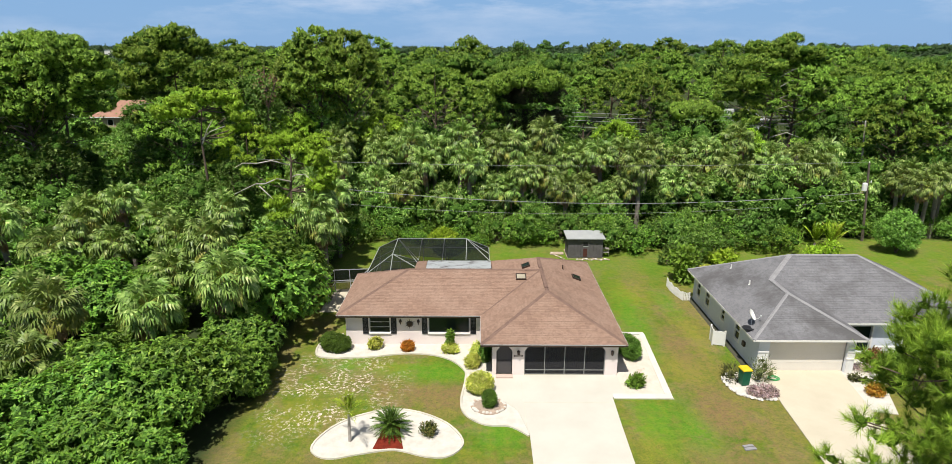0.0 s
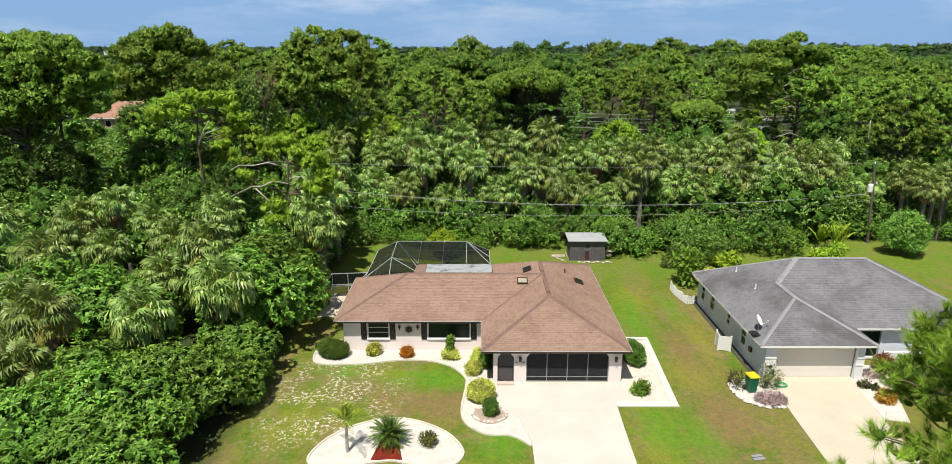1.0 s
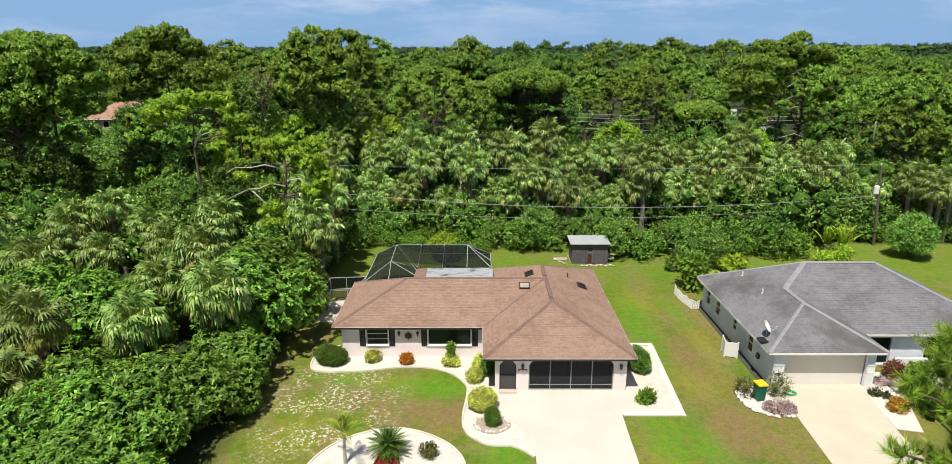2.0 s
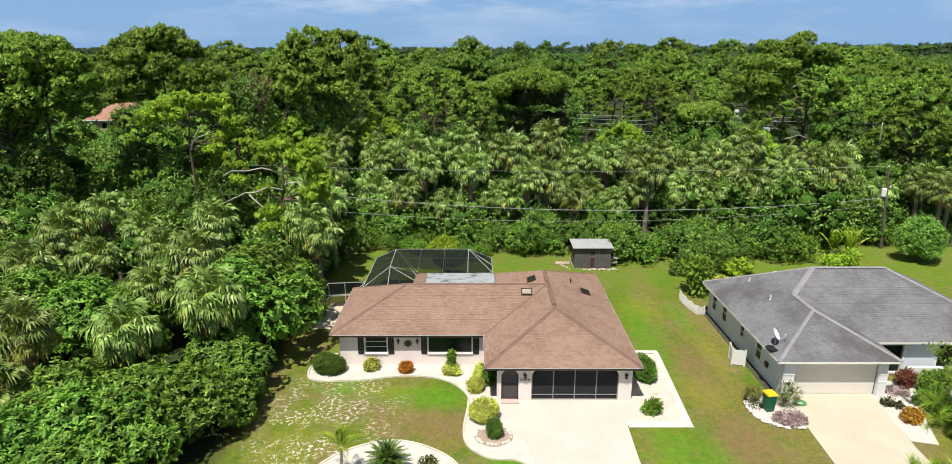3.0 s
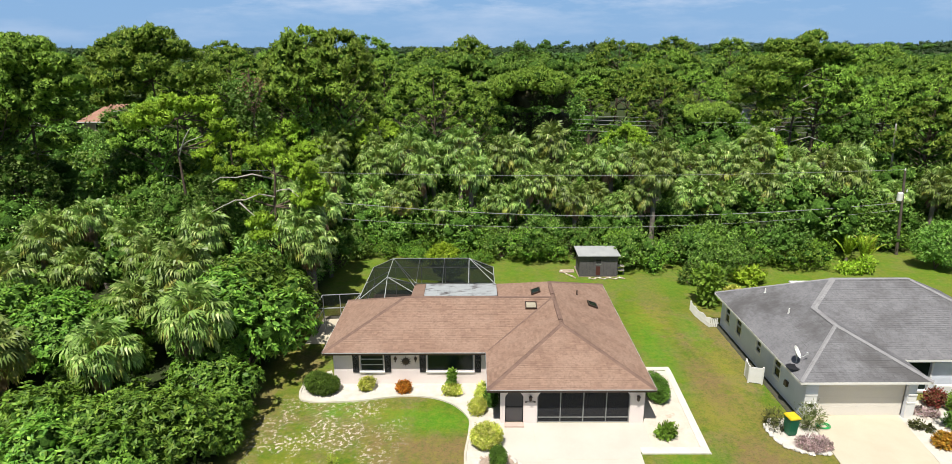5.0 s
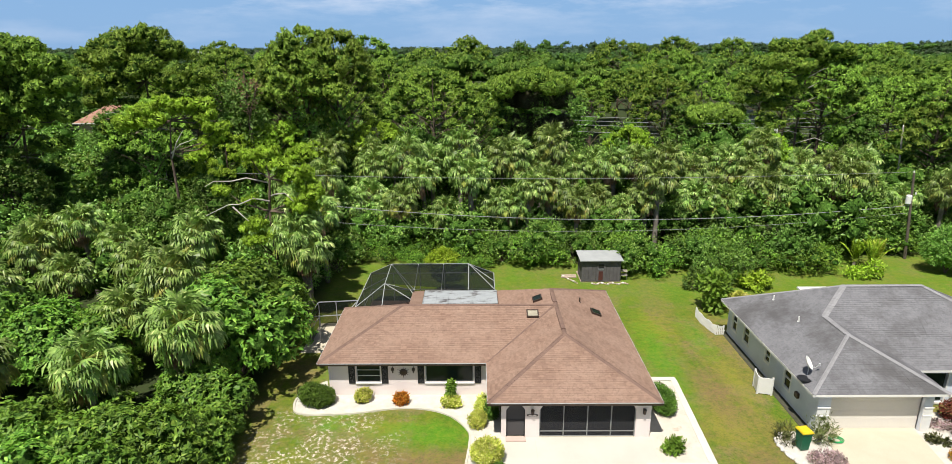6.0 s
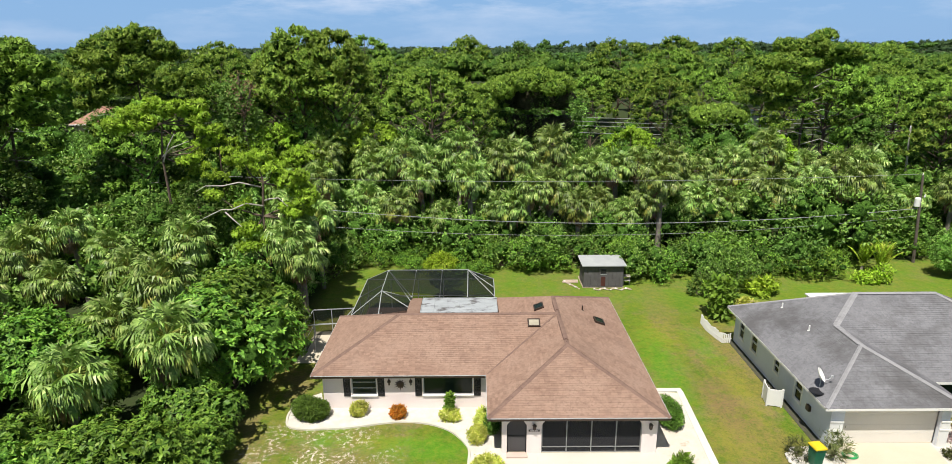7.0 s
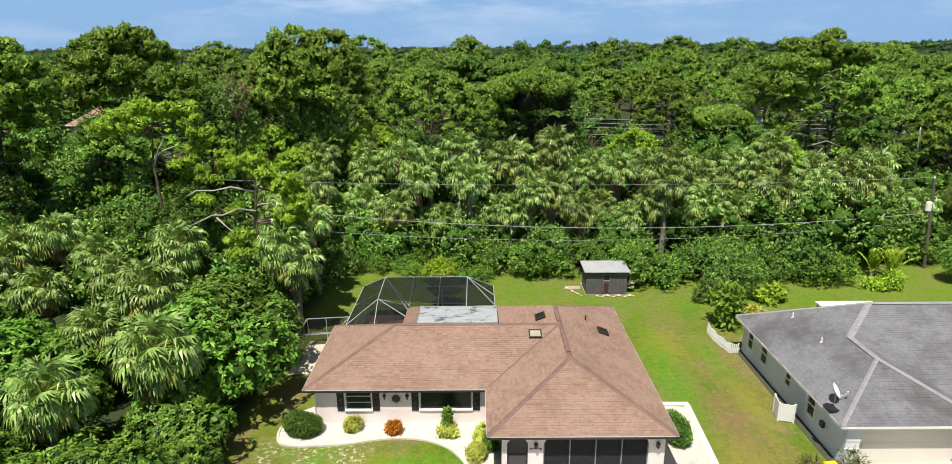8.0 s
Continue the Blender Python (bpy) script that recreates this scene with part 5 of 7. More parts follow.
def leafy(lobes, clumps, per, size, rng, inner=0.25, low=0.05, droop=0.0, wide=0.5, whorl=False):
    """All leaves of a crown: clumps (or whorls) on its skin and larger ones within."""
    p, o = crown_points(lobes, clumps, rng, low=low)
    n = clumps * per
    P = np.repeat(p, per, axis=0) + rng.normal(0, size * (0.12 if whorl else 0.45), (n, 3))
    if whorl:
        o = unit(o + np.array([0, 0, 0.6]))
    O = np.repeat(o, per, axis=0)
    axis = O * 0.6 + rng.normal(0, 0.7, (n, 3)) + np.array([0, 0, 0.15 - droop])
    face = O * 0.75 + np.array([0, 0, 0.8]) + rng.normal(0, 0.40, (n, 3))
    if whorl:
        spoke = np.cross(O, unit(rng.normal(size=(n, 3))))
        axis = unit(spoke) + O * rng.uniform(0.0, 0.5, (n, 1))
        face = O + rng.normal(0, 0.22, (n, 3))
    L = size * rng.uniform(0.7, 1.3, n)
    out = [leaf_cards(P, axis, face, L, L * wide)]
    m = int(n * inner)
    lob = np.asarray(lobes, dtype=float)
    k = rng.choice(len(lob), m)
    q = lob[k][:, :3] + unit(rng.normal(size=(m, 3))) * lob[k][:, [3, 3, 4]] * rng.uniform(0.45, 0.8, (m, 1))
    q[:, 2] = np.maximum(q[:, 2], low)
    out.append(leaf_cards(q, rng.normal(size=(m, 3)), rng.normal(size=(m, 3)) + np.array([0, 0, 0.5]), size * 2.0 * rng.uniform(0.7, 1.2, m), size * 1.3 * np.ones(m)))
    return np.concatenate(out)


def limb_shape(base, tips, r0, rng, kink=0.25):
    s = Shape()
    b = Vector(base)
    for t in tips:
        t = Vector(t)
        mid = (b + t) / 2 + Vector(rng.normal(0, kink, 3)) * (t - b).length * 0.3
        s.tube([b, (b + mid) / 2 + Vector((0, 0, 0.05)), mid, t], [r0, r0 * 0.75, r0 * 0.5, r0 * 0.15], 5)
    return s


def build_bush(x, y, seed, lobes, mat, clumps, per, size, label, name="shrub", category="shrub", stems=True, dense=False, **kw):
    rng = np.random.default_rng(seed)
    ob = thing(name, label, category, x, y, 0)
    part("crown", triangles("crown", leafy(lobes, clumps, per, size, rng, **kw), mat), None, ob)
    if dense:
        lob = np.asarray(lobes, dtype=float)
        # dark core, toned as the shade inside the crown
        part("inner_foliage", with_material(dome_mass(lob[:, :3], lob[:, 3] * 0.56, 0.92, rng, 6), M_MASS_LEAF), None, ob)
    if stems:
        tips = [(l[0] * 0.8, l[1] * 0.8, max(l[2], 0.12)) for l in lobes[:7]]
        part("stem", limb_shape((0, 0, -0.02), tips, 0.03 + 0.02 * max(l[3] for l in lobes), rng), M_BARK, ob)
    return ob


def random_lobes(rng, radius, height, n=9, low=0.3):
    """Lobes filling a mound of that radius and height."""
    out = []
    for i in range(n):
        a, r = rng.uniform(0, math.tau), radius * math.sqrt(rng.uniform(0, 0.75))
        s = radius * rng.uniform(0.22, 0.42)
        top = height * (1 - 0.45 * (r / radius) ** 2) * rng.uniform(0.78, 1.0)
        z = max(top - s, low * s)
        out.append((r * math.cos(a), r * math.sin(a), z, s, min(s, max(top * 0.55, 0.2))))
    out.append((0, 0, height * 0.45, radius * 0.62, height * 0.45))
    return out


def fan_blade(end, d, R, segments, bow, hang, spread, rng):
    """One pleated fan leaf: wedges spreading from a down-curved rib, each bent where its tip hangs."""
    up = np.array([0, 0, 1.0])
    side = unit(np.cross(d, up) + rng.normal(0, 0.22, 3))
    nor = unit(np.cross(side, d))
    th = np.linspace(-spread, spread, segments) + rng.normal(0, 0.035, segments)
    near = np.maximum(np.cos(th), 0.0)
    base = end + d * (0.34 * R * near)[:, None] - up * (bow * 0.30 * R * near ** 2)[:, None]
    way = unit(d * np.cos(th)[:, None] + side * np.sin(th)[:, None] + nor * (0.20 - 0.55 * np.abs(np.sin(th)))[:, None] * 0.6 - up * (bow * near)[:, None])
    across = unit(np.cross(way, nor))
    pleat = nor * 0.030 * R
    L = R * (0.74 + 0.20 * np.abs(np.sin(th))) * rng.uniform(0.85, 1.08, segments)
    mid = base + way * (0.52 * L)[:, None]
    w = across * (0.52 * R * spread / segments * 0.98)
    tip = mid + unit(way - up * (hang * rng.uniform(0.6, 1.4, segments))[:, None]) * (0.50 * L)[:, None]
    inner = np.stack([base, mid - w + pleat, mid + w - pleat], axis=1)
    outer = np.stack([mid - w * 0.85 + pleat, tip, mid + w * 0.85 - pleat], axis=1)
    return np.concatenate([inner, outer])


def fan_palm(seed, trunk_h, fronds=50, blade=1.0, dead=22, segments=14, yellow=0.4):
    """Sabal palm: trunk, a round head of pleated fan leaves, the lowest yellow and brown."""
    rng = np.random.default_rng(seed)
    ob = thing("sabal_palm", "sabal palm with a round head of grey-green fan leaves", "palm", group="sabal palms")
    lean = rng.normal(0, 0.03, 2) * trunk_h
    trunk = Shape()
    zs = np.linspace(0, trunk_h, 9)
    trunk.tube([(lean[0] * (z / trunk_h) ** 2, lean[1] * (z / trunk_h) ** 2, z) for z in zs], [0.2 + 0.02 * (i % 2) + 0.07 * (i > 6) for i in range(9)], 9)
    part("trunk", trunk, M_BARK_GREY, ob)
    top = np.array([lean[0], lean[1], trunk_h])
    up = np.array([0, 0, 1.0])
    petiole, cards, slots, dead_cards = Shape(), [], [], []
    for i in range(fronds + dead):
        is_dead = i >= fronds
        k = min(i / fronds, 1.0)
        a = i * 2.39996 + rng.normal(0, 0.25)
        e = radians(rng.uniform(-84, -48)) if is_dead else radians(84 - 118 * k ** 0.85 + rng.normal(0, 8))
        d = np.array([math.cos(a) * math.cos(e), math.sin(a) * math.cos(e), math.sin(e)])
        plen = (0.75 if is_dead else 0.80 + 0.22 * math.sin(math.pi * k)) * rng.uniform(0.8, 1.15)
        base = top + d * 0.15
        end = base + d * plen - up * 0.16 * plen
        petiole.tube([base, end], [0.030, 0.016], 3)
        way = unit(d - up * (0.02 + 0.38 * k))
        if is_dead:
            dead_cards.append(fan_blade(end, way, blade * rng.uniform(0.7, 0.95), 9, 0.9, 1.6, 0.9, rng))
            continue
        c = fan_blade(end, way, blade * rng.uniform(0.82, 1.12), segments, 0.35 + 0.35 * k, 0.55 + 1.8 * k, 1.95, rng)
        cards.append(c)
        slots += [1 if k > 0.66 and rng.uniform() < yellow else 0] * len(c)
    part("crown", triangles("crown", np.concatenate(cards), [M_PALM, M_PALM_YELLOW], slots), None, ob)
    part("dead_frond", triangles("dead_fronds", np.concatenate(dead_cards), M_PALM_DEAD), None, ob)
    part("leaf_stem", petiole, M_PALM_YELLOW, ob)
    return ob


def tuft_blades(tips, ways, r, rng, k=8):
    """Needle tufts seen from afar: ragged brushes of k blades on upswept twig ends."""
    n = len(tips)
    o = unit(ways * 0.80 + np.array([0, 0, 0.55]) + rng.normal(0, 0.22, (n, 3)))
    s = unit(np.cross(o, rng.normal(size=(n, 3))))
    t = np.cross(o, s)
    size = r * rng.uniform(0.7, 1.25, (n, 1))
    apex = tips + o * size * 0.55
    out = []
    for i in range(k):
        inner = i % 3 == 2
        drop = rng.uniform(-0.35, 0.15, (n, 1)) if inner else rng.uniform(0.1, 0.8, (n, 1))
        reach = rng.uniform(0.35, 0.75, (n, 1)) if inner else rng.uniform(0.6, 1.15, (n, 1))
        a = i * 2.39996 + rng.normal(0, 0.3, (n, 1))
        ray, cross = s * np.cos(a) + t * np.sin(a), t * np.cos(a) - s * np.sin(a)
        end = tips + ray * size * reach - o * size * drop
        wide = cross * size * rng.uniform(0.17, 0.29, (n, 1))
        out.append(np.stack([apex + rng.normal(0, 0.16, (n, 3)) * size, end - wide, end + wide], axis=1))
    return np.concatenate(out)


def smooth_mesh(name, co, tri):
    me = bpy.data.meshes.new(name)
    me.vertices.add(len(co))
    me.vertices.foreach_set("co", co.astype(np.float32).reshape(-1))
    me.loops.add(len(tri))
    me.loops.foreach_set("vertex_index", tri)
    me.polygons.add(len(tri) // 3)
    me.polygons.foreach_set("loop_start", np.arange(0, len(tri), 3, dtype=np.int32))
    me.polygons.foreach_set("use_smooth", np.ones(len(tri) // 3, dtype=bool))
    me.update(calc_edges=True)
    return me


def needle_tufts(tips, ways, per, length, width, rng, out=0.8):
    """Bottle-brush tufts: needles standing all round an upswept twig end."""
    n = len(tips) * per
    up = np.array([0, 0, 1.0])
    twig = np.repeat(unit(ways * 0.7 + up * 0.55 + rng.normal(0, 0.25, (len(tips), 3))), per, axis=0)
    P, W = np.repeat(tips, per, axis=0), np.repeat(ways, per, axis=0)
    ring = unit(np.cross(twig, rng.normal(size=(n, 3))))
    d = unit(twig * rng.uniform(0.1, out, (n, 1)) + ring * rng.uniform(0.4, 1.0, (n, 1)))
    L = (length * rng.uniform(0.65, 1.15, n))[:, None]
    P = P + twig * length * rng.uniform(-0.55, 0.25, (n, 1))
    side = unit(np.cross(d, W * 0.6 + up * 0.7 + rng.normal(0, 0.3, (n, 3)))) * width / 2
    return np.stack([P - side, P + side, P + d * L], axis=1)


def dome_mass(centres, sizes, flat, rng, sides=6):
    """Smooth uneven domes, one for each puff."""
    n = len(centres)
    rings = [(0.0, 1.0), (0.62, 0.78), (0.96, 0.25), (0.72, -0.35)]
    v = [np.asarray(centres) + np.array([0, 0, 1.0]) * (np.asarray(sizes) * flat)[:, None]]
    for r, z in rings[1:]:
        for k in range(sides):
            a = k * math.tau / sides + r
            o = np.stack([r * np.cos(a) * np.ones(n), r * np.sin(a) * np.ones(n), flat * z * np.ones(n)], axis=1)
            v.append(np.asarray(centres) + o * (np.asarray(sizes) * rng.uniform(0.62, 1.2, n))[:, None])
    per = len(v)
    co = np.stack(v, axis=1).reshape(-1, 3)
    f = [(0, 1 + k, 1 + (k + 1) % sides) for k in range(sides)]
    for ring in range(2):
        for k in range(sides):
            a, b = 1 + ring * sides + k, 1 + ring * sides + (k + 1) % sides
            f += [(a, a + sides, b + sides), (a, b + sides, b)]
    last = 1 + 2 * sides
    f += [(last, last + k + 1, last + k) for k in range(1, sides - 1)]
    tri = (np.arange(n)[:, None, None] * per + np.asarray(f)[None]).reshape(-1).astype(np.int32)
    return smooth_mesh("needle_mass", co, tri)


def with_material(me, mat):
    me.materials.append(mat)
    return me


def pine(seed, height, spread, first, limbs, puffs, tufts, per, needle, width, mat, label, dead=0, vines=0, puff=0.95, flat=0.82, out=0.6, mass=None, core=0.74, dome=4.5, along=0.5, tuft=0.0, stray=3):
    """Slash pine: straight trunk, crooked limbs, rounded puffs of needles at their ends."""
    rng = np.random.default_rng(seed)
    ob = thing("pine_tree", label, "pine", group="pines")
    bend = rng.normal(0, 0.25, 2)

    def stem(z):
        t = z / height
        return Vector((bend[0] * math.sin(3 * t), bend[1] * math.sin(2.5 * t), z))

    r0 = height * 0.012 + 0.05
    trunk = Shape().tube([stem(height * t) for t in np.linspace(0, 0.97, 9)], [r0 * (1.1 - t) for t in np.linspace(0, 0.97, 9)], 8)
    part("trunk", trunk, M_BARK, ob)
    wood, tips, ways, hearts, girth = Shape(), [], [], [], []

    def add_puff(c, size, out_way):
        hearts.append(c)
        girth.append(size * core)
        m = int(tufts * size ** 2 / puff ** 2)
        o = unit(rng.normal(size=(m, 3)) + np.array([0, 0, 0.55]) + out_way * 0.35)
        o[:, 2] = np.where(o[:, 2] < -0.4, -o[:, 2], o[:, 2]) if tuft else o[:, 2]
        wob = 1 + 0.16 * np.sin(o[:, :1] * 5 + c[0]) + 0.12 * np.sin(o[:, 1:2] * 6 + c[1])
        tips.append(c[None] + o * np.array([size, size, size * flat]) * wob)
        ways.append(unit(o / np.array([1, 1, flat])))

    for i in range(limbs):
        k = (i + rng.uniform(0, 1)) / limbs
        a = i * 2.39996 + rng.normal(0, 0.35)
        if tuft:
            # a domed crown over bare trunk: most limb ends lie on the dome, a few hang lower
            low = i < stray
            zt = rng.uniform(0.45 * first, first) if low else first + (0.985 - first) * k
            reach = spread * (rng.uniform(0.45, 0.8) if low else math.sqrt(max(0.02, 1 - max(0.0, (zt - first) / (0.985 - first)) ** 2)) * rng.uniform(0.80, 1.06))
            b = stem(height * max(0.3 * first, zt - 0.10 - 0.12 * (1 - k)))
            tip = Vector((math.cos(a) * reach, math.sin(a) * reach, height * zt)) + Vector((stem(height * zt).x, stem(height * zt).y, 0))
        else:
            t = first + (0.97 - first) * k ** 0.85
            reach = spread * (0.62 + 0.38 * math.sin(math.pi * min(1.0, 0.15 + 0.75 * k))) * math.sqrt(max(0.10, 1 - k ** dome)) * rng.uniform(0.72, 1.06)
            b = stem(height * t)
            tip = b + Vector((math.cos(a) * reach, math.sin(a) * reach, reach * rng.uniform(-0.05, 0.34 * (1 - 0.75 * k))))
        mid = (b + tip) / 2 + Vector((0, 0, rng.uniform(-0.15, 0.1) * reach))
        wood.tube([b, mid, tip], [r0 * 0.42 * (1.1 - k), r0 * 0.25 * (1.1 - k), 0.02], 4)
        way = np.array([math.cos(a), math.sin(a), 0.0])
        for j in range(puffs):
            u = 1.0 - along * j / max(1, puffs - 1)
            if tuft and j and not low:
                # side twigs end on the same dome
                rise = min(1.0, max(0.0, (zt - first) / (0.985 - first) + rng.normal(0, 0.10)))
                turn, span = a + rng.uniform(-0.75, 0.75), spread * math.sqrt(max(0.0, 1 - rise ** 2)) * rng.uniform(0.82, 1.0)
                c = np.array((math.cos(turn) * span, math.sin(turn) * span, height * (first + (0.985 - first) * rise))) + np.array((*stem(height * zt).xy, 0.0))
            else:
                c = np.array(b + (tip - b) * u) + rng.normal(0, 0.10 * reach + 0.05, 3) * np.array([1, 1, 1.1]) * (j > 0)
            add_puff(c, puff * rng.uniform(0.7, 1.2) * (1.0 if j == 0 else 0.8), way)
    part("branching", wood, M_BARK, ob)
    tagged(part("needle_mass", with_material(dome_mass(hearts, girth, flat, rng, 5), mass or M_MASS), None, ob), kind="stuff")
    tips, ways = np.concatenate(tips), np.concatenate(ways)
    needles = triangles("crown", tuft_blades(tips, ways, tuft, rng, per) if tuft else needle_tufts(tips, ways, per, needle, width, rng, out), mat)
    part("crown", needles, None, ob)
    if dead:
        bare = Shape()
        for i in range(dead):
            t = rng.uniform(0.34, 0.72)
            a = rng.uniform(0, math.tau)
            b = stem(height * t)
            r = spread * (rng.uniform(0.6, 1.05) if dead > 9 else rng.uniform(0.35, 0.8))
            w = Vector((math.cos(a) * 1.1, -0.35 - 0.4 * abs(math.sin(a)), 0)).normalized()
            pts = [b + w * (r * u) + Vector((0, 0, r * (0.42 * u - 0.44 * u * u))) for u in np.linspace(0, 1, 8)]
            thick = 0.02 + 0.013 * spread
            bare.tube(pts, [thick * (1.05 - u) for u in np.linspace(0, 1, 8)], 5)
            fork = Vector(rng.normal(0, 0.5, 3)) + w
            bare.tube([pts[4], pts[4] + fork * r * 0.18, pts[4] + fork * r * 0.3 + Vector((0, 0, 0.1 * r))], [thick * 0.5, thick * 0.3, 0.008], 4)
        part("dead_limb", bare, M_DEAD, ob, "bleached bare limbs")
    if vines:
        lobes = [(rng.normal(0, 0.35) + bend[0] * 0.5, rng.normal(0, 0.35), z, rng.uniform(0.7, 1.3) * vines, rng.uniform(1.2, 1.9)) for z in np.linspace(1.0, height * 0.75, 9)]
        part("vine", triangles("vine", leafy(lobes, 480, 4, 0.34, rng, inner=0.1), M_LEAF_BUSH), None, ob, "dark vines climbing the trunk")
    return ob


def broad_tree(seed, height, spread, mat, clumps, per, size, label, base=0.25, n=12, name="broadleaf_tree"):
    """A broadleaf tree: forking trunk and lobed crown."""
    rng = np.random.default_rng(seed)
    ob = thing(name, label, "tree", group="woodland trees")
    lobes = []
    for i in range(n):
        a, r = i * 2.39996 + rng.normal(0, 0.3), spread * math.sqrt((i + 0.5) / n) * 0.78
        s = spread * rng.uniform(0.30, 0.46)
        top = height * (1 - 0.38 * (r / spread) ** 2) * rng.uniform(0.84, 1.0)
        lobes.append((r * math.cos(a), r * math.sin(a), top - s, s, s * rng.uniform(0.75, 1.05)))
        if rng.uniform() < 0.7:
            lobes.append((r * 1.1 * math.cos(a), r * 1.1 * math.sin(a), max(top - s * 2.4, height * base), s * 0.9, s))
    part("crown", triangles("crown", leafy(lobes, clumps, per, size, rng, inner=0.06, low=height * 0.06), mat), None, ob)
    lob = np.asarray(lobes, dtype=float)
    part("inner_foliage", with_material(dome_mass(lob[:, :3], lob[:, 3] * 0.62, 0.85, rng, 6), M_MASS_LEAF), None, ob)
    trunk = Shape().tube([(0, 0, 0), (0.05, 0, height * 0.2), (0, 0.05, height * 0.42)], [0.05 + height * 0.018, height * 0.015, height * 0.01], 7)
    part("trunk", trunk, M_BARK, ob)
    part("branching", limb_shape((0, 0.05, height * 0.38), [(l[0], l[1], l[2]) for l in lobes[:8]], height * 0.009, rng), M_BARK, ob)
    return ob


TEMPLATES = {}


def plant(kind, build, x, y, scale=1.0, turn=0.0, squash=1.0, label=""):
    """Sets a plant of that kind: the first is built, the others are copies of it."""
    m = pose(x, y, 0, 0, 0, turn) @ Matrix.Diagonal((scale, scale, scale * squash, 1))
    if kind not in TEMPLATES:
        ob = build()
        ob.matrix_basis = m
        TEMPLATES[kind] = (ob, scale, scale * squash)
    else:
        t, s, sz = TEMPLATES[kind]
        ob = copy_thing(t, Matrix.Identity(4))
        ob.matrix_basis = m
    if label:
        ob["label"] = label
    return ob


# kinds
KINDS = {}
HEIGHT, SPREAD, FIRST = (19, 17.5, 20, 16, 18, 19), (5.6, 5.0, 6.0, 5.2, 6.2, 4.6), (0.60, 0.58, 0.62, 0.56, 0.60, 0.56)
for i in range(5):
    KINDS["palm", i] = lambda i=i: fan_palm(100 + i, (5.2, 4.2, 6.3, 3.4, 7.3)[i], fronds=(62, 58, 56, 58, 54)[i], yellow=(0.5, 0.45, 0.22, 0.5, 0.22)[i])
for i in range(6):
    KINDS["tallpine", i] = lambda i=i: pine(250 + i, HEIGHT[i], SPREAD[i], FIRST[i] - 0.04, 40, 3, 22, 8, 0, 0, M_PINE, "tall slash pine with puffs of green needles", puff=0.95, flat=0.72, core=0.70, along=0.42, dead=6, tuft=0.30, stray=9)
    KINDS["pine", i] = lambda i=i: pine(200 + i, HEIGHT[i], SPREAD[i], FIRST[i], 30, 3, 13, 7, 0, 0, M_PINE, "tall slash pine with puffs of green needles", puff=1.05, core=0.72, flat=0.72, along=0.42, tuft=0.38, stray=4)
    KINDS["farpine", i] = lambda i=i: pine(210 + i, HEIGHT[i], SPREAD[i] * 1.05, FIRST[i] + 0.04, 26, 2, 12, 6, 0, 0, M_PINE, "tall slash pine with puffs of green needles", puff=1.25, core=0.74, flat=0.72, along=0.3, tuft=0.50, stray=2)
KINDS["deadpine", 0] = lambda: pine(231, 20.0, 5.2, 0.66, 40, 3, 22, 8, 0, 0, M_PINE, "tall slash pine with many bleached bare limbs", dead=18, vines=0.6, puff=0.95, flat=0.72, core=0.70, along=0.42, tuft=0.30, stray=4)
for i in range(3):
    KINDS["vinepine", i] = lambda i=i: pine(220 + i, (19.5, 18.5, 18)[i], (4.0, 3.4, 4.6)[i], 0.60, 32, 3, 22, 8, 0, 0, M_PINE, "tall slash pine draped with dark vines", dead=2, vines=1.5, puff=0.92, flat=0.72, core=0.70, along=0.42, tuft=0.30, stray=8)
    KINDS["brightpine", i] = lambda i=i: pine(240 + i, (11.0, 9.5, 10.5)[i], (4.2, 3.6, 3.8)[i], 0.45, 24, 3, 26, 8, 0, 0, M_PINE_BRIGHT, "young pine with bright yellow-green needles", dead=4, puff=0.72, mass=M_MASS_BRIGHT, core=0.66, flat=0.75, along=0.45, tuft=0.24, stray=8)
for i in range(4):
    KINDS["oak", i] = lambda i=i: broad_tree(260 + i, (10, 12, 8.5, 11)[i], (4.6, 5.0, 4.2, 4.0)[i], M_LEAF_BUSH, 480, 4, 0.35, "dense broadleaf woodland tree")
    KINDS["faroak", i] = lambda i=i: broad_tree(265 + i, (10, 12, 8.5, 11)[i], (4.6, 5.0, 4.2, 4.0)[i], M_LEAF_BUSH, 280, 4, 0.44, "dense broadleaf woodland tree")
for i in range(3):
    KINDS["vinetree", i] = lambda i=i: broad_tree(280 + i, (15.5, 13.5, 16.5)[i], (4.4, 3.6, 3.0)[i], M_LEAF_VINE, 800, 4, 0.33, "tall tree smothered in dark hanging vines", base=0.12, n=16)
for i in range(5):
    KINDS["bush", i] = lambda i=i: build_bush(0, 0, 300 + i, random_lobes(np.random.default_rng(300 + i), (2.6, 3.0, 2.2, 2.8, 2.4)[i], (4.4, 5.2, 3.6, 4.8, 4.0)[i], 24), M_LEAF_THICKET, 820, 8, 0.235, "dense broadleaf thicket of glossy green leaves", "thicket_shrub", "shrub", inner=0.03, dense=True, whorl=True, wide=0.42)
for i in range(4):
    KINDS["farbush", i] = lambda i=i: build_bush(0, 0, 340 + i, random_lobes(np.random.default_rng(340 + i), (2.6, 3.0, 2.3, 2.8)[i], (4.2, 5.0, 3.4, 4.6)[i], 14), M_LEAF_BUSH, 300, 4, 0.25, "broadleaf thicket at the wood's edge", "thicket_shrub", "shrub", inner=0.03, dense=True)
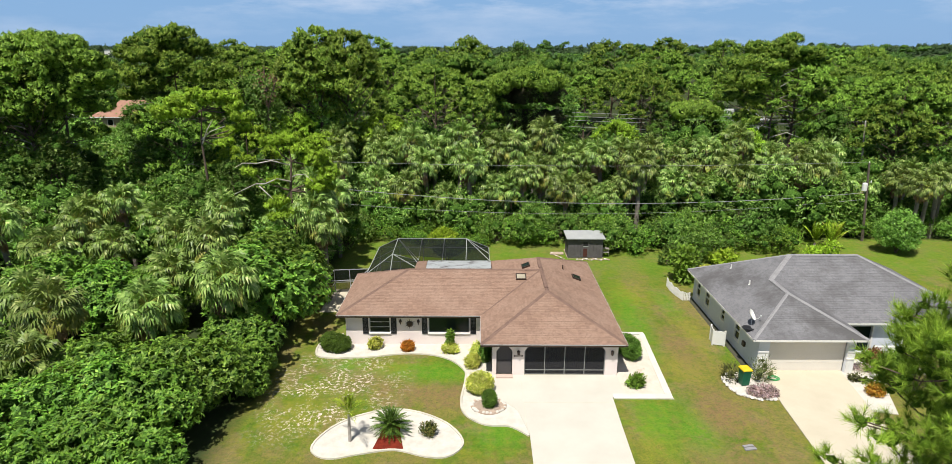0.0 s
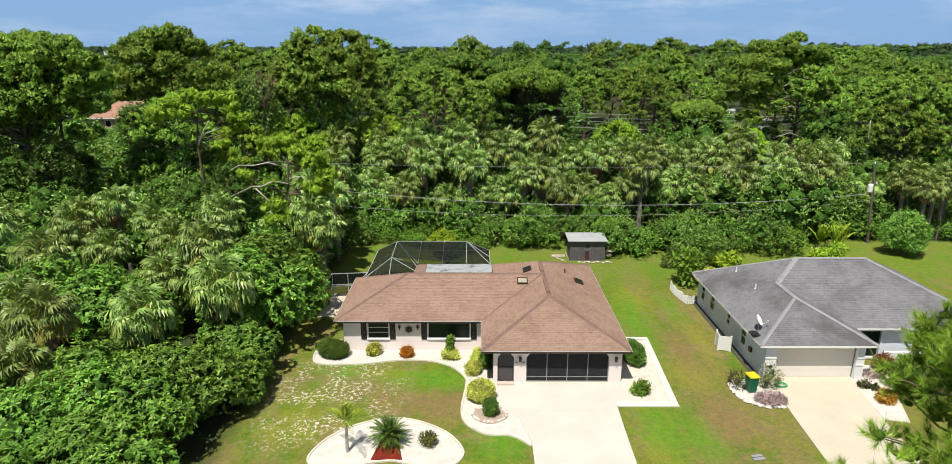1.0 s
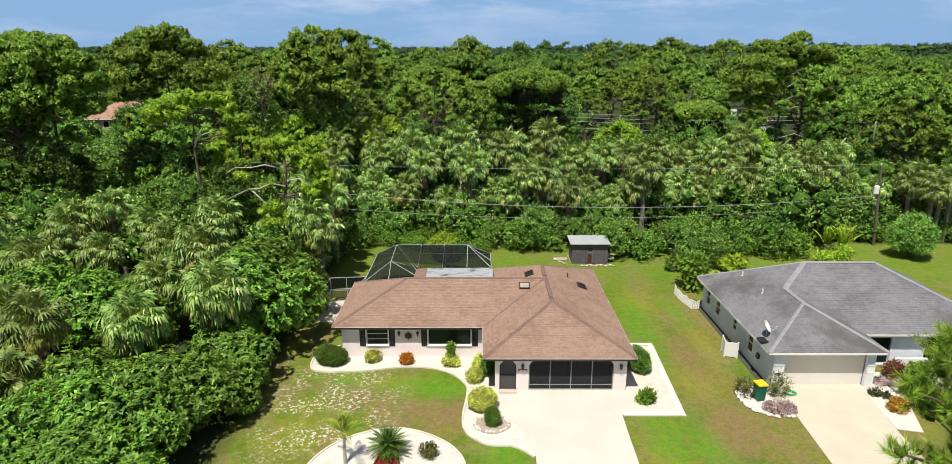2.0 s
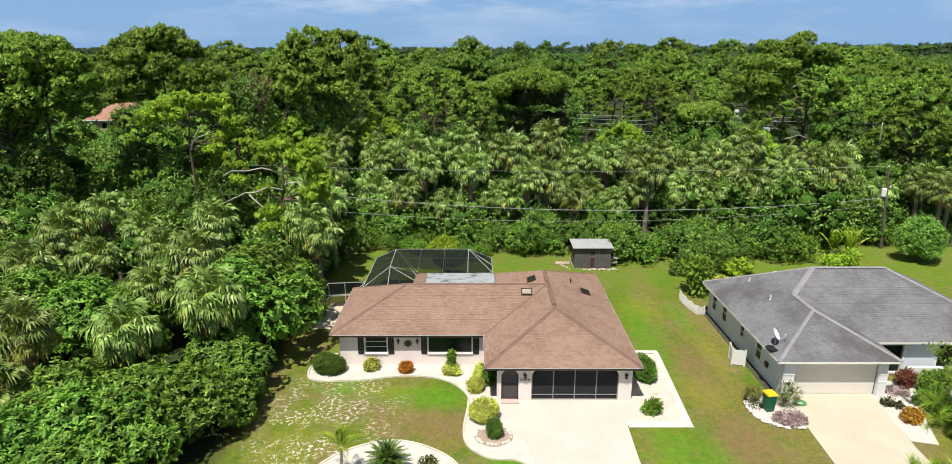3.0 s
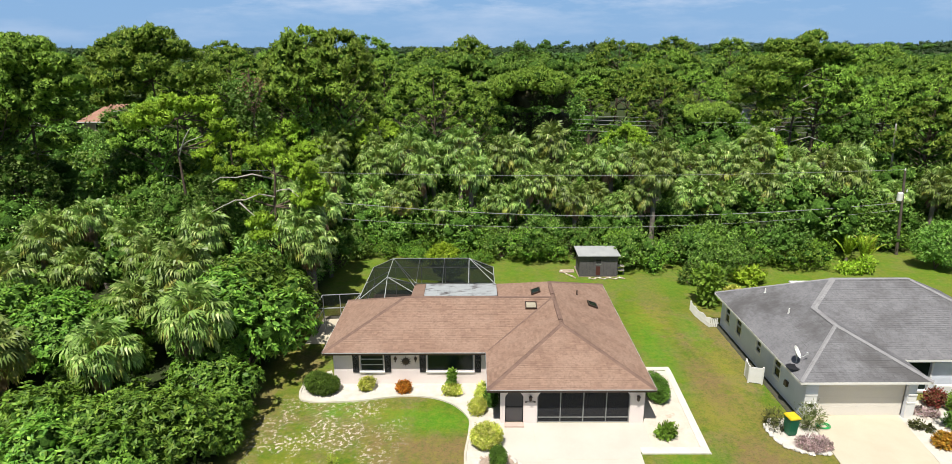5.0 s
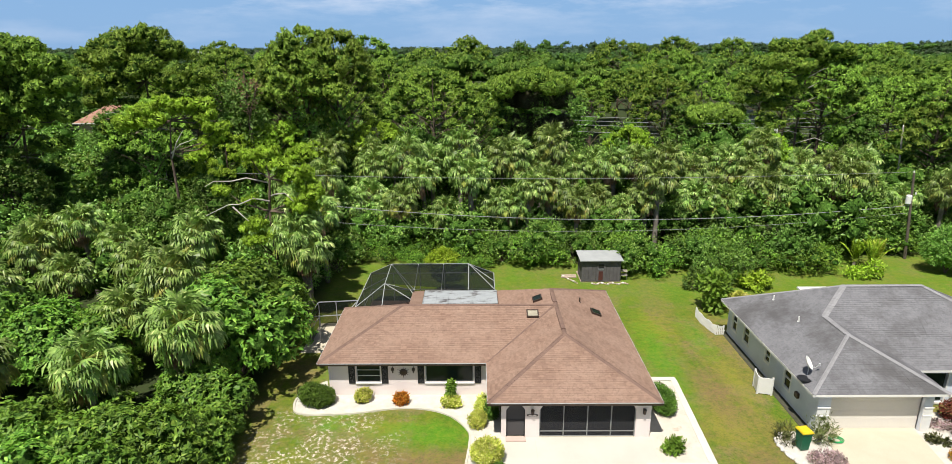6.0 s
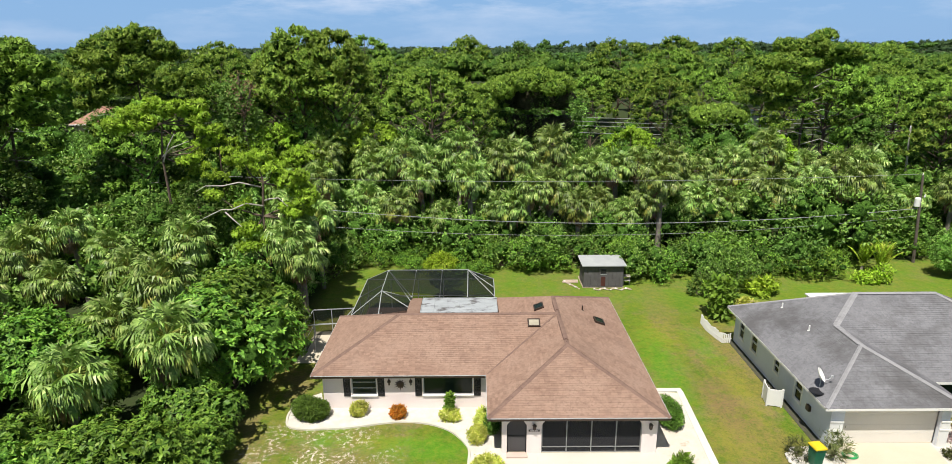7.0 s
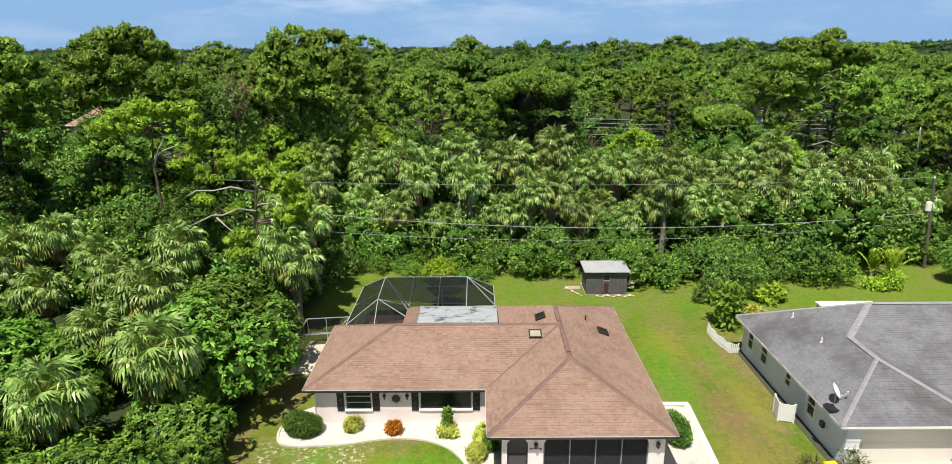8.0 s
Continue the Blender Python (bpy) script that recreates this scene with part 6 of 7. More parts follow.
for i in range(3):
    KINDS["bright", i] = lambda i=i: build_bush(0, 0, 320 + i, random_lobes(np.random.default_rng(320 + i), (2.6, 2.2, 3.0)[i], (3.0, 2.4, 3.6)[i], 12), M_LEAF_BRIGHT, 310, 4, 0.235, "bright green shrub at the wood's edge", "edge_shrub", "shrub", inner=0.03, dense=True)


def arch_tree(seed, wide, height):
    """A tree smothered in vines: a domed roof, hanging sides and a deep shaded hollow between."""
    rng = np.random.default_rng(seed)
    lobes = []
    for k in range(13):
        a, r = k * 2.39996, wide * 0.82 * math.sqrt((k + 0.5) / 13)
        s = wide * rng.uniform(0.22, 0.31)
        lobes.append((r * math.cos(a), r * 0.75 * math.sin(a), height - s - 0.075 * r * r, s, s * 0.72))
    for sx in (-1, 1):
        for z in np.arange(1.2, height - 3.5, 1.7):
            s = wide * rng.uniform(0.18, 0.27)
            lobes.append((sx * wide * rng.uniform(0.72, 0.95), rng.uniform(-1.2, 1.0), z, s, s * 1.2))
    ob = build_bush(0, 0, seed, lobes[13:], M_LEAF_VINE, 800, 4, 0.28, "broad pine smothered in vines around a dark hollow", "broadleaf_tree", "tree", inner=0.03, dense=True)
    back = [(wide * rng.uniform(-0.6, 0.6), wide * rng.uniform(-0.2, 0.25), z, wide * 0.2, wide * 0.3) for z in np.linspace(1.5, height - 3.2, 16)]
    part("hanging_vine", triangles("hanging_vine", leafy(back, 640, 4, 0.28, rng, inner=0.05), M_LEAF_VINE), None, ob, "vines hanging in the shaded hollow")
    skin, ways = crown_points(lobes[:13], 1000, rng, low=height * 0.5)
    part("upper_crown", triangles("upper_crown", tuft_blades(skin, ways, 0.34, rng, 8), M_PINE), None, ob, "bright rim of pine needles")
    top = np.asarray(lobes[:13])
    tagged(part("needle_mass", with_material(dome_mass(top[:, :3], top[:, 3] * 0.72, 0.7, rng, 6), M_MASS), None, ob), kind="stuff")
    # dark domes at the back: the hollow's shade given as colour
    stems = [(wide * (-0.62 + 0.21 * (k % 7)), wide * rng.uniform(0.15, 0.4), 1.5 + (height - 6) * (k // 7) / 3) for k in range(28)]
    tagged(part("vine_thicket", with_material(dome_mass(np.array(stems), np.full(28, wide * 0.3), 1.2, rng, 6), M_HOLLOW_SHADE), None, ob, "dark mass standing for the shade in the hollow"), kind="stuff")
    return ob


KINDS["arch", 0] = lambda: arch_tree(291, 5.4, 15.8)
KINDS["arch", 1] = lambda: arch_tree(292, 4.0, 13.0)


for i in range(3):
    KINDS["vinebush", i] = lambda i=i: build_bush(0, 0, 350 + i, random_lobes(np.random.default_rng(350 + i), (2.6, 3.0, 2.4)[i], (4.2, 5.0, 3.6)[i], 14), M_LEAF_VINE, 300, 4, 0.25, "dark vine-covered thicket at the wood's edge", "thicket_shrub", "shrub", inner=0.03, dense=True)
    KINDS["mound", i] = lambda i=i: build_bush(0, 0, 360 + i, random_lobes(np.random.default_rng(360 + i), (5.4, 4.7, 6.2)[i], (6.6, 5.4, 7.6)[i], 22), (M_LEAF_BUSH, M_LEAF_VINE, M_LEAF_BUSH)[i], 820, 4, 0.29, "large mound of vine-covered green shrubs among the trees", "thicket_mound", "shrub", inner=0.03, dense=True)


def put(kind, i, x, y, scale=1.0, turn=None, squash=1.0, label=""):
    if kind == "bright" and scale > 1.6:
        kind, i, scale = "mound", i % 3, scale / 2.15
    return plant((kind, i), KINDS[kind, i], x, y, scale, random.uniform(0, 360) if turn is None else turn, squash, label)


random.seed(7)
# tall pines and vine-hung trees that stand out
put("deadpine", 0, -42.6, 58.5, 1.0, 200)
put("tallpine", 4, -45.0, 60.5, 1.08)
put("vinepine", 1, -43.0, 60.0, 1.0)
put("tallpine", 1, -46.5, 57.0, 1.0)
put("vinetree", 1, -33.4, 65.2, 0.98)
put("vinetree", 2, -31.4, 66.0, 0.72)
put("vinepine", 2, -30.0, 62.0, 0.8)
put("vinetree", 2, -24.8, 70.0, 1.05)
put("vinepine", 0, -18.5, 72.5, 1.07)
put("vinepine", 1, -15.5, 73.5, 1.12)
put("tallpine", 5, -20.5, 75.0, 1.02)
put("arch", 0, 7.0, 84.5, 1.08, 0)
put("vinetree", 0, 5.0, 90.5, 0.9)
put("arch", 1, 28.0, 79.0, 1.0, 0)
put("vinetree", 2, 24.8, 82.0, 0.8)
put("tallpine", 2, 39.5, 78.0, 0.9)


def open_pine(label, x, y, trunk, puffs, bare, seed, mat=M_PINE_BRIGHT, mass=M_MASS_BRIGHT, tuft=0.26, many=110, core=0.7):
    """A pine with few, well-parted puffs of needles and bare pale limbs; all places from its foot."""
    rng = np.random.default_rng(seed)
    ob = thing("pine_tree", label, "pine", x, y, 0, group="pines")
    part("trunk", Shape().tube(trunk, np.linspace(0.17, 0.05, len(trunk)), 8), M_BARK, ob)
    stems = Shape()
    for px, py, pz, r in puffs:
        k = min(range(1, len(trunk)), key=lambda j: abs(trunk[j][2] - pz + 1.0))
        foot = Vector(trunk[k])
        mid = foot.lerp(Vector((px, py, pz - 0.4 * r)), 0.6) + Vector((0, 0, -0.25))
        stems.tube([foot, mid, (px, py, pz - 0.1 * r)], [0.07, 0.05, 0.02], 5)
    part("branch", stems, M_BARK, ob)
    for line in bare:
        part("bare_limb", Shape().tube(line, np.linspace(0.065, 0.02, len(line)), 6), M_DEAD, ob, "bleached bare limb")
    lobes = []
    for px, py, pz, r in puffs:
        for j in range(5):
            a, q = j * 2.4 + rng.uniform(0, 1), r * (0.0 if j == 0 else rng.uniform(0.45, 0.8))
            lobes.append((px + q * math.cos(a), py + q * math.sin(a), pz + rng.normal(0, 0.15) * r, r * rng.uniform(0.42, 0.6), r * rng.uniform(0.3, 0.42)))
    skin, ways = crown_points(lobes, int(many * sum(r * r for _, _, _, r in puffs)), rng)
    part("crown", triangles("crown", tuft_blades(skin, ways, tuft, rng, 8), mat), None, ob)
    lob = np.asarray(lobes)
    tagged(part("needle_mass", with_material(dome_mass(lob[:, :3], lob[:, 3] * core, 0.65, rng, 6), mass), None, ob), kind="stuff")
    return ob


open_pine("open yellow-green pine with bleached bare limbs among the palms", -15.6, 49.8,
          [(0, 0, 0), (0.1, 0, 4.0), (-0.1, 0.1, 7.5), (0.2, 0, 10.0), (0.0, 0, 11.6)],
          [(-1.0, -0.2, 11.7, 0.9), (0.2, 0.3, 11.9, 0.9), (1.1, -0.2, 11.2, 0.9), (1.6, 0.4, 10.3, 1.0), (2.6, -0.3, 10.4, 1.0), (3.2, 0.1, 9.6, 1.0), (3.4, -0.5, 8.8, 0.9), (2.2, -0.6, 8.2, 0.8), (3.0, 0.2, 8.0, 0.7), (-1.1, -0.6, 8.6, 0.6), (-0.8, -0.8, 6.9, 0.8), (-1.4, -0.6, 6.6, 0.7), (-0.8, -1.0, 5.7, 0.8), (0.4, -0.8, 6.1, 0.5), (-3.1, -0.4, 9.3, 0.6)],
          [[(0, 0, 8.3), (-0.8, -1.0, 8.75), (-1.7, -1.4, 8.4), (-2.5, -1.2, 8.35), (-3.4, -1.5, 7.95), (-4.3, -1.3, 7.5)], [(-2.2, -1.3, 8.2), (-1.6, -1.5, 7.7), (-1.1, -1.5, 7.2)], [(0, 0, 9.7), (-1.2, -0.8, 10.2), (-2.3, -1.0, 10.0), (-3.3, -1.4, 10.1), (-4.0, -1.3, 9.7)], [(0.2, 0, 8.7), (0.9, -1.2, 9.1), (1.6, -1.3, 9.2), (2.2, -1.3, 8.6)]], 241)
open_pine("umbrella-crowned pine with bright yellow-green needles", -25.0, 55.0,
          [(0, 0, 0), (0.2, 0, 6.0), (0.0, 0.1, 11.0), (0.4, 0, 13.6)],
          [(-2.6, -0.3, 13.6, 1.1), (-1.3, 0.2, 14.4, 1.2), (-0.8, -0.5, 13.6, 1.1), (0.6, 0.1, 14.7, 1.2), (1.8, -0.2, 15.0, 1.1), (3.0, 0.2, 14.8, 1.1), (3.6, -0.2, 14.1, 1.0), (4.3, -0.4, 13.1, 0.9), (3.5, 0.3, 12.1, 0.8), (2.5, -0.4, 10.8, 0.8)],
          [[(0.1, 0, 11.0), (1.2, -0.6, 11.8), (2.6, -0.7, 12.3)], [(0.1, 0, 10.6), (1.0, -0.7, 12.0), (1.6, -0.7, 12.9)]], 242)
def dome(wide, rise, turn=1):
    """Puffs set over a tall domed crown, open below."""
    rows = ((-1.3, 0.5, 18.9, 1.7), (1.0, 0.2, 19.2, 1.8), (-3.3, 0.3, 17.5, 1.6), (3.1, 0.5, 17.7, 1.6), (4.6, 0.1, 15.8, 1.4), (-4.5, 0, 15.6, 1.4), (-0.9, -1.4, 17.3, 1.5), (1.6, -1.5, 17.0, 1.5), (-2.8, -1.3, 15.2, 1.4), (3.0, -1.1, 15.0, 1.3), (-4.2, 0.4, 13.4, 1.2), (4.5, 0.3, 13.2, 1.2), (-1.7, 0.6, 13.0, 1.2), (-2.6, -0.3, 10.8, 1.2), (3.6, 0.6, 10.9, 1.0), (-2.3, 0.2, 17.9, 1.6), (2.2, 0.1, 18.2, 1.6), (0.1, 0.6, 18.7, 1.6), (0.2, -0.9, 16.2, 1.5), (-1.4, -0.7, 14.6, 1.3), (2.2, 0.3, 13.4, 1.2))
    return [(turn * a * wide, b, c + rise - 0.25, r * 1.25) for a, b, c, r in rows]


STEM = [(0, 0, 0), (0.1, 0, 6.0), (0.0, 0.1, 10.0), (0.3, 0, 13.0), (0.2, 0, 16.0), (0.4, 0, 18.6)]
open_pine("tall slash pine with a broad smooth domed crown", -32.3, 66.4, STEM, dome(1.1, 1.2), [[(0.2, 0, 12.8), (-1.6, -1.6, 13.4), (-3.0, -2.0, 13.2)], [(0.2, 0, 11.0), (1.6, -1.6, 11.8), (3.0, -1.9, 11.6)]], 244, M_PINE, M_MASS, 0.30, 44, 0.95)
open_pine("tall slash pine with a broad smooth domed crown", -40.4, 60.0, STEM, dome(1.0, 0.7, -1), [[(0.2, 0, 12.4), (1.6, -1.6, 13.0), (2.8, -2.0, 12.6)]], 245, M_PINE, M_MASS, 0.30, 44, 0.95)
open_pine("tall slash pine with a domed crown and bleached curved bare limbs", 36.2, 76.5,
          STEM,
          [p for p in dome(1.25, 0.2) if p[0] < 0 or p[1] > -0.8],
          [[(0.2, 0, 15.4), (1.4, -0.8, 16.4), (2.6, -1.0, 16.9), (3.4, -1.0, 16.7)], [(0.2, 0, 14.2), (1.6, -0.8, 15.2), (3.0, -1.1, 15.4)], [(0.3, 0, 12.8), (1.6, -0.8, 13.6), (3.2, -1.1, 13.3)], [(0.3, 0, 11.6), (1.5, -0.9, 12.2), (2.9, -1.1, 11.8)], [(0.1, 0, 8.2), (1.6, -1.2, 9.0), (3.2, -1.6, 8.4), (4.0, -1.7, 7.8)], [(0.1, 0, 9.4), (-1.4, -1.0, 9.8), (-3.0, -1.2, 9.4)], [(0.2, 0, 15.8), (-1.2, -0.9, 16.6), (-2.2, -1.2, 17.4)]], 243, M_PINE, M_MASS, 0.32, 40, 0.92)
put("vinetree", 2, -43.1, 78.0, 0.80)
put("vinetree", 1, -25.4, 53.6, 0.66)
put("vinetree", 2, -22.2, 54.6, 0.60)
put("palm", 4, 43.3, 58.6, 0.86)
put("palm", 4, 45.2, 60.0, 0.9)
put("farbush", 1, -16.4, 48.6, 1.15)
put("palm", 2, -13.2, 48.6, 1.0)
for x, y, i, s in ((-98, 160, 0, 0.7), (-104, 166, 1, 0.75), (-110, 173, 2, 0.9), (-97, 171, 3, 0.8), (-103, 179, 0, 0.9), (-112, 185, 1, 0.8), (-119, 179, 2, 0.9), (-91, 167, 3, 0.8), (-121, 192, 0, 0.9), (-107, 160, 1, 0.7), (-85, 169, 2, 0.9), (-128, 200, 3, 0.9), (-114, 196, 0, 0.9)):
    put("faroak", i, x, y, s)
for x, y, s in ((-25.0, 66.0, 1.0), (-21.5, 70.0, 1.1), (-11.5, 74.0, 1.05), (31.5, 74.5, 1.0), (17.0, 76.0, 1.05)):
    put("brightpine", random.randrange(3), x, y, s, label="pine with bright yellow-green needles at the edge of the woods")

# bare snag, hung with brown dead creeper above and green below
snag = thing("dead_snag", "dead tree hung with rusty brown creeper above green vines", "dead tree", -22.8, 67.0, 0)
rng = np.random.default_rng(611)
part("trunk", Shape().tube([(0, 0, 0), (0.1, 0, 8.0), (0.0, 0.1, 16.8)], [0.32, 0.22, 0.06], 8).tube([(0.05, 0, 12.5), (0.9, -0.2, 14.6), (1.4, -0.2, 16.0)], [0.12, 0.08, 0.02], 5), M_BARK, snag)
part("dead_creeper", triangles("dead_creeper", leafy([(0, 0, 16.2, 0.8, 0.8), (0.7, -0.1, 15.3, 0.9, 0.8), (-0.6, 0, 14.8, 0.9, 0.9), (0.3, -0.2, 13.8, 1.1, 0.9)], 95, 5, 0.20, rng, inner=0.1), M_PALM_DEAD), None, snag, "rusty brown dead creeper")
part("vine", triangles("vine", leafy([(rng.normal(0, 0.4), rng.normal(0, 0.3), z, 1.5, 1.5) for z in np.linspace(1.5, 14.6, 9)], 620, 4, 0.28, rng, inner=0.1), M_LEAF_VINE), None, snag, "dark green vines")

for x, y, i, s in ((35.0, 86.5, 0, 0.8), (38.2, 92.0, 1, 0.75), (41.0, 98.0, 2, 0.85), (33.2, 91.0, 3, 0.75), (44.5, 102.0, 0, 0.8), (30.5, 85.5, 2, 0.85), (37.0, 99.0, 3, 0.8)):
    put("faroak", i, x, y, s)

# low growth before the bleached pole
for x, y, i, s in ((43.2, 66.6, 0, 0.62), (44.3, 68.4, 0, 0.82), (46.8, 67.5, 3, 0.66), (40.5, 68.0, 2, 0.8)):
    put("oak", i, x, y, s)
put("brightpine", 1, -17.5, 68.5, 1.0)
put("bright", 1, -16.0, 70.5, 2.2)
put("bright", 2, -14.0, 69.5, 2.0)
put("bright", 0, -42.0, 56.0, 2.1)
put("vinetree", 1, -41.8, 56.0, 0.85)
put("vinetree", 2, -39.0, 56.0, 0.75)
put("oak", 1, -37.5, 53.0, 0.68)
put("bright", 1, -35.0, 53.5, 2.2)
put("bright", 2, -40.0, 52.5, 2.2)
put("bright", 0, -16.0, 64.0, 2.4)
put("palm", 4, -17.6, 61.0, 1.0)
put("palm", 4, -14.6, 62.5, 1.05)

for x, y, s in ((-44.0, 57.5, 2.2), (-47.5, 60.0, 2.3), (-50.0, 56.0, 2.1), (-41.0, 61.0, 2.2), (-38.5, 58.5, 2.0), (-53.0, 61.0, 2.3), (49.5, 68.5, 2.3), (53.0, 69.5, 2.4), (57.0, 69.0, 2.4), (47.5, 71.5, 2.5), (51.5, 73.0, 2.7)):
    put("bright", random.randrange(3), x, y, s)


# lower trees under the western pines
for x, y, i, s in ((-44.0, 54.0, 0, 0.9), (-48.0, 50.0, 1, 0.8), (-36.0, 61.5, 2, 0.85), (-29.0, 58.5, 3, 0.8), (-26.0, 66.5, 1, 0.85), (-21.0, 66.0, 2, 0.95), (-52.0, 56.0, 1, 0.9), (-34.0, 69.0, 0, 0.9), (-27.5, 73.5, 1, 0.9)):
    put("oak", i, x, y, s)

for k in range(30):
    x = -34 + k * 2.7 + random.uniform(-0.9, 0.9)
    if not 2.0 < x < 12.5 and not 31.5 < x < 39.5:
        put("oak" if k % 4 else "bright", random.randrange(3), x, random.uniform(72.5, 76.5), random.uniform(0.75, 1.05) if k % 4 else random.uniform(1.7, 2.3))
for x, y, s in ((-50.0, 47.0, 1.9), (-42.0, 53.0, 2.0), (-37.0, 55.5, 1.7), (-26.5, 60.0, 2.0), (-23.5, 59.5, 1.8), (-31.5, 52.5, 1.5)):
    put("bright", random.randrange(3), x, y, s)

# fan palms
PALMS = [(-15.4, 34.3, 0), (-18.8, 31.7, 0), (-19.7, 41.8, 0), (-21.4, 39.3, 1), (-27.2, 50.1, 0), (-21.8, 50.0, 0), (-24.6, 48.0, 1), (-12.6, 47.9, 0), (-13.6, 50.8, 2), (-37.5, 55.8, 0), (-34.0, 49.5, 0), (-31.0, 52.0, 2), (-29.0, 46.5, 1),
         (-24.0, 31.5, 0), (-27.5, 35.0, 1), (-30.5, 41.0, 0), (-35.5, 43.5, 2), (-23.5, 28.2, 3), (-36.2, 66.0, 4), (-33.0, 68.5, 4), (-13.0, 54.5, 2), (-15.5, 56.5, 2), (-14.5, 59.5, 0), (-17.0, 53.0, 1), (-40.0, 50.0, 0), (-17.8, 62.0, 4)]
for x, y, i in PALMS:
    put("palm", i, x, y, random.uniform(0.95, 1.12))
for k in range(58):
    x = -17 + (k % 29) * 2.05 + random.uniform(-1.0, 1.0)
    y = (62.0 if k < 29 else 68.0) + random.uniform(0, 4.5)
    put("palm", random.choice((0, 1, 2)) if k < 29 else random.choice((2, 4)), x, y, random.uniform(0.92, 1.2) if k < 29 else random.uniform(1.05, 1.32) - 0.12 * (x > 8))
for x, y in ((47.0, 61.0), (49.5, 60.0), (51.5, 62.5), (45.5, 64.0), (54.0, 61.0), (43.6, 62.0), (48.4, 62.4), (52.5, 59.6)):
    put("palm", 2, x, y, random.uniform(0.9, 1.05))
for k in range(12):
    put("palm", random.randrange(3), random.uniform(-60, -32), random.uniform(44, 62), random.uniform(0.9, 1.1))

# thicket between the lawn and the woods, west of the house
for x, y, i, s in ((-14.6, 38.6, 1, 1.36), (-13.6, 31.4, 2, 0.85), (-15.4, 42.2, 1, 1.38), (-15.8, 26.0, 3, 0.95), (-15.1, 29.4, 0, 1.0), (-16.6, 28.6, 1, 1.0), (-14.5, 34.2, 0, 0.95), (-18.6, 26.6, 1, 1.0), (-20.5, 29.0, 3, 1.0),
                   (-17.5, 23.5, 0, 0.95), (-21.0, 24.5, 1, 0.95), (-24.5, 27.0, 0, 1.0), (-15.4, 23.0, 2, 0.9), (-18.5, 20.5, 3, 0.9), (-22.5, 21.5, 1, 0.9), (-26.0, 23.5, 3, 0.9), (-15.6, 20.0, 2, 0.85),
                   (-20.0, 34.0, 0, 1.0), (-25.5, 38.5, 1, 1.15), (-22.5, 39.5, 0, 1.2), (-29.0, 38.0, 1, 1.2), (-29.0, 30.5, 3, 1.0), (-17.5, 45.5, 2, 1.3)):
    put("bush", i, x, y, s)
for x, y, i, s in ((-14.6, 53.0, 0, 0.75), (-12.6, 56.8, 1, 0.8), (-42.5, 75.0, 0, 1.2), (-50.5, 87.0, 1, 1.2), (-57.0, 98.0, 2, 1.1), (-64.0, 110.0, 3, 1.0), (-71.0, 121.0, 1, 0.8), (-45.5, 79.0, 1, 1.2), (-15.5, 47.5, 0, 1.1), (-22.0, 46.5, 3, 1.3), (-33.0, 34.0, 1, 1.1), (-33.0, 44.0, 0, 1.3), (-40.0, 44.0, 1, 1.4), (-38.0, 38.0, 3, 1.3), (-44.0, 50.0, 0, 1.4), (-26.0, 50.5, 1, 1.3),
                   (-33.0, 55.0, 3, 1.3), (-22.0, 53.0, 0, 1.3), (-45.0, 41.0, 1, 1.3), (-25.0, 57.0, 1, 1.4), (-19.0, 58.0, 3, 1.3), (-28.0, 61.0, 1, 1.5), (-22.5, 63.5, 0, 1.5)):
    put("farbush", i, x, y, s)

# green edge behind the lawn
for k in range(46):
    x = -12 + k * 1.45 + random.uniform(-0.6, 0.6)
    y = 59.6 + random.uniform(-1.0, 1.4) + (1.5 if -12 < x < -2 else 0) - (1.9 if 12.5 < x < 32 else -2.6 if x > 32 else 0.0)
    if -11 < x < 1.5:
        if not -5.5 < x < -1.5:
            put("bright", random.randrange(3), x, y - 1.6, random.uniform(0.3, 0.55))
        put("bright", random.randrange(3), x, y + 1.2, random.uniform(0.7, 1.05))
    elif 20 < x < 36 or k % 2:
        put("vinebush" if k % 3 == 0 else "bright", random.randrange(3), x, y, random.uniform(0.55, 1.2))
    else:
        put("farbush", random.randrange(4), x, y, random.uniform(0.5, 1.05))
for k in range(24):
    put("farbush", random.randrange(4), -16 + k * 1.7 + random.uniform(-0.5, 0.5), random.uniform(61.5, 66.5), random.uniform(0.85, 1.1))
for k in range(22):
    x, y = random.uniform(20, 41), random.uniform(61.0, 68)
    put("vinebush" if k % 3 else "farbush", random.randrange(3), x, max(y, 65.0) if x > 34 else y, random.uniform(1.0, 1.6))
for k in range(14):
    put("vinebush", random.randrange(3), random.uniform(40, 62), random.uniform(65.5, 71), random.uniform(1.0, 1.4))

# woods behind: pines over broadleaf trees
spots = []
for k in range(6000):
    y = 75 + 55 * random.random() ** 0.9
    x = random.uniform(-0.82, 0.82) * (y + 4)
    if all((x - a) ** 2 + (y - b) ** 2 > (6.9 if y < 92 else 8.2) ** 2 for a, b in spots):
        spots.append((x, y))
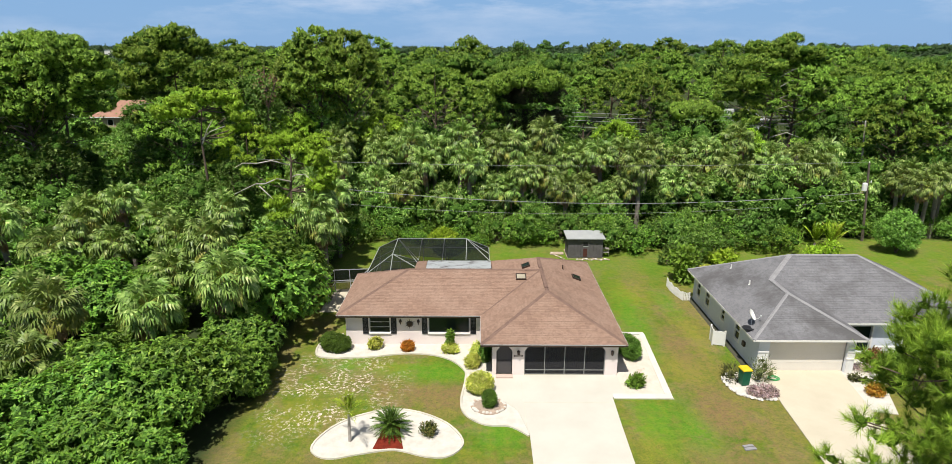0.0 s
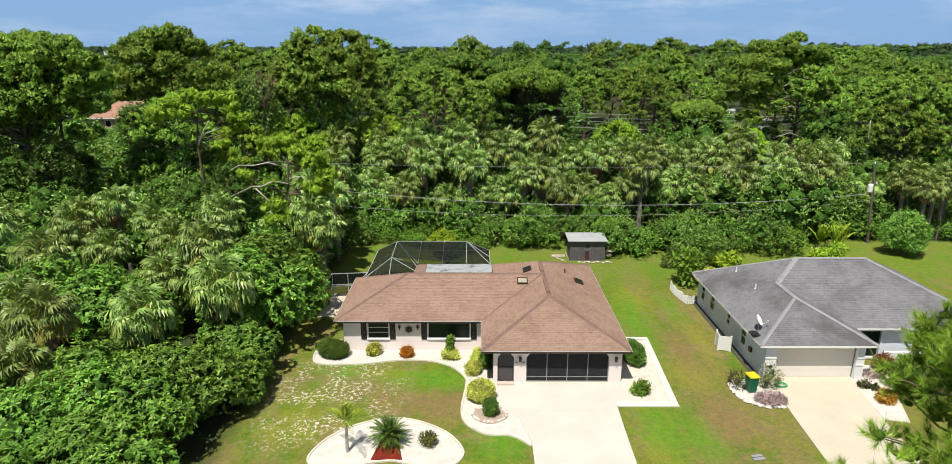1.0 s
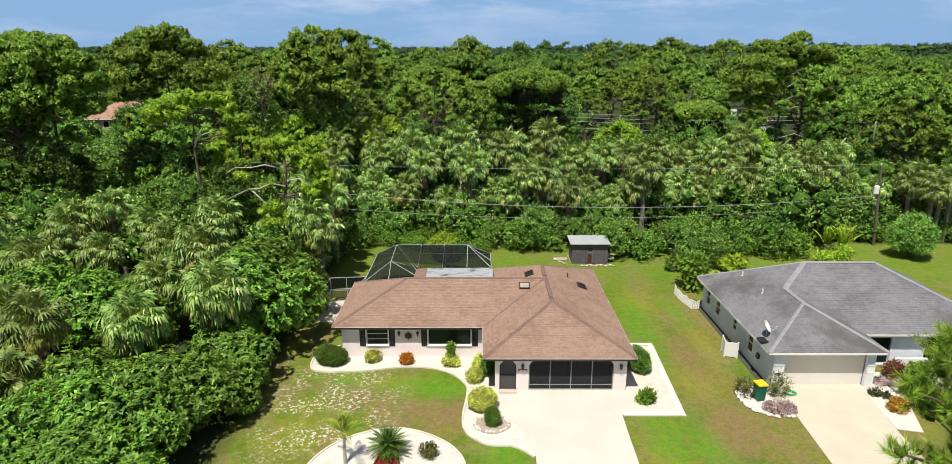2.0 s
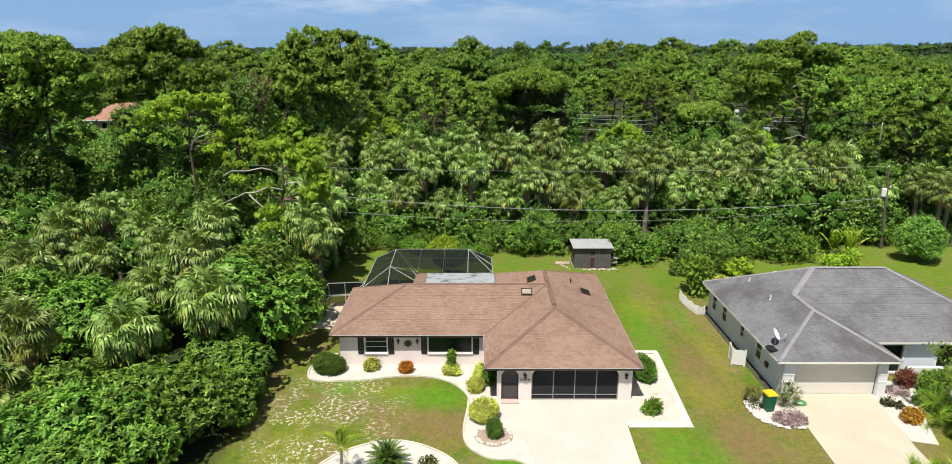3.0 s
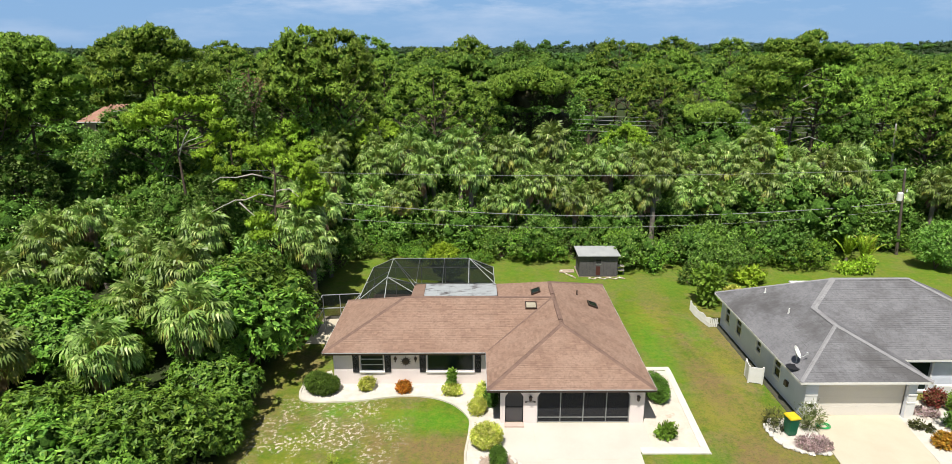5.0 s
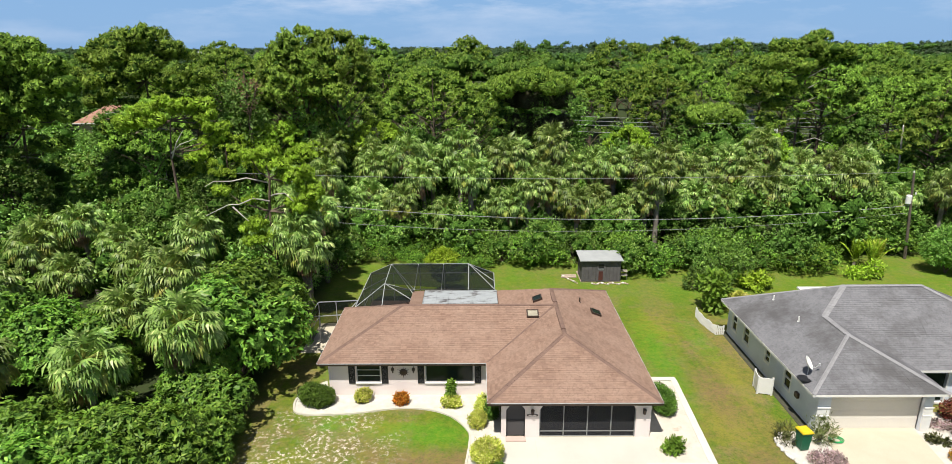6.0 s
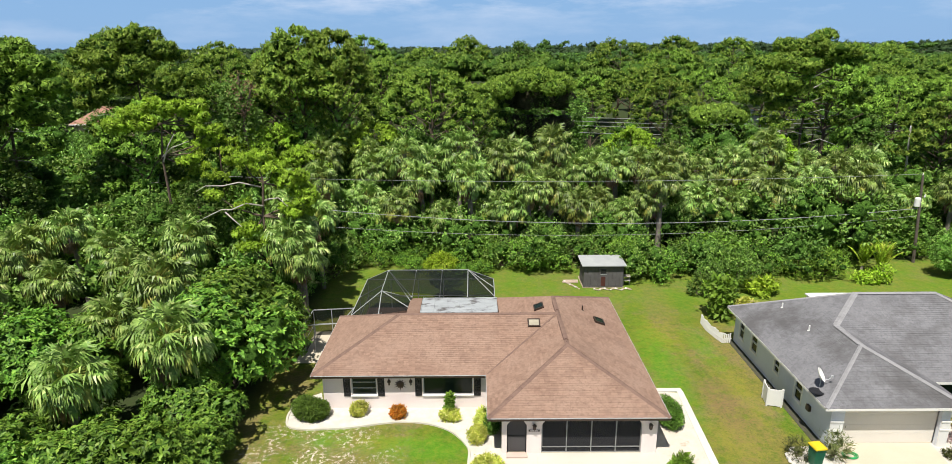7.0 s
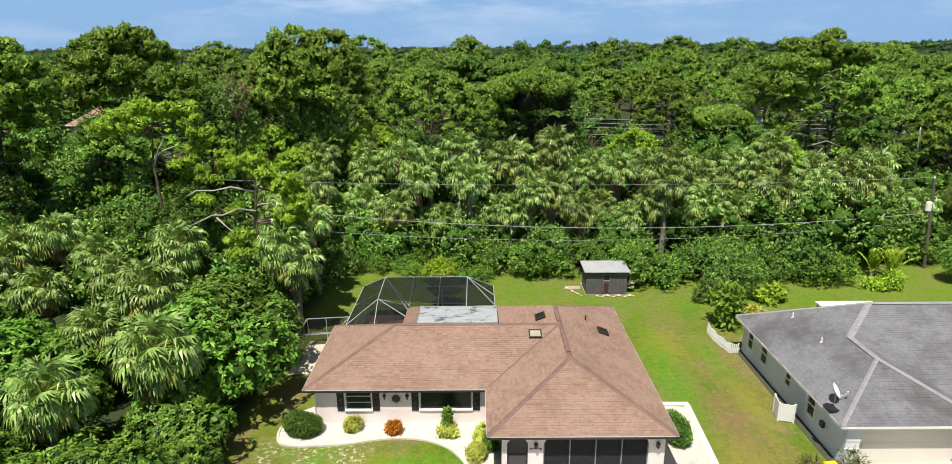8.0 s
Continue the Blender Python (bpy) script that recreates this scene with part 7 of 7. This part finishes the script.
# glades before the trees that stand out, and the line of sight to the red roof
clear = [(p, q) for p, q in spots if abs(p - 7.0 * q / 84.5) > 6.5 or q > 86]
clear = [(p, q) for p, q in clear if not (70 < q < 146 and abs(p + 0.612 * (q - 4)) < 7.5)]
clear = [(p, q) for p, q in clear if not (q > 82 and q < 150 and abs(p - 0.427 * (q - 4)) < 1.5)]
clear = [(p, q) for p, q in clear if not (q < 98 and 0.15 < p / (q - 4) < 0.285)]
clear = [(p, q) for p, q in clear if not (q < 84 and abs(p - 36.2 * (q + 2) / 78.5) < 6.0) and not (q < 90 and abs(p - 36.2) < 5.0)]
for k in range(38):
    y = random.uniform(74, 97)
    put("bright" if k % 2 else "farbush", random.randrange(3), random.uniform(0.15, 0.285) * y, y, random.uniform(1.0, 1.5))
for x, y in clear:
    r = random.random()
    if (y < 84 and r < 0.62) or r < 0.22:
        put("oak" if y < 86 else "faroak", random.randrange(4), x, y, random.uniform(0.85, 1.2))
    elif r < 0.28:
        put("vinetree", random.randrange(3), x, y, random.uniform(0.75, 0.95))
    else:
        put("pine" if y < 98 else "farpine", random.randrange(6), x, y, random.uniform(0.66, 0.85) if x > 11 else random.uniform(0.74, 0.94))
for k in range(22):
    x, y = random.uniform(-75, -44), random.uniform(57, 74)
    if abs(x + 0.6 * y) > 5.5:
        put("pine" if k % 2 else "oak", random.randrange(4), x, y, random.uniform(0.8, 1.0))
for k in range(14):
    x, y = random.uniform(44, 80), random.uniform(69, 80)
    put("pine" if k % 2 else "oak", random.randrange(4), x, y, random.uniform(0.75, 0.95))


for kind, i, x, y, s in (("farpine", 0, -30.0, 178, 1.14), ("farpine", 3, -3.0, 168, 1.28), ("vinetree", 2, 12.5, 190, 1.32), ("farpine", 1, 50.0, 168, 1.18), ("farpine", 4, 34.0, 160, 1.12), ("farpine", 5, 66.0, 172, 1.08),
                         ("farpine", 2, -62.0, 160, 1.0), ("farpine", 3, 92.0, 150, 1.15), ("farpine", 0, -12.0, 150, 0.98), ("farpine", 4, 40.0, 140, 1.0), ("farpine", 1, -44.0, 142, 1.05), ("farpine", 2, 78.0, 138, 0.92)):
    put(kind, i, x, y, s)


# far woods: one object, thinning with distance
def far_woods(seed, bands):
    """Crowns of several domes each, of leaf cards lying along their skin."""
    rng = np.random.default_rng(seed)
    out, hearts, girth = [], [], []
    for y0, y1, count, domes, leaves, size, crown in bands:
        y = np.sqrt(rng.uniform(y0 ** 2, y1 ** 2, count))
        x = rng.uniform(-0.86, 0.86, count) * y
        h = np.clip(rng.normal(14.0, 1.8, count), 9, 17.5) + np.where((y > 400) & (y < 1200) & (x > 0.1 * y), 5.0, 0.0) - np.where((y > 235) & (y < 1000) & (np.abs(x / y + 0.47) < 0.13), 5.5, 0.0)
        k = rng.uniform(0.7, 1.2, count) * crown
        tree = np.repeat(np.arange(count), domes)
        a, q = rng.uniform(0, math.tau, count * domes), np.sqrt(rng.uniform(0, 1, count * domes))
        dr = k[tree] * rng.uniform(0.38, 0.58, count * domes)
        dome = np.stack([x[tree] + np.cos(a) * q * k[tree] * 0.75, y[tree] + np.sin(a) * q * k[tree] * 0.75, h[tree] - dr * 0.6 - 0.45 * k[tree] * q ** 2], axis=1)
        open_view = ~((dome[:, 1] < 162) & (np.abs(dome[:, 0] + 0.612 * (dome[:, 1] - 4)) < 8.5))
        hearts.append(dome[open_view])
        girth.append(dr[open_view] * 0.82)
        lump = np.repeat(np.arange(len(dome))[open_view], leaves)
        o = unit(rng.normal(size=(len(lump), 3)) + np.array([0, -0.3, 0.5]))
        o[:, 2] = np.where(o[:, 2] < -0.2, -o[:, 2], o[:, 2])
        out.append(tuft_blades(dome[lump] + o * dr[lump][:, None] * np.array([1, 1, 0.65]) * rng.uniform(0.9, 1.08, (len(lump), 1)), o, size, rng, 6 if size < 2 else 4))
    return out, dome_mass(np.concatenate(hearts), np.concatenate(girth), 0.72, rng, 4 if seed == 78 else 5)


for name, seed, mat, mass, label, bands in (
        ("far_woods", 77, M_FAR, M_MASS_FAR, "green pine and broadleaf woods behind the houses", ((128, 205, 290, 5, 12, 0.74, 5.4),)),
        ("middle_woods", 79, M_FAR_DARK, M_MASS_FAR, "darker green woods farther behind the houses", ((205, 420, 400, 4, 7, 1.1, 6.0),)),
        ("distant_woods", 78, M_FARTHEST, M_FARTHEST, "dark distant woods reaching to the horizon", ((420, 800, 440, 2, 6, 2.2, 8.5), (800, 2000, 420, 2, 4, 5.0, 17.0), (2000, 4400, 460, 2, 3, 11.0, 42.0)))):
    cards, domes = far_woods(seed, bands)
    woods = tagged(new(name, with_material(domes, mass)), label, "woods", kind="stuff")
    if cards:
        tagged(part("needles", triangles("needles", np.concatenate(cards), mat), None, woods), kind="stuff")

# red-roofed house seen between the trees
far_house = thing("distant_house", "distant tan house with a terracotta hip roof among trees", "house", -84.4, 150.6, 0)
part("wall", Shape().box((-6.3, -5, 0), (7.5, 5, 2.85)), M_TAN, far_house)
part("roof", Shape().add([(-7.1, -5.7, 2.85), (8.3, -5.7, 2.85), (8.3, 5.7, 2.85), (-7.1, 5.7, 2.85), (-2.2, 0, 6.3), (3.4, 0, 6.3)], [(0, 1, 5, 4), (1, 2, 5), (2, 3, 4, 5), (3, 0, 4), (3, 2, 1, 0)]), M_TILE_RED, far_house)
part("fascia", Shape().bar((-7.1, -5.72, 2.75), (8.3, -5.72, 2.75), 0.06, 0.2), M_WHITE, far_house)
for x in (-2.6, 3.2):
    w = part("window", Shape().box((x - 0.6, -5.04, 0.9), (x + 0.6, -5.005, 2.2)), M_GLASS, far_house)
    part("window_frame", Shape().box((x - 0.75, -5.06, 0.8), (x - 0.6, -5.005, 2.3)).box((x + 0.6, -5.06, 0.8), (x + 0.75, -5.005, 2.3)).box((x - 0.6, -5.06, 2.2), (x + 0.6, -5.005, 2.3)), M_WHITE, w)

for q in range(75, 143, 6):
    for off in (-6.0, -2.2, 1.6, 5.4):
        tall = (19.2 - 0.116 * (q - 4.3)) * random.uniform(0.62, 0.82)
        put("farbush" if (q + int(off)) % 3 else "bright", random.randrange(3), -0.612 * (q - 4) + off + random.uniform(-1, 1), q + random.uniform(-1.5, 1.5), min(1.7, tall / 4.8))

# white house glimpsed past the bare-limbed pine
glimpse = thing("distant_house", "white house with a pale grey roof glimpsed through trees", "house", 61.0, 147.0, 0)
part("wall", Shape().box((-6, -4, 0), (6, 4, 2.7)), M_WHITE, glimpse)
part("roof", Shape().add([(-6.6, -4.6, 2.7), (6.6, -4.6, 2.7), (6.6, 4.6, 2.7), (-6.6, 4.6, 2.7), (-2.5, 0, 4.9), (2.5, 0, 4.9)], [(0, 1, 5, 4), (1, 2, 5), (2, 3, 4, 5), (3, 0, 4), (3, 2, 1, 0)]), M_SHED_ROOF, glimpse)

# pale buildings on the horizon
for x, y, w, h in ((-492.0, 1000.0, 34.0, 12.5), (-428.0, 1010.0, 20.0, 12.5), (-520.0, 900.0, 12.0, 11.5)):
    block = thing("distant_building", "long white building far off on the horizon", "building", x, y, 0)
    part("wall", Shape().box((-w / 2, -6, 0), (w / 2, 6, h)), M_WHITE, block)
    part("roof", Shape().box((-w / 2 - 0.5, -6.5, h), (w / 2 + 0.5, 6.5, h + 0.5)), M_SHED_ROOF, block)

# ---- garden plants ----
def ball(cx, cy, cz, r, h):
    return (cx, cy, cz, r, h)


build_bush(-9.35, 36.1, 401, [ball(-0.2, 0, 0.60, 0.66, 0.64), ball(0.3, -0.1, 0.54, 0.64, 0.58), ball(0.6, 0.05, 0.46, 0.45, 0.46), ball(-0.5, 0.2, 0.5, 0.5, 0.5)], M_LEAF_HEDGE, 1500, 5, 0.09, "clipped rounded dark green hedge at the house corner", "hedge_shrub", low=0.03)
build_bush(-6.75, 36.3, 402, [ball(0, 0, 0.38, 0.36, 0.38), ball(0.16, 0.1, 0.45, 0.26, 0.26), ball(-0.17, 0, 0.3, 0.25, 0.26)], M_LEAF_YELLOW, 260, 5, 0.12, "yellow-green variegated shrub before the wall")
build_bush(-4.62, 36.1, 403, [ball(0, 0, 0.30, 0.36, 0.30), ball(0.14, 0, 0.36, 0.25, 0.24)], M_LEAF_ORANGE, 260, 5, 0.12, "orange-leaved shrub before the wall")
build_bush(-1.78, 35.85, 404, [ball(-0.17, 0, 0.27, 0.34, 0.27), ball(0.18, -0.05, 0.25, 0.34, 0.26), ball(0.0, 0.1, 0.32, 0.26, 0.24)], M_LEAF_YELLOW, 300, 5, 0.12, "low yellow-green variegated shrub")
build_bush(-1.8, 36.1, 405, [ball(0, 0, 0.75, 0.17, 0.35), ball(0.03, 0, 1.12, 0.19, 0.28)], M_LEAF_BRIGHT, 90, 5, 0.14, "slim upright green shrub behind the yellow one")
build_bush(-0.35, 33.9, 406, [ball(0, 0, 0.40, 0.44, 0.40), ball(0.16, 0.16, 0.42, 0.35, 0.34)], M_LEAF_YELLOW, 340, 5, 0.11, "yellow-green variegated shrub by the porch")
build_bush(-0.1, 35.0, 407, [ball(0, 0, 0.46, 0.36, 0.46), ball(0.12, 0.45, 0.5, 0.33, 0.46)], M_LEAF_YELLOW, 300, 5, 0.11, "yellow-green variegated shrub by the porch")
build_bush(0.45, 34.6, 408, [ball(0, 0, 0.6, 0.35, 0.6), ball(0, 0.6, 0.6, 0.35, 0.6)], M_LEAF_DARK, 300, 5, 0.12, "dark green shrub beside the porch")
build_bush(0.15, 31.05, 409, [ball(0, 0, 0.60, 0.66, 0.60), ball(0.3, 0.05, 0.60, 0.46, 0.53), ball(-0.3, 0.05, 0.56, 0.46, 0.5)], M_LEAF_YELLOW, 950, 5, 0.11, "large rounded yellow-green variegated shrub", low=0.03)
build_bush(0.66, 29.5, 410, [ball(0, 0, 0.52, 0.40, 0.50), ball(0, 0, 0.68, 0.36, 0.36)], M_LEAF_HEDGE, 700, 5, 0.075, "clipped dark green shrub in a ring of stones", low=0.09)
build_bush(9.75, 35.4, 411, [ball(0, 0, 0.70, 0.66, 0.66), ball(0.12, -0.4, 0.60, 0.55, 0.58), ball(-0.15, 0.45, 0.68, 0.6, 0.64)], M_LEAF_HEDGE, 1100, 5, 0.10, "rounded green hedge beside the garage", "hedge_shrub", low=0.03)
build_bush(9.35, 31.75, 412, [ball(0, 0, 0.30, 0.36, 0.30), ball(0.2, 0.1, 0.38, 0.26, 0.24), ball(-0.22, 0, 0.26, 0.26, 0.24)], M_LEAF_BRIGHT, 110, 5, 0.18, "small loose green shrub on the gravel", wide=0.35)
build_bush(-2.55, 26.95, 413, [ball(0, 0, 0.38, 0.42, 0.32), ball(0.15, 0.05, 0.42, 0.3, 0.28)], leaf("mixed_shrub_leaf", (0.06, 0.12, 0.02), (0.20, 0.16, 0.05), (0.40, 0.30, 0.10)), 120, 5, 0.10, "small reddish-green shrub on white gravel")
build_bush(16.95, 32.55, 414, [ball(0, 0, 0.55, 0.55, 0.55), ball(0.2, 0.2, 0.8, 0.45, 0.45), ball(-0.1, -0.1, 0.5, 0.4, 0.5)], M_LEAF_OLIVE, 120, 5, 0.24, "loose narrow-leaved green shrub at the garage corner", wide=0.13, inner=0.02)
build_bush(15.15, 32.5, 415, [ball(0, 0, 0.4, 0.5, 0.4), ball(0.1, 0.3, 0.45, 0.4, 0.4)], M_LEAF_OLIVE, 95, 5, 0.22, "dark narrow-leaved shrub behind the bin", wide=0.13, inner=0.02)
build_bush(16.35, 30.85, 416, [ball(0, 0, 0.25, 0.6, 0.30), ball(0.45, 0.05, 0.22, 0.45, 0.26), ball(-0.4, 0.1, 0.22, 0.4, 0.24)], M_PINKFLOWER, 420, 5, 0.09, "low shrub covered with pale pink flowers", low=0.03)
build_bush(24.75, 34.4, 417, [ball(0, 0, 0.55, 0.42, 0.5), ball(0.35, 0.2, 0.5, 0.4, 0.45)], M_REDFLOWER, 200, 5, 0.13, "dark red-leaved shrub by the entrance")
build_bush(24.6, 32.4, 418, [ball(0, 0, 0.4, 0.6, 0.4), ball(0.8, 0.2, 0.45, 0.6, 0.45), ball(0.3, -0.6, 0.35, 0.5, 0.35)], M_LEAF_DARK, 300, 5, 0.14, "dark green shrub in the front bed")
build_bush(22.85, 30.9, 419, [ball(0, 0, 0.3, 0.45, 0.32), ball(0.2, 0.15, 0.35, 0.3, 0.28)], M_LEAF_CROTON, 150, 5, 0.15, "small orange and green croton on white gravel")
build_bush(23.6, 33.6, 428, [ball(0, 0, 0.22, 0.4, 0.24), ball(0.5, -0.1, 0.22, 0.35, 0.22)], M_PINKFLOWER, 120, 4, 0.09, "low shrub with pale pink flowers by the entrance", low=0.03)
build_bush(22.6, 32.5, 429, [ball(0, 0, 0.15, 0.35, 0.18), ball(0.4, -0.2, 0.15, 0.3, 0.16)], M_LEAF_OLIVE, 90, 4, 0.12, "straggling low plant at the garage corner", low=0.03)
build_bush(25.8, 33.9, 420, [ball(0, 0, 0.6, 0.6, 0.6), ball(0.6, 0, 0.65, 0.6, 0.6)], M_LEAF_BRIGHT, 260, 5, 0.16, "green shrub before the front window")
build_bush(25.0, 30.9, 430, [ball(-0.9, 0.1, 3.7, 0.55, 0.35), ball(-1.5, 0.2, 4.3, 0.4, 0.22), ball(0.2, 0, 4.4, 0.6, 0.4), ball(-0.3, -0.3, 3.0, 0.75, 0.4), ball(0.9, 0.2, 3.8, 0.8, 0.5), ball(0.4, -0.4, 2.3, 0.7, 0.35), ball(1.3, -0.3, 2.9, 0.7, 0.4)],
           M_LEAF_BRIGHT, 260, 5, 0.17, "slender broadleaf tree with open branches in the front bed", "small_tree", "tree", inner=0.0)
build_bush(20.2, 53.6, 421, [ball(0, 0, 1.6, 1.3, 1.0), ball(-1.2, -0.9, 0.8, 0.9, 0.7), ball(1.0, 0.3, 2.4, 1.2, 0.8), ball(-0.7, 0.6, 2.7, 1.1, 0.8), ball(0.3, 0.8, 3.5, 1.2, 0.8), ball(1.7, 0.8, 1.7, 1.0, 0.8), ball(-1.5, 0.4, 1.7, 0.9, 0.7), ball(0.2, -0.6, 2.6, 1.0, 0.6), ball(-0.4, 1.3, 4.1, 0.9, 0.6)], M_LEAF_BUSH, 900, 5, 0.18, "spreading tiered green shrub behind the fence", inner=0.06)
build_bush(17.3, 52.8, 431, [ball(0, 0, 0.6, 0.8, 0.55), ball(1.0, -0.4, 0.7, 0.9, 0.65), ball(1.9, -1.2, 0.8, 0.8, 0.7), ball(0.5, 0.4, 1.2, 0.7, 0.5)], M_LEAF_VINE, 330, 5, 0.20, "low dark green shrub at the lawn's edge", inner=0.06)
build_bush(22.3, 52.6, 432, [ball(0, 0, 0.6, 0.75, 0.5), ball(0.6, 0.2, 0.8, 0.6, 0.45), ball(-0.5, 0.1, 0.75, 0.5, 0.4)], M_LEAF_YOUNG, 90, 6, 0.34, "light green broad-leaved shrub behind the grey house", inner=0.05, wide=0.6)
build_bush(32.6, 55.0, 433, [ball(0, 0, 0.5, 0.7, 0.5), ball(0.9, 0.1, 0.8, 0.7, 0.6), ball(-0.9, 0, 0.45, 0.5, 0.4)], M_LEAF_YOUNG, 150, 5, 0.26, "light yellow-green shrub at the lawn's edge", inner=0.05)
build_bush(17.5, 48.4, 422, [ball(0, 0, 0.7, 0.7, 0.6), ball(-0.1, 0.2, 1.6, 0.75, 0.6), ball(0.2, 0.5, 2.3, 0.8, 0.5), ball(-0.5, 0.4, 2.1, 0.6, 0.4)], M_LEAF_BRIGHT, 110, 6, 0.40, "broad-leaved green plant inside the picket fence", inner=0.05, wide=0.6)
build_bush(19.6, 49.2, 423, [ball(0, 0, 0.5, 0.7, 0.5)], M_LEAF_YELLOW, 180, 5, 0.22, "yellow-green shrub behind the grey house")
build_bush(40.4, 56.1, 424, [ball(0, 0, 2.6, 1.7, 1.3), ball(0.9, 0.2, 2.2, 1.4, 1.2), ball(-0.9, 0.2, 1.9, 1.2, 1.1), ball(0.2, 0.3, 3.4, 1.2, 0.9), ball(0.3, -0.6, 1.5, 1.2, 0.9)], M_LEAF_BUSH, 900, 6, 0.19, "rounded green tree standing on the lawn's edge", "small_tree", "tree")
build_bush(-3.4, 57.4, 425, [ball(0, 0, 0.9, 1.25, 1.0), ball(0.6, 0.2, 0.75, 0.95, 0.85), ball(-0.6, 0.1, 0.7, 0.9, 0.8)], M_LEAF_LIME, 460, 6, 0.2, "lime green rounded shrub behind the pool cage")


build_bush(-2.75, 52.3, 426, [ball(0, 0, 1.5, 1.05, 0.42), ball(0.5, 0.1, 1.4, 0.7, 0.36), ball(-0.5, 0, 1.42, 0.7, 0.36)], M_LEAF_DARK, 260, 5, 0.18, "small dark umbrella-shaped tree behind the pool cage", "small_tree", "tree")


def feather(base, way, length, leaflets, leaf_len, width, droop, rng):
    """A feather leaf: leaflets in two rows along an arching rib."""
    way = unit(np.asarray(way, dtype=float))
    side = unit(np.cross(way, (0, 0, 1.0)))
    u = np.linspace(0.12, 1, leaflets)
    rib = np.asarray(base) + way[None] * (length * u)[:, None] - np.array([0, 0, 1.0]) * (droop * length * u ** 2)[:, None]
    out = []
    for s in (-1, 1):
        ax = way[None] * 0.55 + side[None] * s + np.array([0, 0, 0.25]) + rng.normal(0, 0.08, (leaflets, 3))
        L = leaf_len * np.sin(np.pi * (0.15 + 0.8 * u)) * rng.uniform(0.85, 1.1, leaflets)
        out.append(leaf_cards(rib, ax, np.tile(np.array([0, 0, 1.0]), (leaflets, 1)), L, np.full(leaflets, width)))
    return np.concatenate(out), rib


def feather_plant(name, label, x, y, z, trunk_h, r, n, length, leaflets, leaf_len, width, droop, elev, mat, bark, seed, category):
    rng = np.random.default_rng(seed)
    ob = thing(name, label, category, x, y, z)
    part("trunk", Shape().tube([(0, 0, 0), (0.0, 0.02, trunk_h * 0.5), (0.03, 0, trunk_h)], [r * 1.15, r, r * 0.8], 10), bark, ob)
    cards, ribs = [], Shape()
    for i in range(n):
        a = i * 2.39996
        e = radians(elev[0] + (elev[1] - elev[0]) * (i / n) + rng.normal(0, 4))
        c, rib = feather((0.03, 0, trunk_h), (math.cos(a) * math.cos(e), math.sin(a) * math.cos(e), math.sin(e)), length * rng.uniform(0.85, 1.1), leaflets, leaf_len, width, droop, rng)
        cards.append(c)
        ribs.tube(rib[::4], 0.012, 3)
    part("crown", triangles("crown", np.concatenate(cards), mat), None, ob)
    part("leaf_rib", ribs, mat, ob)
    return ob


feather_plant("young_palm", "young feather palm with a smooth grey trunk in the gravel bed", -6.44, 26.4, 0.03, 1.65, 0.08, 11, 1.6, 34, 0.30, 0.018, 0.42, (88, 38), M_LEAF_YOUNG, M_TRUNK_PALE, 501, "palm")
feather_plant("cycad", "dark green sago cycad with a dense rosette of stiff leaves", -4.5, 27.1, 0.04, 0.50, 0.24, 95, 1.2, 30, 0.15, 0.022, 0.22, (86, -18), M_LEAF_DARK, M_BARK, 502, "cycad")
for x, y, s in ((34.4, 57.0, 1.0), (35.3, 57.6, 0.9), (33.4, 57.7, 0.85)):
    feather_plant("banana_clump", "tall clump of long arching yellow-green leaves", x, y, 0, 0.5, 0.12, 12, 3.5 * s, 16, 0.42, 0.10, 0.30, (88, 58), M_LEAF_YELLOW if x > 35 else M_LEAF_YOUNG, M_BARK_GREY, int(x * 10), "plant")

# the pine before the neighbour's drive, close to the camera
near_pine = pine(601, 13.5, 3.5, 0.26, 54, 8, 8, 46, 0.40, 0.017, M_PINE_NEAR, "slash pine with long glossy needles near the road", puff=0.40, flat=0.9, out=1.9, mass=M_MASS_NEAR, core=0.55, dome=1.8, along=0.72)
near_pine.matrix_basis = pose(14.95, 16.5, 0)

# short grass on the lawns
def grass():
    rng = np.random.default_rng(88)
    n = 90000
    x, y = rng.uniform(-13, 17, n), rng.uniform(22, 58, n)
    keep = ~((x > -10.6) & (x < 9) & (y > 34.9) & (y < 50.6)) & ~((x > -1.0) & (x < 11.6) & (y > 27) & (y < 38.8)) & ~((x > 2.6) & (x < 7.8) & (y < 33)) & ~((x > -8.4) & (x < -0.6) & (y > 24.9) & (y < 29.3)) & ~((x > 14.6) & (y < 46))
    p = np.stack([x, y, np.zeros(n)], axis=1)[keep]
    n = len(p)
    d = unit(rng.normal(0, 1, (n, 3)) * np.array([1, 1, 0.0]) + np.array([0, 0, 0.09]))
    L = rng.uniform(0.06, 0.14, n)[:, None]
    s = unit(np.cross(d, np.array([0, 0, 1.0]) + rng.normal(0, 0.15, (n, 3)))) * 0.02
    return np.stack([p - s, p + s, p + d * L], axis=1)


tagged(new("grass", triangles("grass", grass(), M_GROUND)), "short patchy green and yellow lawn grass", "grass", kind="stuff")
